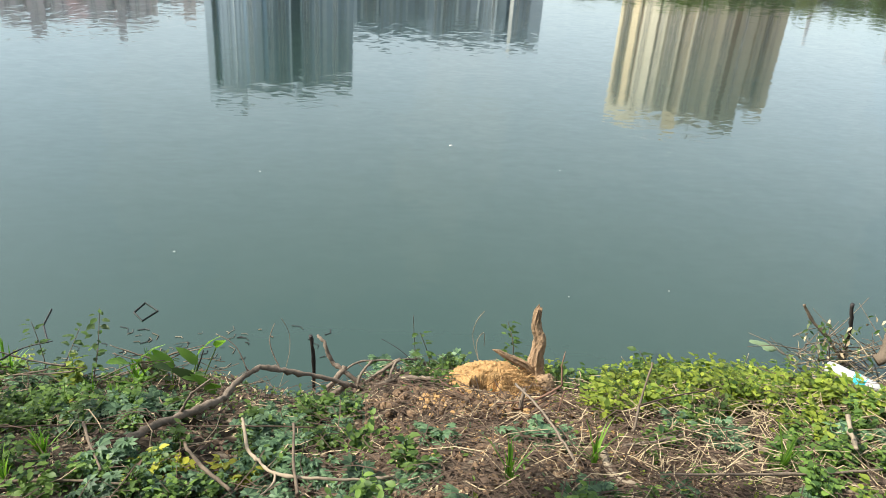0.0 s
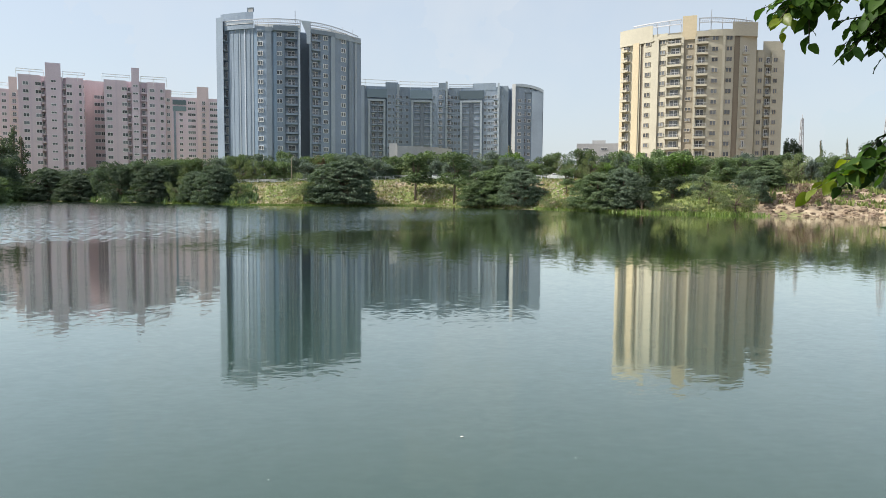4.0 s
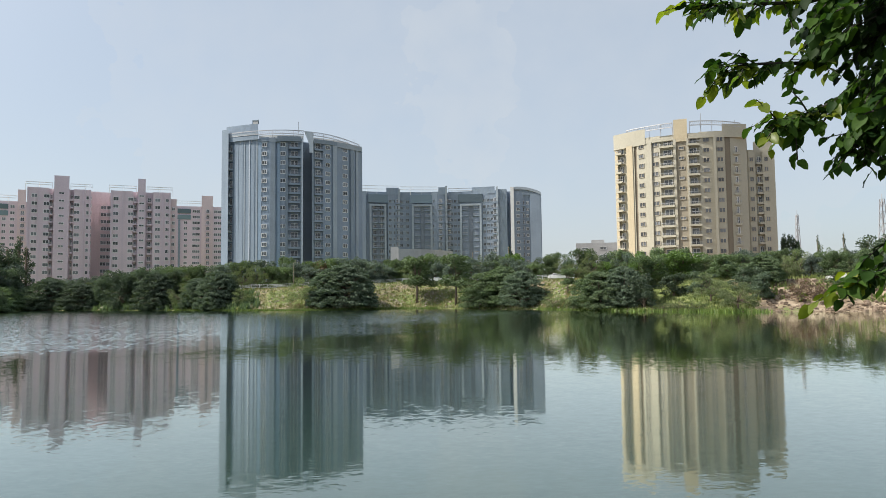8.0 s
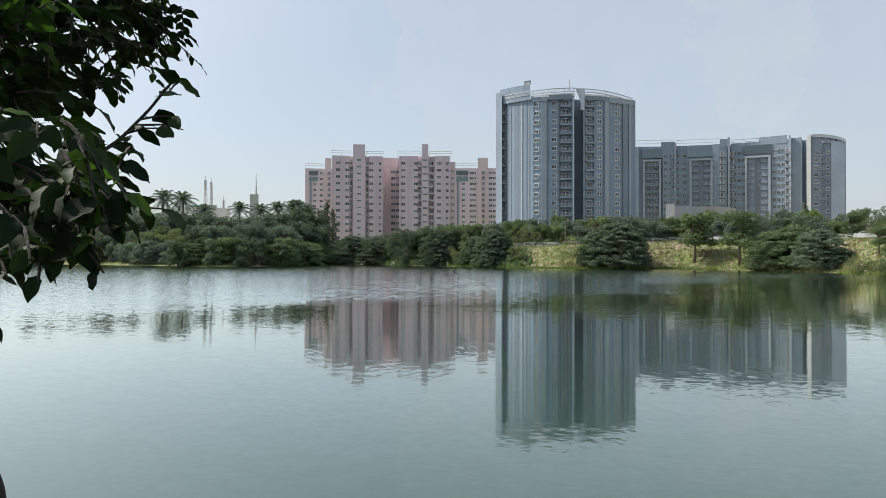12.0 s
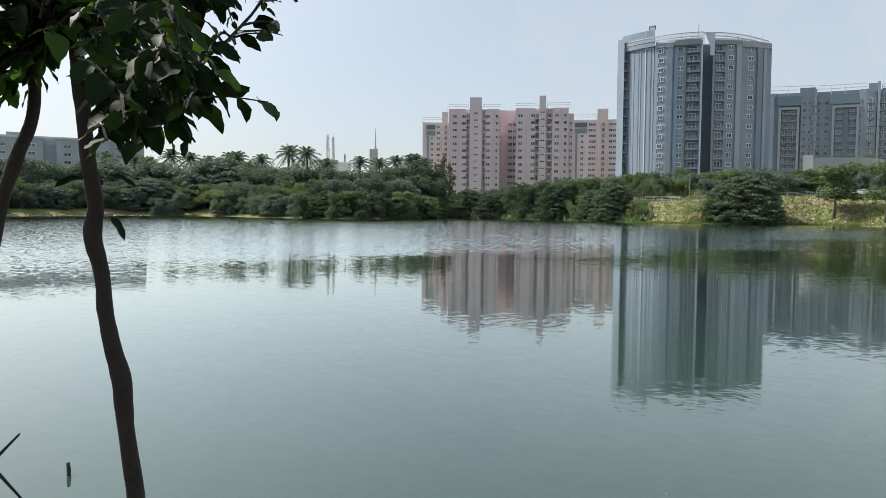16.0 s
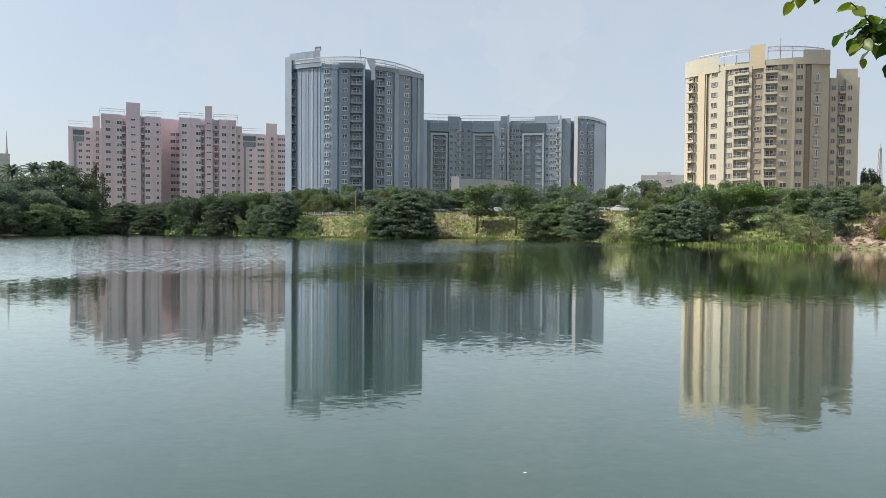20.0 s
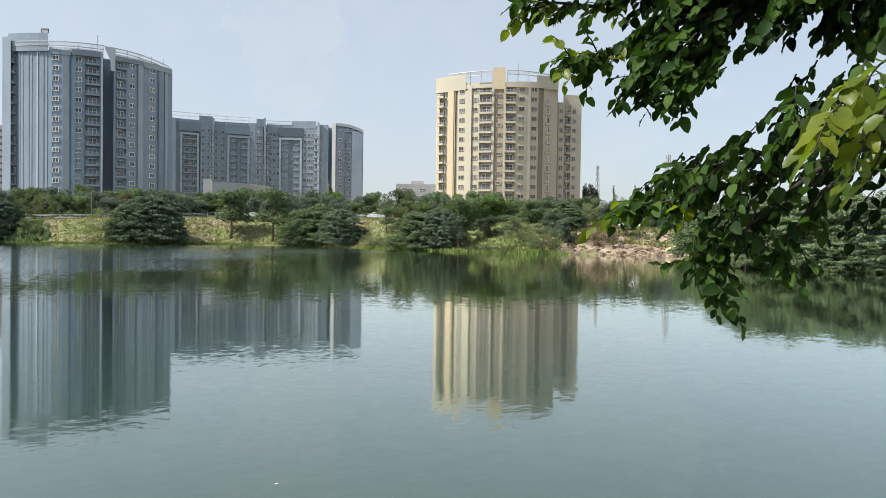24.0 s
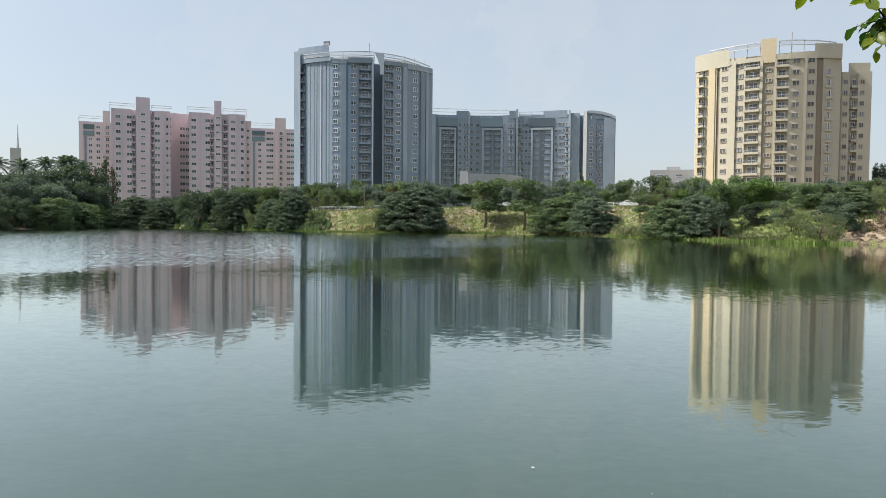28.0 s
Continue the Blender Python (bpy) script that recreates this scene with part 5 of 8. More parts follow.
BANK_GRASS = leafy("bank_grass_blades", (0.085, 0.115, 0.040), (0.20, 0.225, 0.085), 0.25)
MARSH_GRASS = leafy("bright_marsh_grass", (0.085, 0.13, 0.036), (0.17, 0.22, 0.070), 0.3)
DRY_GRASS = leafy("dry_bank_grass", (0.17, 0.13, 0.07), (0.30, 0.24, 0.13), 0.15)
bank_cards("bank_grass", 9000, -26, 30, 0.3, 20, 0.2, 0.6, BANK_GRASS, "rough green grass on the sloping far bank", 1)
bank_cards("bank_grass", 2200, -14, 22, 2, 18, 0.2, 0.6, DRY_GRASS, "dry tan grass on the sloping far bank", 2)
bank_cards("marsh_grass", 1700, -14, 6, -0.8, 1.6, 0.25, 0.55, MARSH_GRASS, "bright green grass strip along the waterline", 3)
bank_cards("marsh_grass", 420, 14, 31, -0.5, 1.5, 0.3, 0.7, MARSH_GRASS, "bright green plants along the waterline", 4)
bank_cards("bank_scrub", 500, -26, -8, 0.5, 12, 0.6, 1.8, LEAF_MID, "low green scrub on the far bank", 5, 14)
bank_cards("bank_scrub", 260, 30, 41, 6, 24, 0.4, 1.0, BANK_GRASS, "sparse scrub on the bare earth bank", 6, 10)


def rubble(n, az0, az1, s0, s1, r0, r1, mat, label, seed):
    rnd = random.Random(seed)
    g = Geo()
    for _ in range(n):
        az, out = rnd.uniform(az0, az1), rnd.uniform(s0, s1)
        p = polar(az, shore(az) + out)
        r = r0 + (r1 - r0) * rnd.random() ** 3
        g.blob((p.x, p.y, land_height(p.x, p.y) + r * 0.2), (r * rnd.uniform(0.8, 1.5), r * rnd.uniform(0.8, 1.5), r * rnd.uniform(0.5, 0.9)), 3, 5, 0.6, rnd.randint(0, 99))
    return solid("rubble", g, mat, label, "rubble", kind="stuff")


ROCK = surface("tan_rubble_stone", (0.36, 0.315, 0.25), var=0.3, scale=0.8, fine=6, bump=0.4, depth=0.05)
rubble(4200, -12, 22, 1.2, 17, 0.07, 0.30, ROCK, "tan stones scattered over the bank slope", 21)
CLOD = surface("brown_earth_clods", (0.165, 0.124, 0.092), var=0.35, scale=0.8, fine=6, bump=0.5, depth=0.05)
rubble(620, 31, 40, 0, 16, 0.10, 0.5, CLOD, "brown boulders and earth clods on the bare bank", 22)
rubble(160, -24, -14, 0.5, 10, 0.15, 0.7, ROCK, "pale stones between the bushes", 23)

rubble(420, -57, -45.5, -0.2, 6, 0.10, 0.45, CLOD, "brown earth and clods along the left shore", 24)


# ---- the two trees beside the camera ----
BARK = surface("dark_grey_brown_bark", (0.034, 0.029, 0.025), rough=0.9, var=0.35, scale=12, fine=90, bump=0.6, depth=0.004)
# shaded, plain and sunlit leaves: light and shade put into their colours
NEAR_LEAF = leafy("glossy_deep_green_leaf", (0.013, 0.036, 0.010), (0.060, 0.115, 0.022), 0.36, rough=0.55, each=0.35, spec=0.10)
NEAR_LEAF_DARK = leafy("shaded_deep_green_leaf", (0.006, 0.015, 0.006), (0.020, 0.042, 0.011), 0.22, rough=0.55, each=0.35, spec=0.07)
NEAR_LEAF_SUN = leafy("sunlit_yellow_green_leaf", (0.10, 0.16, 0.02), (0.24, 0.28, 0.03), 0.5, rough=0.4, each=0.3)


def smooth_line(pts, k=3):
    """A rounder line through the given points."""
    pts = [Vector(p) for p in pts]
    out = []
    for i in range(len(pts) - 1):
        a, b, c, d = pts[max(i - 1, 0)], pts[i], pts[i + 1], pts[min(i + 2, len(pts) - 1)]
        for j in range(k):
            t = j / k
            out.append(0.5 * (2 * b + (c - a) * t + (2 * a - 5 * b + 4 * c - d) * t * t + (3 * b - a - 3 * c + d) * t ** 3))
    return out + [pts[-1]]


def leaf_shape(length, width, fold=0.25, curl=0.25, tip=0.0, rows=6):
    """An ovate leaf with a midrib fold, from its stalk at the origin along +x, hanging by curl."""
    g = Geo()
    g.tube([(-0.22 * length, 0, 0.02 * length), (0, 0, 0)], [0.012 * length, 0.010 * length], 3)
    n0 = len(g.v)
    for i in range(rows + 1):
        t = i / rows
        w = width * 0.54 * math.sin(math.pi * t ** 0.85) ** 0.62 * (1 - 0.22 * t) if 0 < i < rows else 0.0
        x, z = length * t * (1 - 0.12 * curl * t), -curl * length * t * t * 0.6
        wave = 0.06 * width * math.sin(i * 2.1 + tip * 5)
        g.v += [(x, w, z + fold * w + wave), (x, 0, z), (x, -w, z + fold * w - wave)]
    for i in range(rows):
        a, b = n0 + 3 * i, n0 + 3 * i + 3
        g.f += [(a, a + 1, b + 1, b), (a + 1, a + 2, b + 2, b + 1)]
    return g


def leaf_pose(place, way, down, spin):
    """A leaf's pose: its midrib along way, drooping, turned about itself by spin."""
    d = (Vector(way).normalized() + Vector((0, 0, -down))).normalized()
    q = d.to_track_quat("X", "Z").to_matrix().to_4x4()
    return Matrix.Translation(place) @ q @ Matrix.Rotation(spin, 4, "X")


def inside(poly, x, y):
    hit = False
    for (x0, y0), (x1, y1) in zip(poly, poly[1:] + poly[:1]):
        if (y0 > y) != (y1 > y) and x < (x1 - x0) * (y - y0) / (y1 - y0) + x0:
            hit = not hit
    return hit


def sky_point(az, el, d, o=None):
    """A place beside the path at that heading, height angle and level distance."""
    p = polar(az, d)
    o = Vector(o) if o else (Vector((-0.09, -0.02, 2.79)) if az < 0 else Vector((0.08, -0.02, 2.90)))
    return Vector((p.x, p.y, d * math.tan(radians(el)))) + o


def twig_leaves(pts, leaves, leaf_len, rnd):
    """Poses of the leaves that stand in turn on both sides of a twig."""
    spots = []
    for k in range(leaves):
        t = (k + 0.6) / leaves * (len(pts) - 1)
        i = min(int(t), len(pts) - 2)
        p = pts[i].lerp(pts[i + 1], t - i)
        d = (pts[i + 1] - pts[i]).normalized()
        side = d.cross(Vector((0, 0, 1))).normalized() * (1 if k % 2 else -1)
        way = d * rnd.uniform(0.3, 0.9) + side * rnd.uniform(0.5, 1.0)
        way += Vector((rnd.uniform(-0.3, 0.3), rnd.uniform(-0.3, 0.3), rnd.uniform(-0.3, 0.2)))
        spots.append(leaf_pose(p, way, rnd.uniform(-0.1, 0.75), rnd.uniform(-0.9, 0.9)) @ Matrix.Scale(leaf_len / 0.085 * rnd.uniform(0.65, 1.2), 4))
    return spots


def limb_sprays(limb, count, rnd, length=0.2, leaves=7, leaf_len=0.066, start=0.25):
    """Short leafy twigs that leave a limb on all sides, and its tip."""
    twigs, spots = [], []
    limb = [Vector(p) for p in limb]
    m = len(limb) - 1
    for k in range(count):
        t = m * (start + (1 - start) * (k + rnd.random()) / count)
        i = min(int(t), m - 1)
        p = limb[i].lerp(limb[i + 1], t - i)
        d = (limb[i + 1] - limb[i]).normalized()
        way = (d * rnd.uniform(0.4, 1.1) + Vector((rnd.uniform(-0.8, 0.8), rnd.uniform(-0.8, 0.8), rnd.uniform(-0.7, 0.6)))).normalized()
        L = length * rnd.uniform(0.5, 1.2)
        pts = [p, p + way * L * 0.5, p + way * L + Vector((0, 0, -0.12 * L))]
        twigs.append(pts)
        spots += twig_leaves(pts, leaves, leaf_len, rnd)
    return twigs, spots


def sprays(poly, count, d0, d1, source, rnd, length=0.4, leaves=9, leaf_len=0.085, o=None):
    """Twigs that end in a stretch of canopy, and the places of the leaves along them."""
    xs, ys = [p[0] for p in poly], [p[1] for p in poly]
    twigs, spots = [], []
    while len(twigs) < count:
        az, el = rnd.uniform(min(xs), max(xs)), rnd.uniform(min(ys), max(ys))
        if not inside(poly, az, el):
            continue
        tip = sky_point(az, el, rnd.uniform(d0, d1), o)
        back = (Vector(source) - tip).normalized()
        back = (back + Vector((rnd.uniform(-0.5, 0.5), rnd.uniform(-0.5, 0.5), rnd.uniform(0.0, 0.5)))).normalized()
        L = length * rnd.uniform(0.6, 1.2)
        pts = [tip + back * L * (1 - t) + Vector((0, 0, -0.10 * L * (2 * t - 1) ** 2 + 0.10 * L)) for t in (0, 0.25, 0.5, 0.75, 1)]
        twigs.append(pts)
        spots += twig_leaves(pts, leaves, leaf_len, rnd)
    return twigs, spots


def leafed_tree(name, label, base, trunk_lines, limbs, parts, seed, mats, singles, wide=0.046, gaps=(), eye=(0.08, -0.02, 2.90)):
    """trunk_lines: (points, radii); parts: rows for sprays(). The first leaves are parts of their own, the rest one mass."""
    rnd = random.Random(seed)
    root = thing(name, base, label, "tree")

    def in_gap(p):
        v = p - Vector(eye)
        az, el = math.degrees(math.atan2(v.x, v.y)), math.degrees(math.atan2(v.z, math.hypot(v.x, v.y)))
        return any(inside(g, az, el) for g in gaps)

    off = Vector(base)
    for pts, radii in trunk_lines:
        line = smooth_line([Vector(p) - off for p in pts[:-1]], 5) + [Vector(pts[-1]) - off]
        rad = [float(np.interp(i / 5 if i < len(line) - 1 else len(radii) - 1, range(len(radii)), radii)) * (1 + 0.10 * noise.noise((i * 0.37, seed, len(pts)))) for i in range(len(line))]
        bole = Geo().tube(line, rad, 14)
        for i, v in enumerate(bole.v):
            c = line[min(i // 14, len(line) - 1)]
            bole.v[i] = tuple(c + (Vector(v) - c) * (1 + 0.16 * noise.noise(Vector(v) * 28)))
        part("trunk", bole, BARK, root, smooth=True)
    for pts, radii in limbs:
        part("branch", Geo().tube([Vector(p) - off for p in pts], radii, 6), BARK, root, smooth=True)
    shapes = [leaf_shape(0.085, wide + 0.004 * i, 0.15 + 0.08 * i, 0.10 + 0.10 * i, i) for i in range(4)]
    meshes = {m.name: [s.mesh("leaf", m, True) for s in shapes] for m in mats}
    spots_all = []
    tw = Geo()
    for row, mat in parts:
        twigs, spots = limb_sprays(row[1], row[2], rnd, *row[3:]) if row[0] == "limb" else sprays(*row[:5], rnd, *row[5:])
        spots = [m for m in spots if not in_gap(m.translation)]
        for pts in twigs:
            if in_gap(pts[-1]) or in_gap(pts[len(pts) // 2]):
                continue
            tw.tube([p - off for p in pts], [0.0030 - 0.0016 * k / (len(pts) - 1) for k in range(len(pts))], 4)
        spots_all += [(m, mat) for m in spots]
    tagged(part("twig", tw, BARK, root), kind="stuff")
    first = spots_all if len(spots_all) <= singles else spots_all[::max(1, len(spots_all) // singles)][:singles]
    chosen = {id(s[0]) for s in first}
    for m, mat in first:
        put("leaf", rnd.choice(meshes[mat.name]), root, Matrix.Translation(-off) @ m)
    for mat in mats:
        rest = Geo()
        for m, mt in spots_all:
            if mt is mat and id(m) not in chosen:
                s = rnd.choice(shapes)
                rest.add([m @ Vector(v) - off for v in s.v], s.f)
        if rest.v:
            tagged(part("foliage", rest, mat, root, smooth=True), kind="stuff")
    return root


def trunk_line(rows_, d, lower):
    """Points down a stem from (heading, height angle) pairs at the level distance d, then to the ground."""
    pts = [sky_point(a, e, d) for a, e in rows_]
    p = pts[-1].copy()
    p.x, p.y = p.x + lower[0], p.y + lower[1]
    p.z = land_height(p.x, p.y) - 0.08
    return pts + [p]


# left tree: a slim bent stem, a second stem, and low branches with large leaves
stem = trunk_line([(-52.0, 26), (-51.5, 17), (-51.1, 9.8), (-50.85, 7.0), (-50.55, 3.5), (-50.15, 0.2), (-50.4, -2.0), (-49.85, -4.5), (-49.6, -7.9), (-49.15, -10.4), (-48.7, -12.2), (-48.45, -15.6), (-47.8, -20.6)], 1.75, (0.03, -0.02))
stem_r = [0.009, 0.013, 0.0150, 0.0155, 0.016, 0.0165, 0.0195, 0.0170, 0.0170, 0.0180, 0.0215, 0.0185, 0.020, 0.034]
stem_b = trunk_line([(-55.2, 26), (-54.4, 12.7), (-53.8, 9.4), (-54.0, 6.2), (-55.0, 3.3), (-55.9, 0.6), (-56.8, -3.6), (-58.2, -10)], 2.0, (-0.05, 0.0))
L1 = [(-46.8, 10.5), (-45.0, 11.8), (-41.0, 13.3), (-39.8, 12.2), (-41.2, 10.9), (-40.6, 9.3), (-41.5, 7.6), (-42.5, 8.8), (-43.3, 7.3), (-42.5, 5.5), (-43.1, 4.1), (-44.1, 5.4), (-45.1, 4.9), (-45.5, 7.0), (-46.6, 8.9)]
L2 = [(-51.6, 18.7), (-52, 30), (-34.0, 30), (-34.2, 17.6), (-34.8, 14.9), (-36.2, 14.4), (-36.0, 12.4), (-37.8, 12.1), (-39.7, 11.0), (-40.2, 11.8), (-43.3, 11.8), (-43.6, 10.2), (-44.9, 11.5), (-45.2, 10.2), (-46.9, 9.8), (-51.5, 9.4)]
L3 = [(-60.3, 14.9), (-60, 24), (-41.0, 22), (-40.2, 13.4), (-45.1, 12.4), (-47.0, 11.5), (-50.7, 11.6), (-52.3, 10.8), (-53.2, 8.4), (-56.0, 6.4), (-60.7, 5.3)]
L4 = [(-48.9, 9.6), (-45.1, 10.2), (-45.1, 7.8), (-46.7, 4.6), (-48.4, 3.4), (-49.1, 5.6), (-50.2, 5.6), (-50.0, 8.7)]
L5 = [(-47.5, 9.4), (-43.8, 9.9), (-42.4, 8.5), (-41.3, 9.4), (-40.2, 9.4), (-40.0, 7.4), (-40.9, 6.2), (-42.0, 6.1), (-43.4, 4.5), (-47.5, 4.6)]
L6 = [(-47.5, 3.9), (-42.7, 4.2), (-41.0, 2.7), (-42.5, 1.3), (-42.0, -1.0), (-43.0, -0.7), (-43.4, -3.3), (-44.4, -4.0), (-44.8, -2.6), (-47.4, -2.4)]
HIGH = (-0.13, -0.05, 2.90)
fork = sky_point(-51.2, 12, 1.75)
high = sky_point(-51.6, 22, 1.75)
limb_a = [fork, sky_point(-48, 13, 1.55), sky_point(-45, 12.0, 1.4), sky_point(-43.0, 10.0, 1.3)]
limb_b = [high, sky_point(-47, 22, 1.9, HIGH), sky_point(-42, 19, 2.2, HIGH), sky_point(-39.5, 17.6, 2.35, HIGH), sky_point(-37.2, 17.0, 2.4, HIGH)]
limb_c = [sky_point(a, e, 1.5 + 0.02 * i, HIGH) for i, (a, e) in enumerate(((-46.8, 3.9), (-44.8, 4.8), (-42.4, 6.1), (-40.6, 7.4), (-39.3, 8.5), (-37.4, 10.7), (-35.6, 13.1)))]
limb_d = [sky_point(-38.4, 9.5, 1.6, HIGH), sky_point(-36.4, 9.7, 1.6, HIGH), sky_point(-35.0, 9.4, 1.6, HIGH)]
limb_e = [fork, sky_point(-54, 14, 1.7), sky_point(-58, 15, 1.6)]
limb_f = [fork, sky_point(-48.5, 9, 1.5), sky_point(-46, 9, 1.35), sky_point(-44.0, 8.0, 1.25)]
low_twigs = [[sky_point(-58.1, -18.6, 2.04), sky_point(-56.45, -16.54, 1.95), sky_point(-55.24, -15.4, 1.9)], [sky_point(-58.1, -16.2, 2.04), sky_point(-56.48, -17.84, 1.95), sky_point(-55.18, -19.66, 1.9)]]
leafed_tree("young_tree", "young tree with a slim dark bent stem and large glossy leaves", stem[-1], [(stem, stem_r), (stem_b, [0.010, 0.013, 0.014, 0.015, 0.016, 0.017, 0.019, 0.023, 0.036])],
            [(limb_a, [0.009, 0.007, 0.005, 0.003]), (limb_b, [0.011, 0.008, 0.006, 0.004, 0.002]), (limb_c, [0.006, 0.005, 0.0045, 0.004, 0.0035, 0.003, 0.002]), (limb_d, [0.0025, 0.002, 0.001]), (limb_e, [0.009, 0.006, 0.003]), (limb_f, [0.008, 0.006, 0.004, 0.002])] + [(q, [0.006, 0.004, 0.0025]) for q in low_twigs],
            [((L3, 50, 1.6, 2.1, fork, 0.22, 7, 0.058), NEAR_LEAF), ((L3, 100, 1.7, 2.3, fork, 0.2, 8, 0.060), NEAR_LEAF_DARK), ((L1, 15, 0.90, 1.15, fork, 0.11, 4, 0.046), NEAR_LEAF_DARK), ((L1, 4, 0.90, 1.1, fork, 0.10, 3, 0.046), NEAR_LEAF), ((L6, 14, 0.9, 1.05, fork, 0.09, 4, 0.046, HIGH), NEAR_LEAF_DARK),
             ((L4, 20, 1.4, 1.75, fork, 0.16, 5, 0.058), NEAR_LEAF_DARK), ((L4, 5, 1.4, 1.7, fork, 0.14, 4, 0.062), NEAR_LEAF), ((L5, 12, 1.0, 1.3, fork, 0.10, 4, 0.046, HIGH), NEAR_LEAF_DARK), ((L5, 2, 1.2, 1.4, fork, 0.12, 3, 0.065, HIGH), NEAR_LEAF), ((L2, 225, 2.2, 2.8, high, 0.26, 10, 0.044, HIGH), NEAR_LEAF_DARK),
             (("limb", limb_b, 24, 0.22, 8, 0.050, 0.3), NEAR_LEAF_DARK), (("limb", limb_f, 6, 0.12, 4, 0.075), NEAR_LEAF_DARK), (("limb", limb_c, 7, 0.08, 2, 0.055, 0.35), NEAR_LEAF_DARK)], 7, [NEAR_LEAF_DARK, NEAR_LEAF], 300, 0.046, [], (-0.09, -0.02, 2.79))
leafs = [leaf_shape(0.062, 0.028, 0.2, 0.5, 1), leaf_shape(0.085, 0.046, 0.2, 0.2, 2)]
tree_l = bpy.data.objects["young_tree"]
for az, el, d, way in ((-50.0, 2.4, 1.74, (0.9, 0.5, -0.1)), (-50.1, -0.6, 1.74, (0.6, 0.3, -0.6)), (-52.0, 2.2, 1.74, (-0.8, -0.3, 0.0))):
    put("leaf", leafs[0].mesh("leaf", NEAR_LEAF_DARK, True), tree_l, Matrix.Translation(-stem[-1]) @ leaf_pose(sky_point(az + 0.9, el, d), way, 0.1, 0.3))


# unseen thin crown added higher on this tree to shade the bank in flecks
rc = random.Random(15)
clumps = [((rc.uniform(-5.2, -1.6), rc.uniform(0.2, 4.2), rc.uniform(5.1, 7.2)), (rc.uniform(0.35, 0.75),) * 2 + (rc.uniform(0.2, 0.4),)) for _ in range(13)]
clumps += [((rc.uniform(-6.9, -5.2), rc.uniform(1.6, 3.4), rc.uniform(5.0, 6.2)), (rc.uniform(0.35, 0.7),) * 2 + (rc.uniform(0.2, 0.4),)) for _ in range(22)]
shade_crown_geo = leaf_cloud([(tuple(Vector(c) - stem[-1]), r) for c, r in clumps], 190, 0.11, 15)
tagged(part("crown", shade_crown_geo, NEAR_LEAF_DARK, tree_l), kind="stuff")
for c, r in clumps[:14]:
    part("branch", Geo().tube([stem[0] - stem[-1], (stem[0] - stem[-1]).lerp(Vector(c) - stem[-1], 0.5) + Vector((0, 0, 0.25)), Vector(c) - stem[-1]], [0.010, 0.007, 0.003], 5), BARK, tree_l)
# right tree: stands beside the camera, only its hanging branches are seen
R1 = [(32.4, 18.5), (34.5, 15.9), (36.0, 14.2), (37.8, 12.9), (38.5, 11.4), (40.9, 11.2), (42.0, 13.4), (45.0, 13.0), (46.5, 14.0), (50.6, 12.2), (55.0, 12.0), (56.0, 25.0), (32.5, 26.0), (31.0, 22.8)]
R2 = [(44.0, 7.2), (46.9, 9.1), (50.9, 10.3), (53.5, 10.0), (53.6, 3.4), (48.1, 3.5), (46.0, 1.5), (44.9, -0.5), (42.7, -1.6), (39.9, -1.0), (39.5, 0.3), (36.7, 1.2), (34.6, 1.6), (36.2, 3.3), (37.0, 4.8), (41.4, 5.7)]
R8 = [(33.8, 15.2), (35.0, 10.9), (36.6, 11.2), (38.5, 10.2), (41, 11.4), (42, 14.5)]
R3 = [(46.6, 7.1), (48.6, 9.7), (51.9, 10.9), (52.7, 3.8), (50.1, 3.9), (47.7, 5.1)]
R4 = [(41.0, 14.6), (46, 14.8), (51, 13.0), (58, 12.0), (60, 27), (38, 27), (36, 18.5)]
R5 = [(48.5, 6.6), (58, 8.6), (58, -1.0), (50, -1.6), (46.8, 0.5)]
R7 = [(39.3, -0.4), (42.6, -0.7), (43.0, -2.6), (41.9, -3.9), (41.0, -4.0), (39.2, -3.0)]
SKY_GAP = [(24.0, 10.3), (32.0, 10.2), (34.3, 8.5), (37.0, 9.6), (39.0, 7.7), (41.3, 9.8), (42.2, 12.4), (43.6, 12.6), (44.9, 10.4), (44.6, 8.6), (43.3, 7.9), (41.0, 7.2), (36.6, 6.2), (32.8, 4.3), (24.0, 4.2)]
rtrunk = trunk_line([(78, 40), (79, 20), (79, 0), (79, -20)], 2.6, (0.1, 0.0))
src = sky_point(62, 26, 2.9)
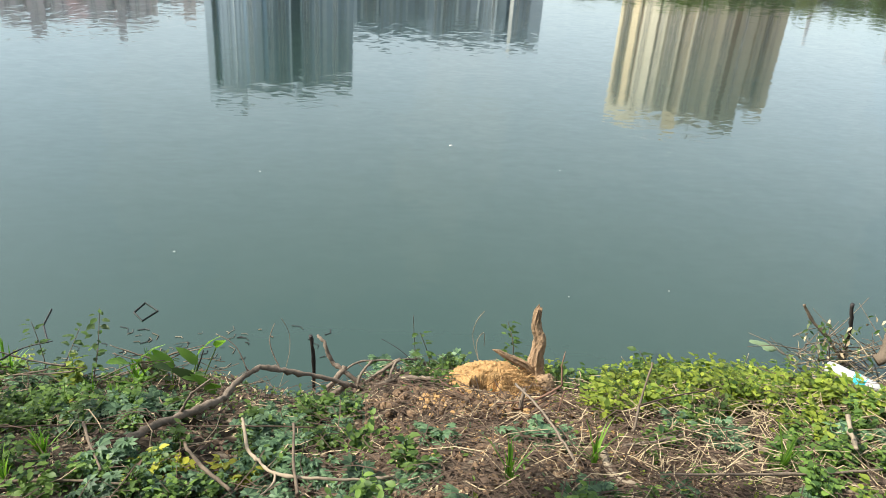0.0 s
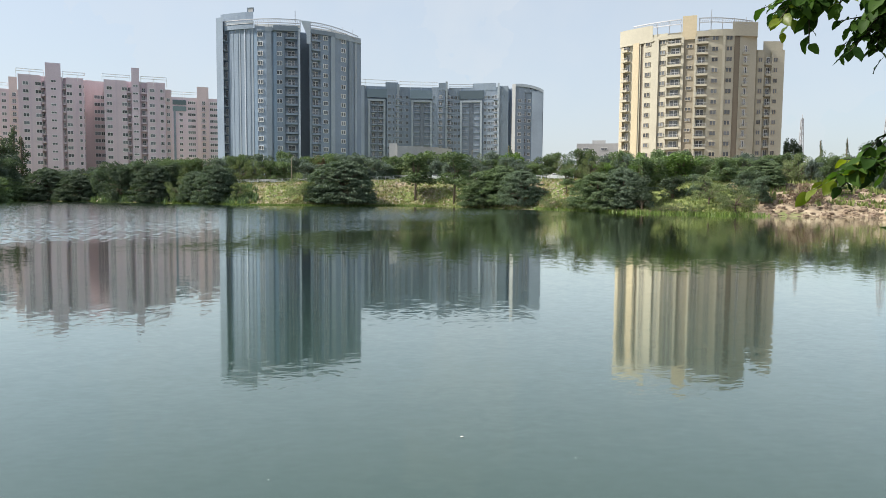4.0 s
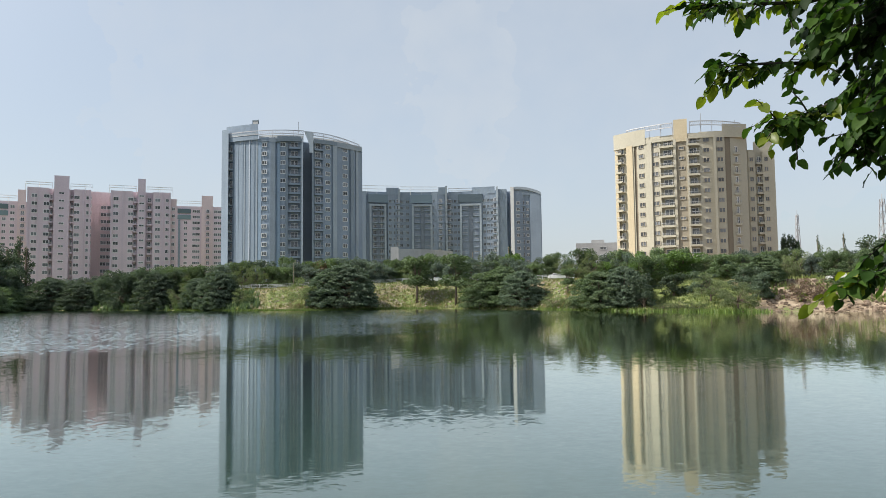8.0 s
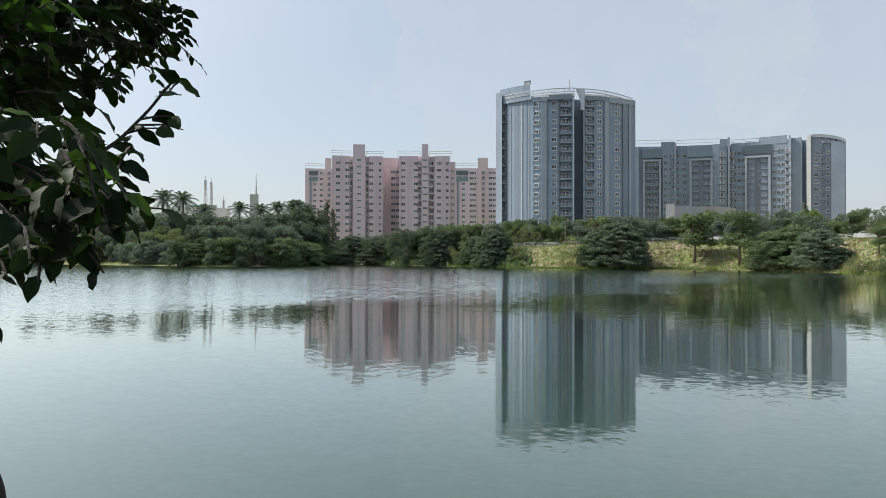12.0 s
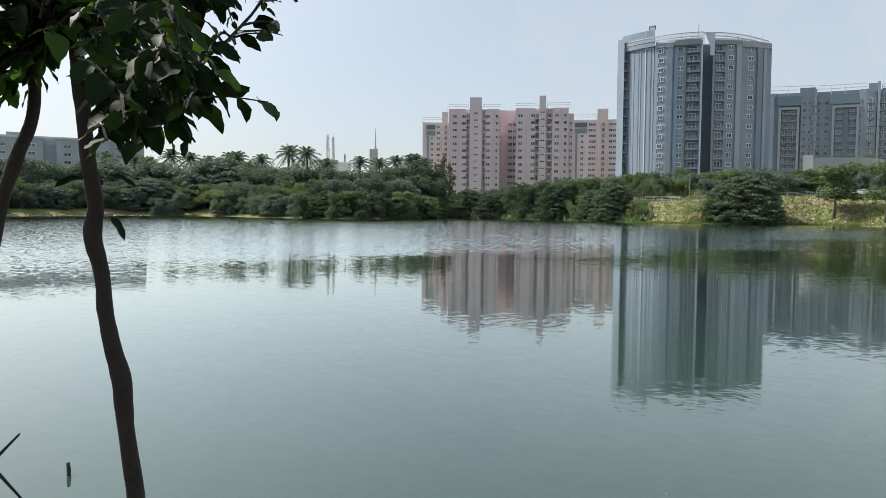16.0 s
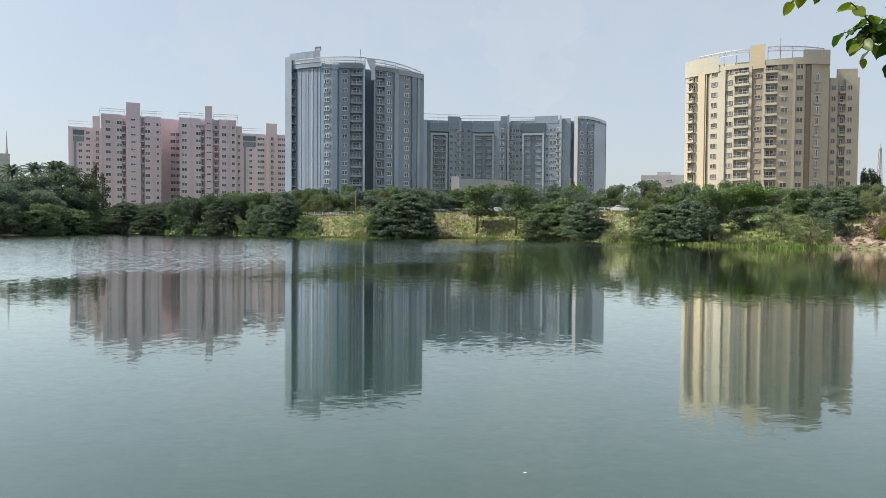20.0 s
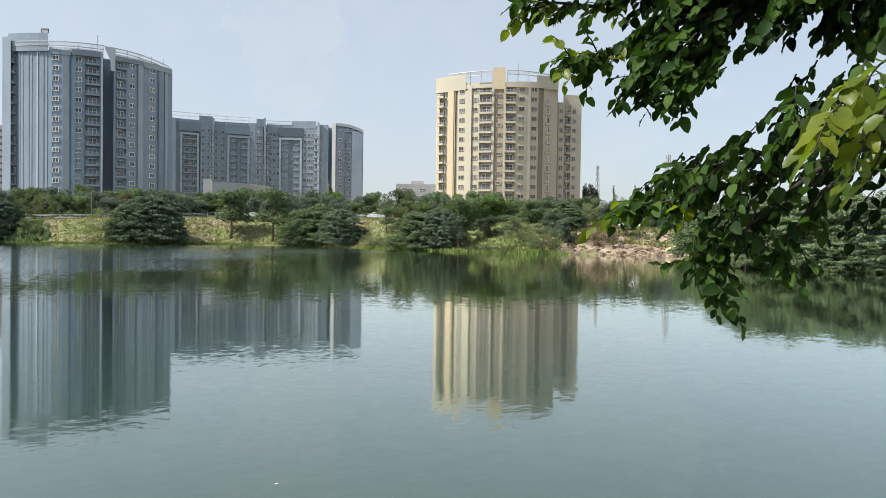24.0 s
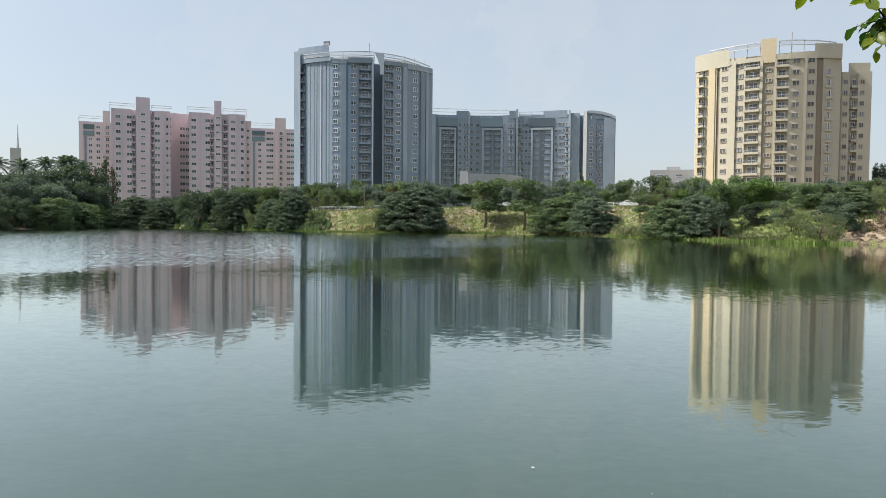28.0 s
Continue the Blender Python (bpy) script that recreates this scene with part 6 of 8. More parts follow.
limbs = [[sky_point(*q) for q in row] for row in (
    ((50, 24, 2.9), (40, 21.6, 2.8), (33, 21.4, 2.7), (28.5, 22.0, 2.6), (25.2, 22.4, 2.55)),
    ((45, 21, 2.9), (37.2, 18.4, 2.8), (32.6, 17.4, 2.7), (29.6, 17.8, 2.6), (27.2, 17.9, 2.55)),
    ((44, 17, 2.8), (36.8, 15.4, 2.7), (33.6, 14.2, 2.6), (31.8, 13.7, 2.55), (30.6, 13.6, 2.5)),
    ((44, 17, 2.8), (41.3, 13.8, 2.7), (39.2, 11.8, 2.65), (39.0, 10.6, 2.6)),
    ((42, 17, 2.8), (38.6, 14.4, 2.7), (36.6, 12.4, 2.65), (35.6, 11.2, 2.6)),
    ((56, 14, 2.8), (51, 8.2, 2.75), (45.9, 6.6, 2.7), (41.8, 5.5, 2.6), (38.4, 5.0, 2.5)),
    ((56, 12, 2.8), (50.7, 6.2, 2.7), (45.2, 4.6, 2.65), (41.0, 3.4, 2.6), (37.4, 2.6, 2.5), (34.8, 1.9, 2.45)),
    ((53, 8, 2.7), (48.0, 4.7, 2.65), (44.9, 1.9, 2.6), (42.5, -0.4, 2.55), (41.4, -2.6, 2.5), (41.6, -4.2, 2.5)),
    ((50, 6, 2.7), (46.7, 2.7, 2.65), (43.8, 0.8, 2.6), (41.4, -0.1, 2.55), (39.6, -2.0, 2.5)),
    ((52, 6, 2.7), (48.7, 3.4, 2.6), (46.7, 0.3, 2.6), (45.9, -1.3, 2.55)))]
lower = [src, sky_point(58, 10, 2.2), sky_point(52, 6.5, 1.9), sky_point(48.5, 5.5, 1.8)]
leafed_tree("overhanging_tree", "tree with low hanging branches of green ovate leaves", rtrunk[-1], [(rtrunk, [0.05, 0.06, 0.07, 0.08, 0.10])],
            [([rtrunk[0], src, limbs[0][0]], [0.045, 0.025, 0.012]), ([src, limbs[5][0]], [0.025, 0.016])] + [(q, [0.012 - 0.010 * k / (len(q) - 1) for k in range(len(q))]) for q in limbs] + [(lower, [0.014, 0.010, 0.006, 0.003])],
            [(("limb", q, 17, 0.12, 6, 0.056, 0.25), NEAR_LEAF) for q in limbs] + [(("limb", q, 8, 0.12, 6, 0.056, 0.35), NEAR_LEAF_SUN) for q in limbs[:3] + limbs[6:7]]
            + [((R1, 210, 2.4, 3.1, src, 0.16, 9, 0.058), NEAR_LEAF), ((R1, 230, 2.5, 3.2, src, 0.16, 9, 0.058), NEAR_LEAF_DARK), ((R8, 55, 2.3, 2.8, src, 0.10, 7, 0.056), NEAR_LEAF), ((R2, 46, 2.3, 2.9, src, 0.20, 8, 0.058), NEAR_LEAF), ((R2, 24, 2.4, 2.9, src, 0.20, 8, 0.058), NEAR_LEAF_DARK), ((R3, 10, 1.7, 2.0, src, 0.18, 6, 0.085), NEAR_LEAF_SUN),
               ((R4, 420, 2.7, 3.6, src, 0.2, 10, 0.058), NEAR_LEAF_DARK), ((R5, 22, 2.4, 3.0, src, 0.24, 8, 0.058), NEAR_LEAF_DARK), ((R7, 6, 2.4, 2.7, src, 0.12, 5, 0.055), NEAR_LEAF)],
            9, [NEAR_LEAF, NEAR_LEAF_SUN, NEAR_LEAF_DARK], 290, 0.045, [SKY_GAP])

# the crown of that tree, above and behind the walk
tree_r = bpy.data.objects["overhanging_tree"]
rr = random.Random(23)
clumps = [((rr.uniform(2.6, 5.4), rr.uniform(-2.2, 0.9), rr.uniform(4.6, 7.6)), (rr.uniform(0.45, 0.85),) * 2 + (rr.uniform(0.3, 0.5),)) for _ in range(34)]
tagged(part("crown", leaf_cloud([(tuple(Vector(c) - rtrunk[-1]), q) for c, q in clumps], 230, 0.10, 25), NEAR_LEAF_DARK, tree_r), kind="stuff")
for c, q in clumps[:12]:
    a = rtrunk[0] - rtrunk[-1]
    b = Vector(c) - rtrunk[-1]
    part("branch", Geo().tube([a, a.lerp(b, 0.5) + Vector((0, 0, 0.2)), b], [0.030, 0.018, 0.006], 6), BARK, tree_r)


# ---- the near bank: stump, fallen branches, herbs, litter ----
ROT = surface("orange_brown_rotten_wood", (0.48, 0.29, 0.12), rough=0.95, var=0.5, scale=16, fine=120, bump=1.0, depth=0.02)
SPLIT_WOOD = surface("split_brown_dead_wood", (0.30, 0.20, 0.115), rough=0.92, var=0.5, scale=22, fine=140, bump=0.9, depth=0.01)
DRIFT = surface("grey_brown_weathered_wood", (0.12, 0.092, 0.064), rough=0.9, var=0.35, scale=10, fine=80, bump=0.6, depth=0.004)
DARK_WOOD = surface("dark_brown_branch_bark", (0.155, 0.122, 0.090), rough=0.9, var=0.55, scale=14, fine=90, bump=0.6, depth=0.004)
RED_TWIG = surface("red_brown_twig_bark", (0.15, 0.085, 0.055), rough=0.8, var=0.4, scale=14, fine=90, bump=0.4, depth=0.003)
PALE_WOOD = surface("bleached_pale_wood", (0.28, 0.225, 0.155), rough=0.85, var=0.22, scale=12, fine=80, bump=0.4, depth=0.003)
BLACK_WOOD = surface("wet_black_wood", (0.025, 0.022, 0.020), rough=0.6, var=0.3, scale=14, fine=80, bump=0.4, depth=0.003)
SOIL = surface("dry_crumbly_soil", (0.16, 0.105, 0.062), rough=0.97, var=0.6, scale=9, fine=55, bump=0.9, depth=0.02)
STRAW = surface("dry_straw_litter", (0.36, 0.285, 0.175), rough=0.9, var=0.3, scale=8, fine=50, bump=0.2)
STRAW_DARK = surface("dark_dry_twig_litter", (0.085, 0.058, 0.040), rough=0.9, var=0.3, scale=8, fine=50, bump=0.2)
HERB_BRIGHT = leafy("bright_yellow_green_herb", (0.050, 0.098, 0.016), (0.31, 0.36, 0.050), 0.36, each=0.35)
HERB_MID = leafy("mid_green_herb", (0.020, 0.050, 0.014), (0.155, 0.245, 0.050), 0.38, each=0.4)
HERB_BLUE = leafy("blue_green_lobed_herb", (0.022, 0.054, 0.030), (0.15, 0.24, 0.125), 0.32, each=0.35)
HERB_YELLOW = leafy("yellowing_herb", (0.22, 0.24, 0.03), (0.42, 0.40, 0.05), 0.35, each=0.2)
HERB_FRESH = leafy("fresh_green_broad_leaf", (0.09, 0.19, 0.03), (0.26, 0.40, 0.08), 0.42, each=0.25)
GRASS = leafy("fresh_grass_blade", (0.06, 0.15, 0.02), (0.15, 0.26, 0.04), 0.40)
PLASTIC = surface("cloudy_white_plastic", (0.42, 0.43, 0.42), rough=0.3, var=0.10, scale=14, fine=60, bump=0.1, depth=0.002, spec=0.5)
TEAL_LABEL = surface("turquoise_bottle_label", (0.03, 0.50, 0.58), rough=0.4, var=0.08, scale=20, fine=60, bump=0.0)
BAG = surface("murky_green_plastic", (0.12, 0.17, 0.09), rough=0.5, var=0.15, scale=20, fine=60, bump=0.1)
FOAM = surface("floating_pale_scrap", (0.42, 0.44, 0.41), rough=0.7, var=0.1, scale=30, fine=90, bump=0.0)


def near_z(x, y, up=0.0):
    return max(land_height(x, y), 0.0) + up


def knotty(pts, r0, r1, seed, n=10, k=6, kink=0.55):
    """A branch that thins from r0 to r1 with swellings and small kinks."""
    pts = smooth_line(pts, k)
    rnd = random.Random(seed)
    m = len(pts) - 1
    pts = [p + Vector([rnd.uniform(-kink, kink) * r0 * (1.0 if i % k == 0 else 0.35) for _ in range(3)]) for i, p in enumerate(pts)]
    g = Geo().tube(pts, [(r0 + (r1 - r0) * i / m) * (1.4 if rnd.random() < 0.10 else rnd.uniform(0.92, 1.06)) for i in range(m + 1)], n)
    for i, v in enumerate(g.v):
        c, p = pts[min(i // n, m)], Vector(v)
        g.v[i] = tuple(c + (p - c) * (1 + 0.45 * noise.noise(p * 55 + Vector((seed, 0, 0)))))
    return g


def loose_stick(pts, r0, r1, mat, label, seed, name="stick", category="stick", group="sticks on the bank"):
    thin = 1.0 if "stake" in label or "log" in label else 0.68
    return solid(name, knotty(pts, r0 * thin, r1 * thin, seed), mat, label, category, group, smooth=True)


# fallen branch with its forks
fallen = thing("fallen_branch", (-0.55, 2.78, 0.40), "dark fallen branch arching over the water's edge with bare forks", "branch")
o = Vector(fallen.location)
for i, (nm, pts, r0, r1) in enumerate((
        ("limb", [(-0.84, 2.28, 0.66), (-0.77, 2.36, 0.66), (-0.69, 2.45, 0.64), (-0.57, 2.60, 0.59), (-0.54, 2.78, 0.50), (-0.48, 2.92, 0.50), (-0.39, 2.98, 0.52), (-0.29, 3.02, 0.47), (-0.13, 3.07, 0.40), (0.02, 3.11, 0.32), (0.13, 3.15, 0.25)], 0.017, 0.011),
        ("fork", [(0.13, 3.15, 0.25), (0.28, 3.10, 0.35), (0.40, 3.05, 0.40), (0.49, 3.00, 0.42)], 0.013, 0.008),
        ("fork", [(0.12, 3.15, 0.26), (0.15, 3.00, 0.18), (0.27, 2.85, 0.25), (0.41, 2.70, 0.34)], 0.018, 0.010),
        ("fork", [(0.13, 3.15, 0.25), (0.01, 3.19, 0.35), (-0.05, 3.22, 0.38), (-0.10, 3.26, 0.48), (-0.13, 3.30, 0.50)], 0.013, 0.008),
        ("twig", [(0.00, 3.20, 0.33), (0.11, 3.27, 0.35), (0.32, 3.30, 0.33)], 0.007, 0.004),
        ("twig", [(0.25, 3.10, 0.33), (0.27, 3.17, 0.37), (0.31, 3.23, 0.38), (0.42, 3.30, 0.34)], 0.009, 0.005),
        ("fork", [(0.02, 3.11, 0.30), (-0.10, 3.08, 0.24), (-0.21, 3.02, 0.20), (-0.34, 2.98, 0.22), (-0.60, 2.90, 0.30)], 0.014, 0.008),
        ("fork", [(0.02, 3.20, 0.36), (-0.09, 3.10, 0.27), (-0.19, 3.00, 0.22), (-0.26, 2.94, 0.24)], 0.016, 0.011),
        ("fork", [(0.10, 3.14, 0.25), (-0.01, 3.08, 0.25), (-0.17, 3.01, 0.22), (-0.32, 2.95, 0.24)], 0.012, 0.008),
        ("fork", [(0.32, 3.25, 0.38), (0.20, 3.20, 0.32), (0.11, 3.15, 0.28)], 0.008, 0.011),
        ("fork", [(0.16, 3.2, 0.40), (0.10, 3.16, 0.34), (0.08, 3.12, 0.27)], 0.006, 0.009),
        ("twig", [(-0.30, 3.02, 0.47), (-0.36, 3.10, 0.58), (-0.34, 3.16, 0.66)], 0.004, 0.002),
        ("twig", [(-0.45, 2.96, 0.50), (-0.52, 3.05, 0.60), (-0.62, 3.10, 0.64)], 0.004, 0.002),
        ("twig", [(-0.66, 2.50, 0.64), (-0.60, 2.46, 0.76), (-0.52, 2.48, 0.82)], 0.006, 0.003),
        ("twig", [(0.30, 3.10, 0.36), (0.36, 3.00, 0.42), (0.40, 2.92, 0.50)], 0.005, 0.002),
        ("twig", [(0.05, 3.12, 0.32), (-0.05, 3.05, 0.22), (-0.16, 3.0, 0.16)], 0.007, 0.003))):
    part(nm, knotty([Vector(p) - o for p in pts], r0, r1, 100 + i), DARK_WOOD, fallen, smooth=True)

for i, (pts, r0, r1, mat, label) in enumerate((
        ([(-0.17, 3.40, 0.43), (-0.16, 3.40, 0.26), (-0.16, 3.40, -0.10)], 0.010, 0.011, BLACK_WOOD, "thin dark stake standing in the shallow water"),
        ([(-0.41, 2.50, 0.60), (-0.35, 2.22, 0.68), (-0.29, 2.09, 0.73), (-0.22, 1.99, 0.76), (-0.07, 1.94, 0.78), (0.08, 1.93, 0.78), (0.19, 1.95, 0.77), (0.30, 2.02, 0.75), (0.39, 2.04, 0.75)], 0.010, 0.007, PALE_WOOD, "pale bent stick lying on the herbs"),
        ([(-0.22, 1.99, 0.76), (-0.22, 1.92, 0.78), (-0.25, 1.85, 0.80)], 0.007, 0.005, PALE_WOOD, "short pale side twig on the ground"),
        ([(-0.18, 2.33, 0.70), (-0.16, 2.04, 0.78), (-0.13, 1.83, 0.82)], 0.009, 0.008, DRIFT, "straight grey stick leaning on the bank"),
        ([(-0.64, 2.37, 0.63), (-0.57, 2.21, 0.69), (-0.48, 2.04, 0.75), (-0.36, 1.88, 0.80)], 0.011, 0.010, DRIFT, "grey-brown stick lying down the bank"),
        ([(-1.04, 2.46, 0.62), (-0.94, 2.25, 0.70), (-0.82, 2.02, 0.77)], 0.009, 0.007, DRIFT, "grey stick lying on the bank"),
        ([(-1.45, 2.50, 0.57), (-0.94, 2.49, 0.59), (-0.63, 2.44, 0.61), (-0.35, 2.41, 0.63), (-0.10, 2.38, 0.64)], 0.005, 0.004, STRAW_DARK, "long thin brown twig across the bank"),
        ([(-1.36, 2.01, 0.74), (-1.01, 2.01, 0.74), (-0.87, 1.99, 0.75), (-0.71, 1.95, 0.77)], 0.008, 0.006, DRIFT, "grey stick across the lower bank"),
        ([(-0.62, 3.30, 0.03), (-0.36, 3.30, 0.04), (-0.27, 3.30, 0.05), (-0.19, 3.30, -0.02)], 0.030, 0.022, DARK_WOOD, "thick dark root at the waterline"),
        ([(-1.45, 3.18, 0.20), (-1.19, 3.25, 0.27), (-1.06, 3.30, 0.29), (-0.96, 3.35, 0.30)], 0.013, 0.010, DARK_WOOD, "dark branch over the water's edge"),
        ([(-1.06, 3.30, 0.34), (-1.00, 3.30, 0.25), (-0.93, 3.30, 0.08)], 0.013, 0.012, DARK_WOOD, "short dark branch at the water's edge"),
        ([(-0.86, 3.2, 0.15), (-0.78, 3.2, 0.28), (-0.72, 3.25, 0.44)], 0.009, 0.006, BLACK_WOOD, "short black stick among broad leaves"),
        ([(0.78, 2.55, 0.72), (0.81, 2.30, 0.80), (0.84, 2.05, 0.84), (0.86, 1.90, 0.84)], 0.008, 0.006, DARK_WOOD, "brown stick leaning on the soil mound"),
        ([(0.84, 2.60, 0.66), (0.82, 2.58, 0.52), (0.81, 2.56, 0.42)], 0.014, 0.012, DARK_WOOD, "short brown stub in the soil mound"),
        ([(1.30, 2.39, 0.72), (1.51, 2.51, 0.67), (1.76, 2.65, 0.60), (1.94, 2.77, 0.55)], 0.006, 0.004, STRAW_DARK, "thin dark twig over the bright herbs"),
        ([(1.25, 2.29, 0.66), (1.36, 2.50, 0.68), (1.44, 2.62, 0.78)], 0.009, 0.006, DRIFT, "forked brown stick in the herbs"),
        ([(2.42, 3.36, 0.05), (2.44, 3.38, 0.15), (2.46, 3.40, 0.30)], 0.005, 0.003, PALE_WOOD, "thin pale twig at the waterline"),
        ([(1.75, 3.20, 0.15), (1.67, 3.27, 0.27), (1.60, 3.30, 0.35)], 0.005, 0.003, PALE_WOOD, "thin pale twig at the waterline"),
        ([(1.15, 2.16, 0.70), (1.30, 2.19, 0.69), (1.46, 2.26, 0.66)], 0.010, 0.008, DARK_WOOD, "dark stick lying in the litter"),
        ([(1.17, 1.90, 0.79), (1.47, 1.89, 0.79), (1.80, 1.89, 0.78), (2.09, 1.90, 0.78)], 0.008, 0.007, DARK_WOOD, "long dark stick along the bank"),
        ([(1.04, 2.10, 0.72), (1.01, 1.94, 0.77), (1.02, 1.87, 0.79), (1.08, 1.85, 0.79)], 0.024, 0.014, PALE_WOOD, "split piece of pale dry wood"),
        ([(2.28, 2.35, 0.68), (2.15, 2.16, 0.74), (2.06, 2.02, 0.78)], 0.016, 0.012, PALE_WOOD, "pale dry wood piece among herbs"),
        ([(2.95, 3.70, 0.47), (3.03, 3.67, 0.36), (3.15, 3.63, 0.25), (3.32, 3.60, 0.05)], 0.014, 0.016, DRIFT, "dead branch leaning over the water"),
        ([(3.32, 3.60, 0.08), (3.12, 3.60, 0.10), (2.94, 3.60, 0.06)], 0.009, 0.005, PALE_WOOD, "pale twig at the water's edge"),
        ([(3.22, 3.70, 0.20), (3.43, 3.65, 0.10), (3.54, 3.60, 0.0)], 0.008, 0.007, DRIFT, "grey twig at the water's edge"),
        ([(3.29, 3.70, 0.47), (3.34, 3.70, 0.29), (3.39, 3.70, -0.05)], 0.012, 0.013, BLACK_WOOD, "dark stake standing in the water"),
        ([(3.35, 3.40, 0.22), (3.60, 3.55, 0.45)], 0.045, 0.040, DRIFT, "cut log end at the water's edge"),
        ([(0.43, 3.20, 0.34), (0.32, 3.30, 0.40), (0.22, 3.40, 0.41)], 0.004, 0.002, BLACK_WOOD, "thin dark twig above the water"))):
    loose_stick(pts, r0, r1, mat, label, 200 + i)

# rotten stump: a crumbling mass with a hollow, a standing post and an arm
stump = thing("rotten_stump", (0.80, 2.98, 0.24), "crumbling orange-brown rotten stump with a standing dead post", "tree stump")
o = Vector(stump.location)
body = Geo().blob((0, 0, 0), (0.255, 0.19, 0.14), 120, 170)
for i, v in enumerate(body.v):
    p = Vector(v)
    fibre = noise.noise(Vector((p.x * 24 + p.z * 9, p.y * 40, p.z * 22)))
    ridge = 0.040 * noise.noise(p * 6) + 0.020 * fibre + 0.016 * abs(noise.noise(p * 50)) + 0.009 * noise.noise(p * 120)
    p *= 1 + ridge / 0.2
    p.z += 0.06 * (0.25 - p.x) * (p.z > 0)
    hollow = max(0, 1 - ((p.x + 0.085 + 0.02 * fibre) / 0.075) ** 2 - ((p.y + 0.085) / 0.050) ** 2)
    if p.z > -0.02:
        p.z -= 0.24 * hollow ** 0.35
    body.v[i] = (p.x + 0.005, p.y, p.z + 0.085)
part("rotten_body", body, ROT, stump, smooth=True)


def split_wood(pts, r0, r1, seed, n=22, k=9, ragged=0.05):
    """Dead wood with long grooves and a splintered end."""
    line = smooth_line(pts, k)
    m = len(line) - 1
    g = Geo().tube(line, [r0 + (r1 - r0) * (i / m) ** 0.7 for i in range(m + 1)], n)
    for i, v in enumerate(g.v):
        row, col = min(i // n, m), i % n
        c = line[row]
        groove = noise.noise((math.cos(col * math.tau / n) * 2.4 + seed, math.sin(col * math.tau / n) * 2.4, row * 0.10))
        q = c + (Vector(v) - c) * (1 + 0.55 * groove + 0.18 * noise.noise((col * 0.9, row * 0.5, seed)))
        if row >= m - 2:
            q += (line[m] - line[m - 1]).normalized() * ragged * noise.noise((col * 1.7, seed, 0))
        g.v[i] = tuple(q)
    return g


part("standing_post", split_wood([Vector(p) - o for p in ((1.12, 2.98, 0.10), (1.075, 3.05, 0.24), (1.05, 3.10, 0.36), (1.04, 3.12, 0.46), (1.045, 3.13, 0.58), (1.02, 3.15, 0.66), (1.025, 3.15, 0.76))], 0.070, 0.017, 3), SPLIT_WOOD, stump, "split grey-brown standing post")
part("arm", split_wood([Vector(p) - o for p in ((1.05, 3.09, 0.34), (0.98, 3.10, 0.43), (0.92, 3.10, 0.47), (0.87, 3.09, 0.50), (0.82, 3.09, 0.53))], 0.034, 0.012, 8, 16, 6, 0.07), SPLIT_WOOD, stump)
foot = Geo().blob((0.275, 0.06, 0.0), (0.085, 0.08, 0.17), 60, 60)
for i, v in enumerate(foot.v):
    p = Vector(v)
    foot.v[i] = tuple(p + Vector((1, 1, 0.2)) * (0.022 * noise.noise(Vector((p.x * 34, p.y * 34, p.z * 6))) + 0.012 * noise.noise(p * 90)))
part("root_foot", foot, SPLIT_WOOD, stump, smooth=True)

fibres, rw = Geo(), random.Random(19)
for _ in range(700):
    th, ph = rw.uniform(0.15, 1.75), rw.uniform(math.pi, math.tau) if rw.random() < 0.8 else rw.uniform(0, math.pi)
    d = Vector((math.sin(th) * math.cos(ph), math.sin(th) * math.sin(ph), math.cos(th)))
    c = Vector((d.x * 0.255 + 0.005, d.y * 0.19, d.z * 0.14 + 0.085 + 0.06 * (0.25 - d.x * 0.25) * (d.z > 0)))
    if abs(c.x + 0.085) < 0.09 and abs(c.y + 0.085) < 0.06:
        continue
    w = Vector((rw.uniform(-1, 1), rw.uniform(-0.5, 0.5), rw.uniform(-0.5, 0.5))).normalized() * rw.uniform(0.012, 0.035)
    fibres.tube([c - w, c + d * rw.uniform(0.002, 0.010), c + w], [0.0016, 0.0022, 0.0010], 3)
tagged(part("wood_fibre", fibres, ROT, stump, "loose orange wood fibres"), kind="stuff")
for i, pts in enumerate(([(1.02, 2.62, 0.66), (0.90, 2.60, 0.60), (0.70, 2.62, 0.56), (0.48, 2.70, 0.55), (0.28, 2.80, 0.56)], [(1.00, 2.62, 0.62), (0.84, 2.58, 0.56), (0.62, 2.62, 0.58), (0.46, 2.72, 0.62)],
                         [(1.02, 2.62, 0.66), (1.02, 2.66, 0.74), (1.04, 2.70, 0.79)], [(0.98, 2.60, 0.58), (0.80, 2.54, 0.54), (0.56, 2.54, 0.56), (0.30, 2.60, 0.58)], [(1.03, 2.60, 0.64), (0.98, 2.54, 0.50), (0.92, 2.52, 0.44)])):
    loose_stick(pts, 0.0075, 0.0035, RED_TWIG, "thin red-brown twig arching before the stump", 700 + i)

mound = Geo().blob((0, 0, 0), (0.46, 0.20, 0.11), 60, 90)
for i, v in enumerate(mound.v):
    p = Vector(v)
    p *= 1 + 0.25 * noise.noise(p * 5) + 0.12 * noise.noise(p * 17) + 0.07 * noise.noise(p * 45)
    p.z -= 0.19 * max(0, 1 - ((p.x - 0.12) / 0.10) ** 2 - ((p.y + 0.20) / 0.07) ** 2)
    mound.v[i] = tuple(p)
solid("soil_mound", mound, SOIL, "crumbly brown soil mound below the rotten stump", "mound of soil", smooth=True, place=(0.55, 2.66, 0.36))


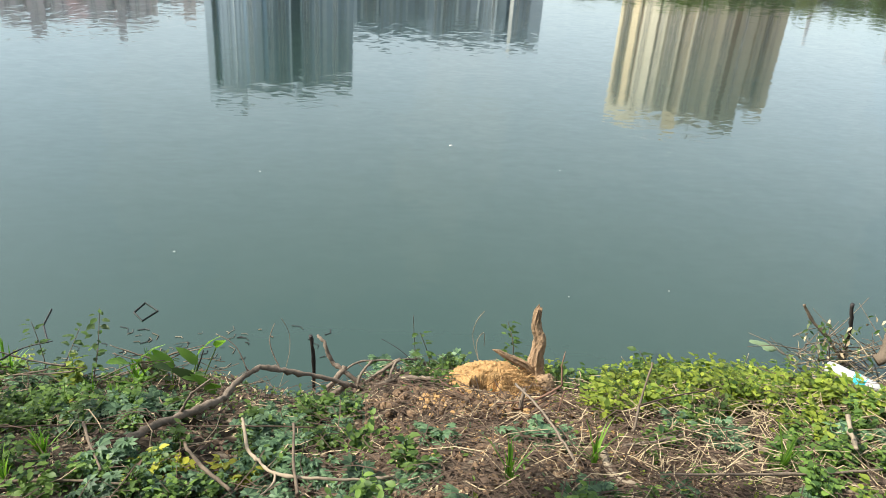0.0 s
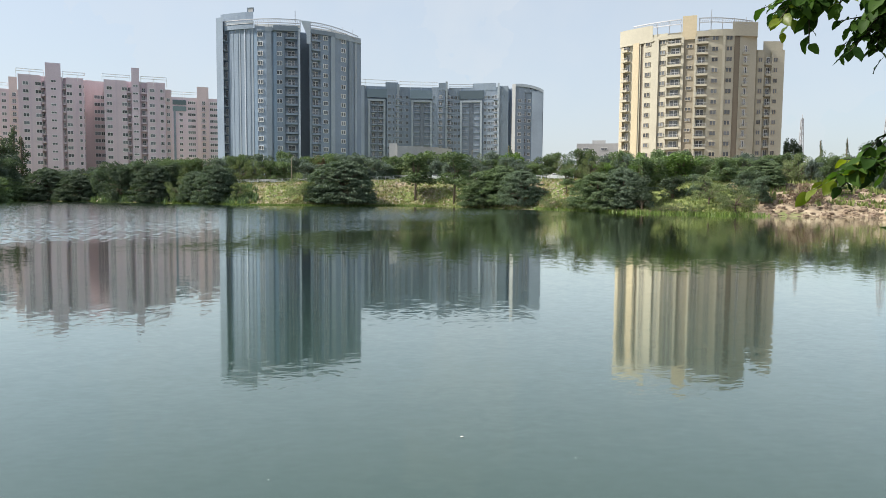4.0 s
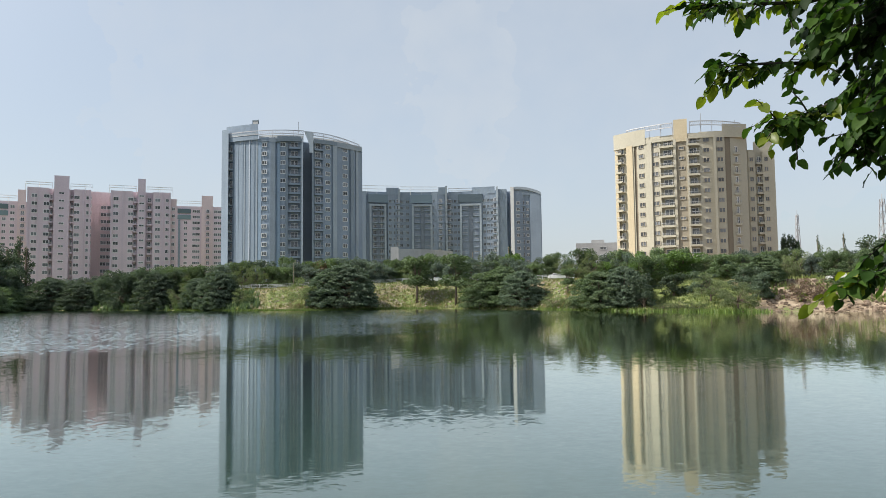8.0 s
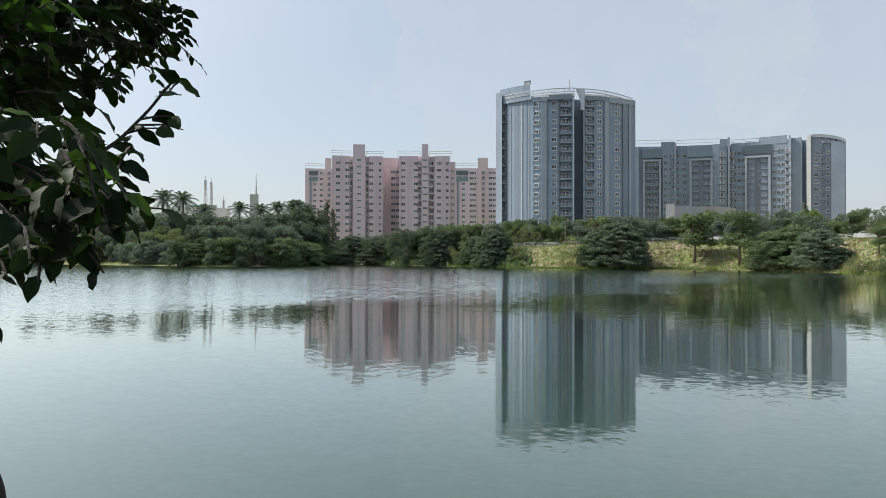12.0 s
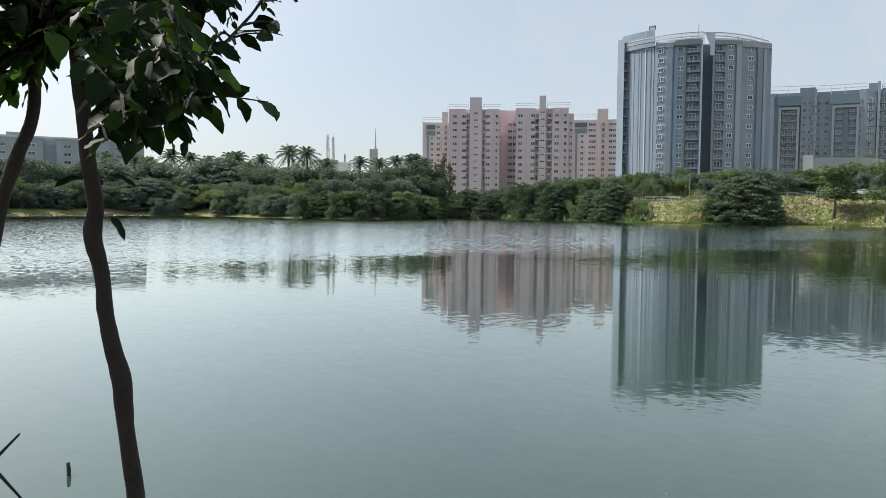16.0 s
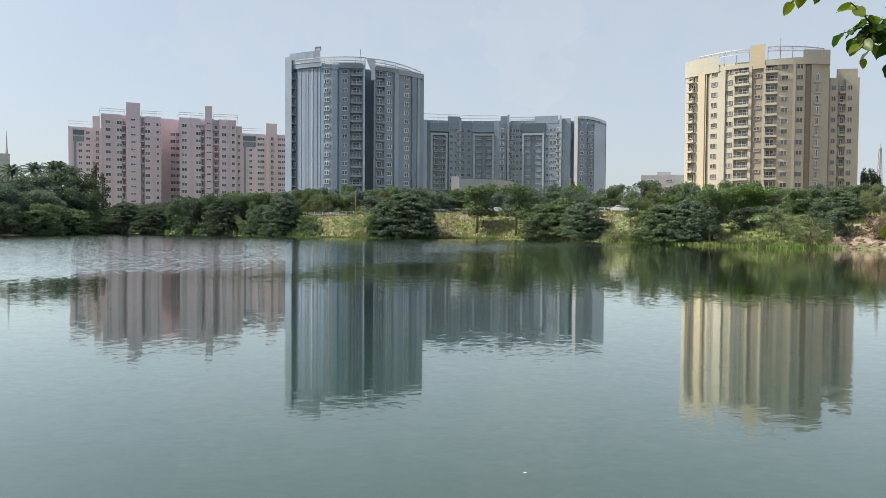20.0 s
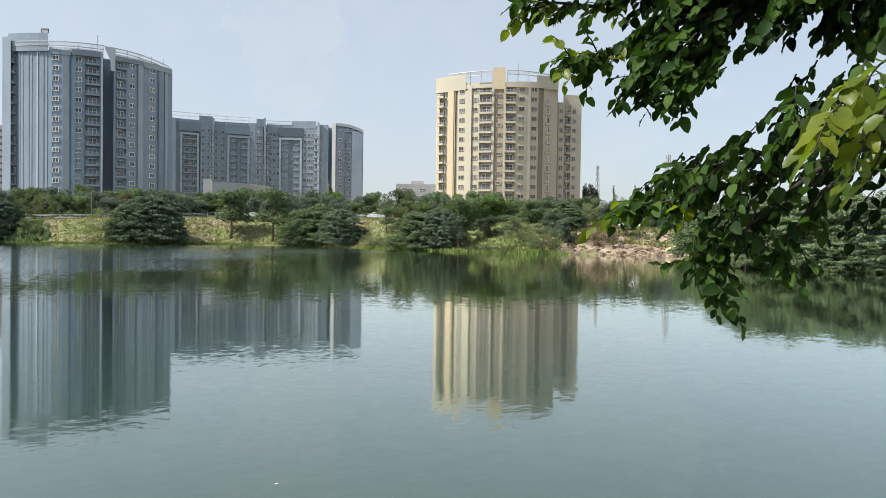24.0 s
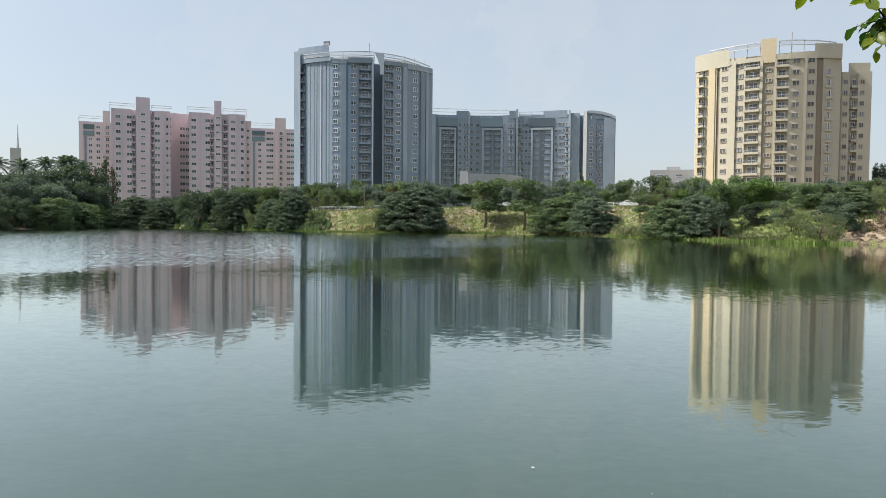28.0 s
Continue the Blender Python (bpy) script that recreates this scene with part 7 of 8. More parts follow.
def crumbs(n, x0, x1, y0, y1, r0, r1, mat, label, seed):
    rnd, g = random.Random(seed), Geo()
    for _ in range(n):
        x, y = rnd.uniform(x0, x1), rnd.uniform(y0, y1)
        if y > near_line(x) - 0.05:
            continue
        r = r0 + (r1 - r0) * rnd.random() ** 2.5
        lift = 0.10 * max(0.0, 1 - ((x - 0.55) / 0.46) ** 2 - ((y - 2.66) / 0.20) ** 2) ** 0.5
        g.blob((x, y, near_z(x, y, lift + r * 0.3)), (r * rnd.uniform(0.7, 1.5), r * rnd.uniform(0.7, 1.5), r * rnd.uniform(0.5, 1.0)), 3, 5, 0.8, rnd.randint(0, 99))
    return solid("soil_crumbs", g, mat, label, "soil crumbs", kind="stuff")


crumbs(1900, 0.0, 1.5, 1.55, 2.85, 0.004, 0.022, SOIL, "loose brown soil crumbs before the stump", 51)
crumbs(420, 0.35, 1.25, 2.1, 2.85, 0.004, 0.016, ROT, "orange crumbs of rotten wood below the stump", 52)
crumbs(700, -2.3, 3.2, 1.55, 2.4, 0.004, 0.016, SOIL, "loose soil crumbs between the herbs", 53)
LOG_WOOD = surface("crumbling_tan_log_wood", (0.34, 0.235, 0.14), rough=0.95, var=0.55, scale=12, fine=90, bump=1.0, depth=0.02)
log = thing("rotten_log", (0.55, 2.75, 0.36), "crumbling tan log half sunk in the soil mound", "log")
part("log_body", split_wood([Vector(p) - Vector((0.55, 2.75, 0.36)) for p in ((0.12, 2.86, 0.33), (0.32, 2.78, 0.42), (0.52, 2.70, 0.475), (0.72, 2.63, 0.49), (0.92, 2.57, 0.47))], 0.050, 0.066, 12, 26, 9, 0.06), LOG_WOOD, log)
for pts in (((0.60, 2.70, 0.46), (0.66, 2.62, 0.56), (0.74, 2.58, 0.60)), ((0.42, 2.74, 0.42), (0.36, 2.66, 0.52), (0.24, 2.62, 0.58)), ((0.82, 2.62, 0.46), (0.92, 2.56, 0.55), (1.04, 2.54, 0.56))):
    part("root", knotty([Vector(p) - Vector((0.55, 2.75, 0.36)) for p in pts], 0.008, 0.003, 77), DARK_WOOD, log, smooth=True)
rd = random.Random(91)
for i in range(16):
    x, y, a, L = rd.uniform(-1.9, -0.75), rd.uniform(3.05, 3.45), rd.uniform(-0.5, 0.6) + (math.pi if rd.random() < 0.5 else 0), rd.uniform(0.15, 0.42)
    z = near_z(x, y, rd.uniform(0.05, 0.20))
    d = Vector((math.cos(a), 0.4 * math.sin(a), rd.uniform(-0.15, 0.45))) * L
    loose_stick([(x, y, z), tuple(Vector((x, y, z)) + d * 0.5 + Vector((0, 0, rd.uniform(-0.03, 0.04)))), tuple(Vector((x, y, z)) + d)], rd.uniform(0.004, 0.010), 0.003, rd.choice((BLACK_WOOD, DARK_WOOD, DARK_WOOD, DRIFT)), "thin dark dead stick at the water's edge", 900 + i)


# herbs
def herb(kind, seed):
    rnd = random.Random(seed)
    label, mat, cat = {"bright": ("bright yellow-green leafy herb in sunlight", HERB_BRIGHT, "herb"), "mid": ("mid-green leafy herb on the bank", HERB_MID, "herb"),
                       "lobed": ("blue-green herb with deeply lobed leaves", HERB_BLUE, "herb"), "yellow": ("small herb with yellowing leaves", HERB_YELLOW, "herb"),
                       "grass": ("tuft of fresh green grass blades", GRASS, "grass tuft")}[kind]
    root = thing("grass_tuft" if kind == "grass" else "herb", (0, 0, -50), label, cat, "herbs on the near bank")
    stems, leaves = Geo(), Geo()

    def leaf(m, length, lobed=False):
        if not lobed:
            s = leaf_shape(length, length * rnd.uniform(0.46, 0.62), 0.2, rnd.uniform(0.1, 0.5), rnd.random(), 4)
            leaves.add([m @ Vector(v) for v in s.v[6:]], [tuple(i - 6 for i in f) for f in s.f if min(f) >= 6])
            return
        vs, fs = [Vector((0, 0, 0)), Vector((length * 0.55, 0, -0.02 * length))], []
        for k in range(-3, 4):
            a = k * 0.62
            r = length * (1.0 - 0.09 * abs(k))
            c = Vector((length * 0.30, 0, 0))
            tip = c + Vector((math.cos(a), math.sin(a), -0.25)) * r * 0.78
            l_, r_ = c + Vector((math.cos(a - 0.33), math.sin(a - 0.33), 0.03)) * r * 0.5, c + Vector((math.cos(a + 0.33), math.sin(a + 0.33), 0.03)) * r * 0.5
            n0 = len(vs)
            vs += [c, l_, tip, r_]
            fs += [(n0, n0 + 1, n0 + 2, n0 + 3)]
        leaves.add([m @ v for v in vs[2:]], [tuple(i - 2 for i in f) for f in fs])

    if kind == "grass":
        for i in range(16):
            a, L, b = rnd.uniform(0, math.tau), rnd.uniform(0.12, 0.28), rnd.uniform(0.02, 0.14)
            w = Vector((-math.sin(a), math.cos(a), 0)) * 0.0045
            q = [Vector((math.cos(a) * b * t * t, math.sin(a) * b * t * t, L * t * (1 - 0.15 * t))) for t in (0, 0.4, 0.75, 1)]
            leaves.add([q[0] - w, q[0] + w, q[1] - w, q[1] + w, q[2] - w * 0.7, q[2] + w * 0.7, q[3]], [(0, 1, 3, 2), (2, 3, 5, 4), (4, 5, 6)])
    else:
        tall = {"bright": 0.16, "mid": 0.11, "lobed": 0.07, "yellow": 0.07}[kind]
        size = {"bright": 0.041, "mid": 0.033, "lobed": 0.050, "yellow": 0.042}[kind]
        for s in range(11 if kind != "lobed" else 14):
            a, lean = rnd.uniform(0, math.tau), rnd.uniform(0.02, 0.11)
            h = tall * rnd.uniform(0.5, 1.15)
            top = Vector((math.cos(a) * lean, math.sin(a) * lean, h))
            stems.tube([(0, 0, -0.02), top * 0.5 + Vector((0, 0, 0.02)), top], [0.003, 0.0025, 0.0015], 4)
            for k in range(10 if kind != "lobed" else 3):
                t = 0.25 + 0.75 * k / 9 if kind != "lobed" else 0.6 + 0.2 * k
                b = rnd.uniform(0, math.tau)
                leaf(leaf_pose(top * t, (math.cos(b), math.sin(b), 0.35), rnd.uniform(-0.1, 0.35), rnd.uniform(-0.4, 0.4)), size * rnd.uniform(0.7, 1.25), kind == "lobed")
        tagged(part("stem", stems, HERB_MID, root), kind="stuff")
    tagged(part("foliage" if kind != "grass" else "grass", leaves, mat, root, smooth=kind != "grass"), kind="stuff")
    LEAF_GEO[root.name] = (leaves, kind)
    return root


LEAF_GEO, UNDERGROWTH = {}, {}


HERBS = {k: [herb(k, 300 + 7 * i + j) for j in range(3)] for i, k in enumerate(("bright", "mid", "lobed", "yellow", "grass"))}
shown, placed = set(), [0]


def set_herb(kind, x, y, scale, rnd):
    src_ = rnd.choice(HERBS[kind])
    m = Matrix.Translation((x, y, near_z(x, y) - 0.01)) @ Matrix.Rotation(rnd.uniform(0, math.tau), 4, "Z") @ Matrix.Rotation(rnd.uniform(-0.2, 0.2), 4, "X")
    if placed[0] >= 285:
        g, k = LEAF_GEO[src_.name]
        mm = m @ Matrix.Scale(scale, 4)
        UNDERGROWTH.setdefault(k, Geo()).add([mm @ Vector(v) for v in g.v], g.f)
        return
    placed[0] += 1
    if src_ in shown:
        ob = copy_thing(src_, m @ Matrix.Scale(scale / src_.scale.x, 4))
    else:
        shown.add(src_)
        src_.matrix_basis = m @ Matrix.Scale(scale, 4)


rnd = random.Random(77)
for x, y in ((-0.70, 2.12), (-0.62, 2.16), (-0.40, 2.10), (-1.25, 2.75), (-1.35, 2.85)):
    set_herb("yellow", x, y, 1.0, rnd)
for x, y in ((0.55, 2.95), (0.62, 3.25), (1.18, 3.05), (1.22, 3.2), (0.45, 3.15), (0.98, 3.28)):
    set_herb("mid", x, y, 1.0, rnd)
for x, y in ((0.98, 2.02), (0.60, 1.86), (1.75, 2.0)):
    set_herb("grass", x, y, 1.0, rnd)


def off_branch(x, y):
    """How far a spot lies from the fallen branch and what hides it."""
    line = [(-0.98, 2.26), (-0.57, 2.60), (-0.54, 2.78), (-0.39, 2.98), (0.13, 3.15)]
    best = 9.0
    for (x0, y0), (x1, y1) in zip(line, line[1:]):
        t = max(0, min(1, ((x - x0) * (x1 - x0) + (y - y0) * (y1 - y0)) / ((x1 - x0) ** 2 + (y1 - y0) ** 2)))
        best = min(best, math.hypot(x - x0 - t * (x1 - x0), y + 0.04 - y0 - t * (y1 - y0)))
    return best


for i in range(1150):
    x, y = rnd.uniform(-2.4, 3.3), rnd.uniform(1.55, 3.5)
    edge = near_line(x)
    if y > edge - 0.04 or (0.05 < x < 1.18 and 2.35 < y < 3.35) or off_branch(x, y) < 0.11:
        continue
    if -1.0 < x < 0.2 and y > 2.85 or x > 2.55 and y > 2.98 or math.hypot(x - 2.85, y - 2.85) < 0.16 or math.hypot(x - 2.98, y - 3.12) < 0.24:
        continue
    if y < 2.45 and rnd.random() < (0.12 if x > 1.2 else 0.30) or noise.noise((x * 3.1, y * 3.1, 9)) < -0.22:
        continue
    patchy = noise.noise((x * 2.3, y * 2.3, 5))
    if 0.1 < x < 1.3 and y < 2.6 and (rnd.random() < 0.5 or patchy < -0.05):
        continue
    if 1.1 < x < 1.9 and y < 2.2 and rnd.random() < 0.3 or 1.05 < x < 2.3 and 2.1 < y < 2.58 and rnd.random() < 0.28:
        continue
    if x > 1.05:
        kind = rnd.choice(("bright", "bright", "bright", "mid", "bright")) if y > 2.62 - 0.25 * (x > 2) else rnd.choice(("mid", "mid", "bright", "lobed", "lobed", "mid"))
    elif x < -1.0:
        kind = rnd.choice(("mid", "lobed", "mid", "mid", "grass", "lobed", "bright" if x < -1.3 and rnd.random() < 0.4 else "mid"))
    else:
        kind = rnd.choice(("lobed", "lobed", "lobed", "mid", "lobed", "yellow" if rnd.random() < 0.06 else "mid"))
    set_herb(kind, x, y, rnd.uniform(0.6, 1.15), rnd)
# thinner growth on the rest of the bank
for i in range(420):
    x, y = rnd.uniform(-6.5, 7.0), rnd.uniform(-2.5, 3.3)
    if -2.4 < x < 3.3 and y > 1.5 or y > near_line(x) - 0.1 or math.hypot(x, y) < 0.6 or noise.noise((x * 0.9, y * 0.9, 3)) < -0.1:
        continue
    set_herb(rnd.choice(("mid", "lobed", "mid", "bright", "grass")), x, y, rnd.uniform(0.6, 1.1), rnd)
for k, g in UNDERGROWTH.items():
    solid("undergrowth", g, {"bright": HERB_BRIGHT, "mid": HERB_MID, "lobed": HERB_BLUE, "yellow": HERB_YELLOW, "grass": GRASS}[k],
          {"bright": "dense yellow-green leafy undergrowth", "mid": "dense mid-green leafy undergrowth", "lobed": "undergrowth of blue-green lobed leaves", "yellow": "undergrowth with yellowing leaves", "grass": "fresh grass between the herbs"}[k], "undergrowth", kind="stuff", smooth=True)


# low carpet of small leaves, straw and crumbs between the herbs
def carpet(name, n, size, mat, label, seed, keep):
    rnd = random.Random(seed)
    g = Geo()
    while n:
        x, y = rnd.uniform(-2.6, 3.4), rnd.uniform(1.35, 3.55)
        if y > near_line(x) - 0.02 or not keep(x, y, rnd):
            continue
        n -= 1
        s = size * rnd.uniform(0.6, 1.4)
        m = Matrix.Translation((x, y, near_z(x, y, rnd.uniform(0.0, 0.045)))) @ Euler((rnd.uniform(-0.7, 0.7), rnd.uniform(-0.7, 0.7), rnd.uniform(0, math.tau))).to_matrix().to_4x4()
        g.add([m @ Vector(v) for v in ((-s * 0.5, 0, 0), (0, -s * 0.26, s * 0.08), (s * 0.5, 0, 0), (0, s * 0.26, s * 0.08))], [(0, 1, 2, 3)])
    return solid(name, g, mat, label, "ground cover", kind="stuff")


def green_zone(x, y, rnd):
    return not (abs(x - 0.7) < 0.55 and rnd.random() < 0.8)


carpet("leaf_carpet", 3600, 0.026, HERB_MID, "low carpet of small green leaves", 1, green_zone)
carpet("leaf_carpet", 3000, 0.026, HERB_BLUE, "low carpet of blue-green leaves", 2, lambda x, y, r: x < 0.9 and green_zone(x, y, r))
carpet("leaf_carpet", 1600, 0.030, HERB_BRIGHT, "low carpet of yellow-green leaves", 3, lambda x, y, r: x > 0.95 or r.random() < 0.12)
carpet("leaf_litter", 1700, 0.020, STRAW, "dry tan leaf litter on the soil", 4, lambda x, y, r: True)
carpet("leaf_litter", 3200, 0.040, STRAW_DARK, "dark brown leaf litter on the soil", 5, lambda x, y, r: True)


def straw(n, mat, label, seed, x0, x1, y0, y1, size):
    rnd = random.Random(seed)
    g = Geo()
    for _ in range(n):
        x, y = rnd.uniform(x0, x1), rnd.uniform(y0, y1)
        if y > near_line(x) - 0.03:
            continue
        a, L = rnd.gauss(0.0, 0.75), size * rnd.uniform(0.4, 1.3)
        z = near_z(x, y, rnd.uniform(0.01, 0.07) + 0.05 * max(0, 1 - ((x - 0.55) / 0.45) ** 2 - ((y - 2.62) / 0.2) ** 2))
        d = Vector((math.cos(a), math.sin(a), rnd.uniform(-0.25, 0.25))) * L * 0.5
        c, bend = Vector((x, y, z)), Vector((rnd.uniform(-0.02, 0.02), rnd.uniform(-0.02, 0.02), rnd.uniform(0, 0.03)))
        swing = Vector((-d.y, d.x, abs(d.x) * 0.5)) * rnd.uniform(-0.45, 0.45)
        g.tube([c - d, c - d * 0.45 + swing * 0.8, c + bend + swing, c + d * 0.5 + swing * 0.5, c + d], rnd.uniform(0.0010, 0.0026), 3)
    return solid("dry_stalks", g, mat, label, "dry stalks", kind="stuff")


straw(60, STRAW, "tangle of dry tan stalks on the bank", 11, 0.2, 1.5, 1.6, 2.75, 0.30)
straw(520, STRAW_DARK, "tangle of thin dark twigs on the bank", 12, 0.1, 1.6, 1.6, 2.8, 0.34)
straw(420, STRAW, "scattered dry tan stalks on the bank", 13, -2.4, 3.2, 1.5, 3.3, 0.22)
straw(900, STRAW_DARK, "scattered dark twigs on the bank", 14, -2.4, 3.2, 1.5, 3.3, 0.30)
straw(400, STRAW, "dry tan stalks between the bright herbs", 16, 1.2, 2.9, 1.9, 2.9, 0.30)
straw(150, STRAW_DARK, "dark dry stems tangled under the bright herbs", 17, 1.1, 2.6, 2.0, 2.75, 0.32)
straw(90, STRAW, "dry reed stalks by the dead branch", 15, 2.95, 3.5, 3.2, 3.6, 0.30)


# broad-leaved plant by the water
broad = thing("broad_leaved_plant", (-0.85, 3.12, 0.22), "plant with broad bright green leaves at the waterline", "plant")
rb = random.Random(31)
for i in range(22):
    a = rb.uniform(0, math.tau)
    p = Vector((rb.uniform(-0.25, 0.22), rb.uniform(-0.08, 0.10), rb.uniform(0.08, 0.26)))
    part("stem", Geo().tube([(p.x * 0.3, p.y * 0.3, -0.08), p], [0.004, 0.003], 5), HERB_MID, broad)
    lf = part("leaf", leaf_shape(0.15 * rb.uniform(0.7, 1.2), 0.056, 0.2, 0.35, i * 0.3), HERB_FRESH if i % 4 else HERB_MID, broad, smooth=True)
    lf.matrix_basis = leaf_pose(p, (math.cos(a), 0.5 * math.sin(a) - 0.2, 1.0), rb.uniform(-0.3, 0.3), rb.uniform(-0.7, 0.7))


def sapling(base, top, seed, label):
    rs = random.Random(seed)
    root = thing("sapling", base, label, "sapling", "saplings at the waterline")
    d = Vector(top) - Vector(base)
    part("stem", Geo().tube(smooth_line([(0, 0, -0.05), d * 0.5 + Vector((0.02, 0, 0)), d], 3), [0.004 - 0.0004 * i for i in range(7)], 5), DRIFT, root)
    sh = leaf_shape(0.052, 0.028, 0.2, 0.2, 0, 4)
    for k in range(24):
        t = 0.25 + 0.75 * k / 23
        b = rs.uniform(0, math.tau)
        lf = part("leaf", sh, HERB_MID, root)
        lf.matrix_basis = leaf_pose(d * t + Vector((math.cos(b), math.sin(b), 0)) * 0.02, (math.cos(b), math.sin(b), 0.2), 0.2, rs.uniform(-0.5, 0.5)) @ Matrix.Scale(rs.uniform(0.6, 1.2), 4)


sapling((-1.60, 3.40, 0.06), (-1.66, 3.50, 0.46), 1, "thin sapling with small leaves at the waterline")
sapling((-1.62, 3.40, 0.06), (-1.42, 3.50, 0.42), 2, "thin sapling with small leaves at the waterline")
sapling((-1.40, 3.42, 0.05), (-1.30, 3.50, 0.55), 3, "thin sapling with small leaves at the waterline")
sapling((0.50, 3.25, 0.20), (0.42, 3.30, 0.52), 4, "drooping green weed beside the rotten stump")
sapling((0.95, 3.25, 0.30), (0.90, 3.28, 0.60), 5, "small green weed on the stump arm")
sapling((1.75, 3.15, 0.20), (1.66, 3.2, 0.45), 6, "small upright weed at the waterline")
sapling((3.15, 3.5, 0.05), (3.02, 3.58, 0.42), 7, "wilted brownish weed by the dead branch")

for i, pts in enumerate(([(0.79, 3.35, 0.25), (0.74, 3.40, 0.41), (0.75, 3.40, 0.52), (0.79, 3.40, 0.59)], [(0.80, 3.3, 0.2), (0.76, 3.38, 0.38), (0.80, 3.4, 0.45), (0.81, 3.4, 0.36)],
                         [(0.43, 3.35, 0.12), (0.41, 3.40, 0.35), (0.39, 3.40, 0.56)], [(-0.36, 3.45, 0.05), (-0.31, 3.55, 0.20), (-0.31, 3.60, 0.32), (-0.35, 3.60, 0.42)])):
    solid("dry_stem", Geo().tube(smooth_line(pts, 4), 0.0022, 4), PALE_WOOD if i != 2 else DARK_WOOD, "single thin dry stem rising from the bank", "dry stem", "dry stems at the waterline")


# plastic bottle with a coloured label
bottle = thing("plastic_bottle", (3.04, 3.20, 0.25), "crushed cloudy white plastic bottle with a turquoise label", "bottle")
bottle.rotation_euler = Vector((0.19, -0.25, 0.0)).to_track_quat("Z", "Y").to_euler()


def lathe(profile, n=18, squash=0.8):
    g = Geo()
    for r, z in profile:
        g.v += [(r * math.cos(math.tau * k / n), squash * r * math.sin(math.tau * k / n) + 0.006 * math.sin(z * 60), z) for k in range(n)]
    for i in range(len(profile) - 1):
        g.f += [(i * n + k, i * n + (k + 1) % n, (i + 1) * n + (k + 1) % n, (i + 1) * n + k) for k in range(n)]
    g.f += [tuple(range(n))[::-1], tuple(range((len(profile) - 1) * n, len(profile) * n))]
    return g


part("bottle_body", lathe([(0.030, -0.16), (0.043, -0.155), (0.045, -0.10), (0.043, -0.05), (0.044, 0.0), (0.042, 0.05), (0.045, 0.08), (0.040, 0.11), (0.022, 0.145), (0.014, 0.15), (0.014, 0.17)]), PLASTIC, bottle, smooth=True)
part("label", lathe([(0.0462, 0.0), (0.0462, 0.07)]), TEAL_LABEL, bottle, "turquoise wrapped label", smooth=True)
part("cap", lathe([(0.016, 0.165), (0.016, 0.185), (0.014, 0.188)], 14, 1.0), TEAL_LABEL, bottle, smooth=True)


# floating bits on the water near the bank
def bit(name, pts, r, mat, label, category="floating debris"):
    return solid(name, Geo().tube([(x, y, 0.004) for x, y in pts], r, 5), mat, label, category, "debris on the water")


bit("twig_square", [(-1.41, 4.36), (-1.37, 4.49), (-1.26, 4.38), (-1.33, 4.25), (-1.41, 4.36)], 0.0045, BLACK_WOOD, "dark twig bent to a square floating on the water")
rf = random.Random(41)
for i in range(64):
    x, y, a, L = rf.gauss(-0.95, 0.42), rf.uniform(3.66, 4.15), rf.uniform(0, math.pi), rf.uniform(0.02, 0.10)
    bit("floating_twig", [(x, y), (x + L * 0.5 * math.cos(a) + 0.008, y + L * 0.5 * math.sin(a)), (x + L * math.cos(a + 0.4), y + L * math.sin(a + 0.4))], rf.uniform(0.0012, 0.003), rf.choice((BLACK_WOOD, BLACK_WOOD, DRIFT, DARK_WOOD, PALE_WOOD)), "short twig floating by the bank")
bit("floating_twig", [(-1.95, 4.4), (-1.93, 4.2), (-1.83, 4.0)], 0.004, BLACK_WOOD, "bent black twig floating by the bank")
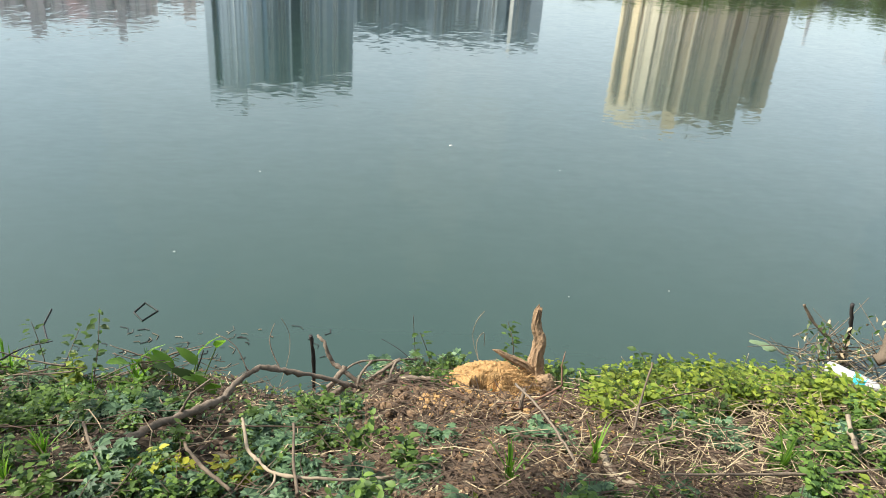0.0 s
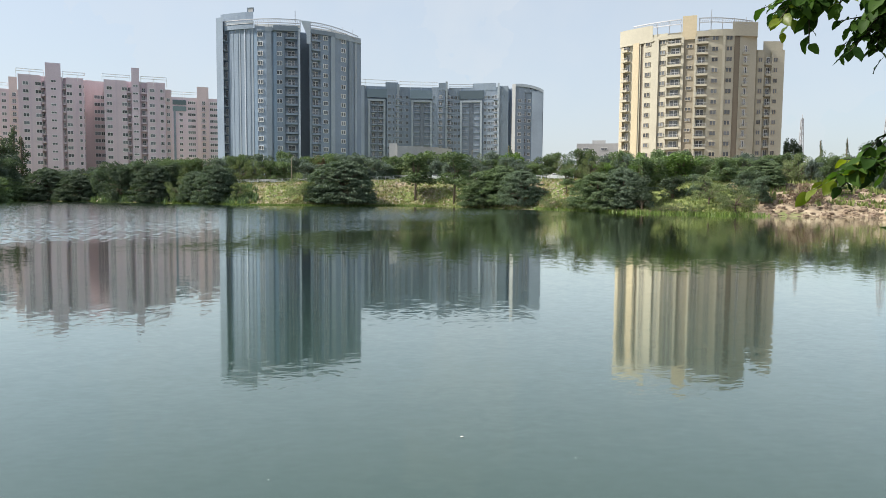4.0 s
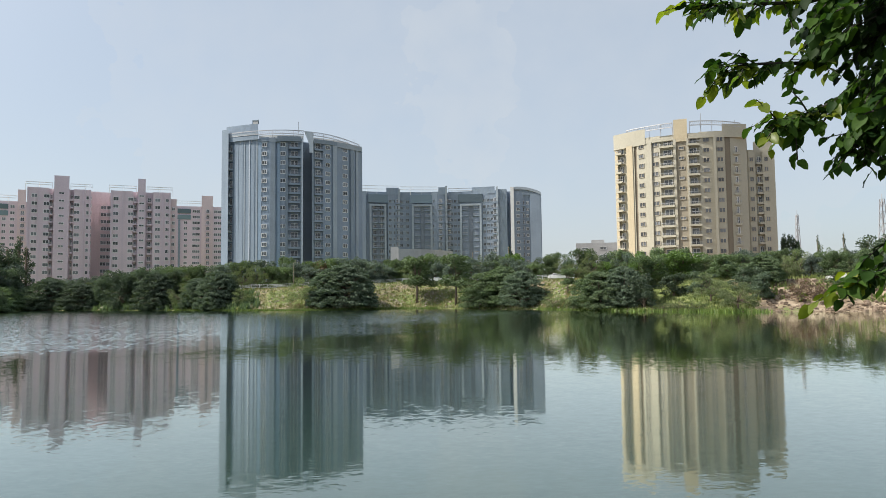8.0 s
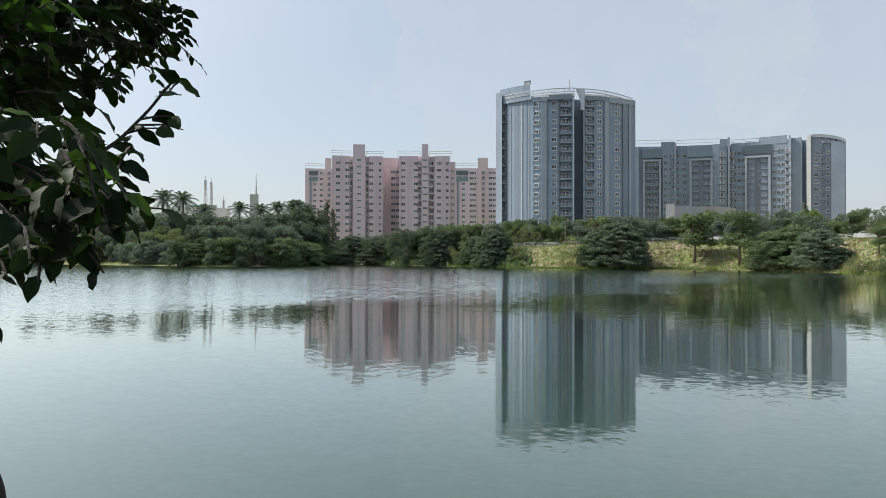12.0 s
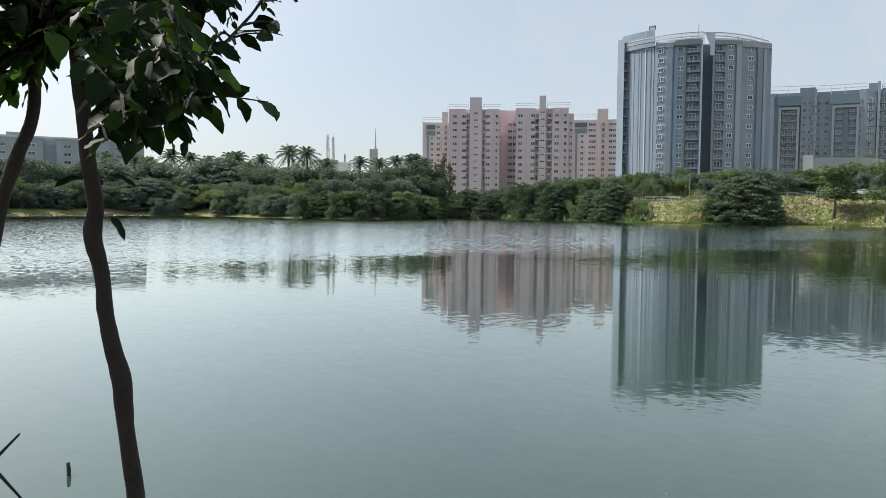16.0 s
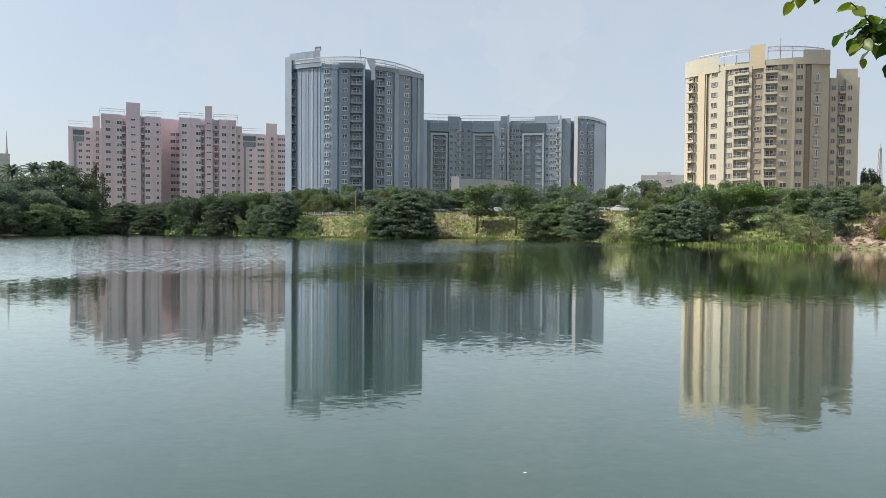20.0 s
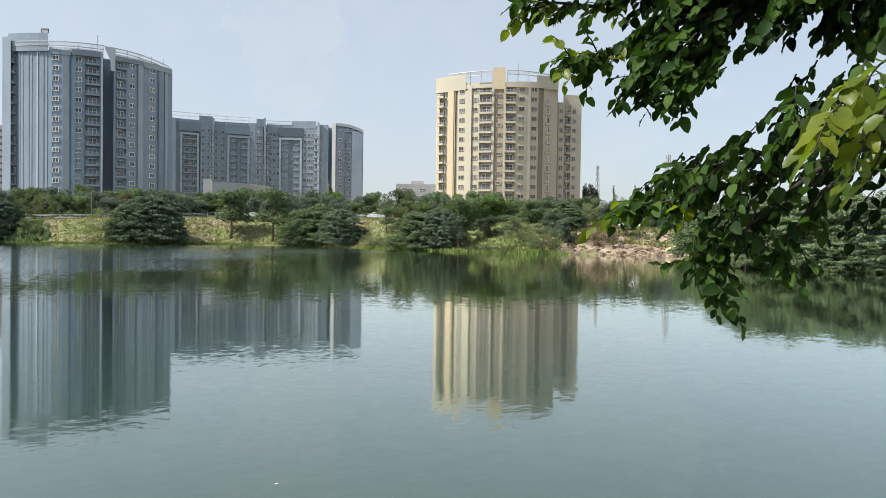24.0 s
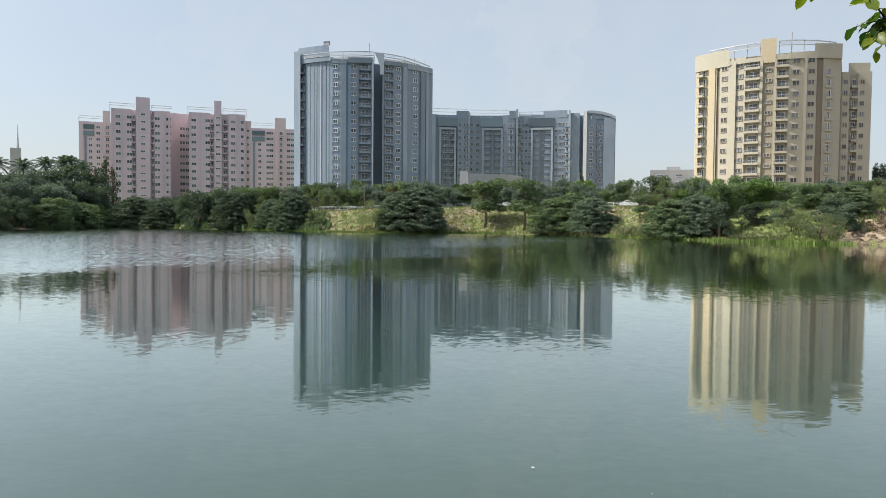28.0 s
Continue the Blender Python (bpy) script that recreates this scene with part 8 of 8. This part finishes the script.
for x, y, s in ((1.24, 8.30, 0.024), (-1.35, 5.3, 0.009), (2.55, 4.7, 0.008), (1.7, 4.6, 0.007), (-0.9, 7.2, 0.008), (2.4, 7.5, 0.008)):
    solid("floating_scrap", Geo().blob((0, 0, 0.002), (s, s * 0.7, s * 0.25), 5, 8, 0.4, int(x * 10)), FOAM, "small pale scrap floating on the lake", "floating debris", "debris on the water", smooth=True, place=(x, y, 0))
bag = Geo().blob((0, 0, 0), (0.14, 0.09, 0.03), 10, 16, 0.5, 2)
solid("sunken_bag", bag, BAG, "pale green plastic bag half under water", "plastic bag", smooth=True, place=(2.92, 3.92, -0.022))

# brush pile over the water by the dead branch
pile = thing("brush_pile", (3.2, 3.62, 0.05), "tangled pile of dry twigs and wilted weeds at the waterline", "brush pile")
rp = random.Random(61)
for i in range(90):
    a, L, up = rp.uniform(0, math.tau), rp.uniform(0.12, 0.42), rp.uniform(0.05, 0.75)
    c = Vector((rp.uniform(-0.26, 0.42), rp.uniform(-0.14, 0.14), rp.uniform(-0.04, 0.16)))
    d = Vector((math.cos(a), math.sin(a) * 0.6, up)) * L
    part("twig", Geo().tube([c, c + d * 0.5 + Vector((0, 0, rp.uniform(-0.03, 0.03))), c + d], [0.0040, 0.0028, 0.0016], 4), rp.choice((DRIFT, DRIFT, STRAW, DARK_WOOD, DARK_WOOD)), pile)
for i in range(110):
    a = rp.uniform(0, math.tau)
    lf = part("leaf", leaf_shape(0.05, 0.02, 0.2, 0.5, i * 0.1, 3), rp.choice((HERB_MID, STRAW, LEAF_GREY)), pile)
    lf.matrix_basis = leaf_pose((rp.uniform(-0.30, 0.42), rp.uniform(-0.14, 0.1), rp.uniform(0.0, 0.34)), (math.cos(a), math.sin(a), 0), 0.5, rp.uniform(-1, 1))
solid("stake_stub", Geo().tube([(0, 0, -0.2), (0.01, 0, 0.05), (0, 0, 0.13)], [0.02, 0.022, 0.016], 7), BLACK_WOOD, "short black stub standing in the lake", "stake", place=(-6.65, 5.05, 0))
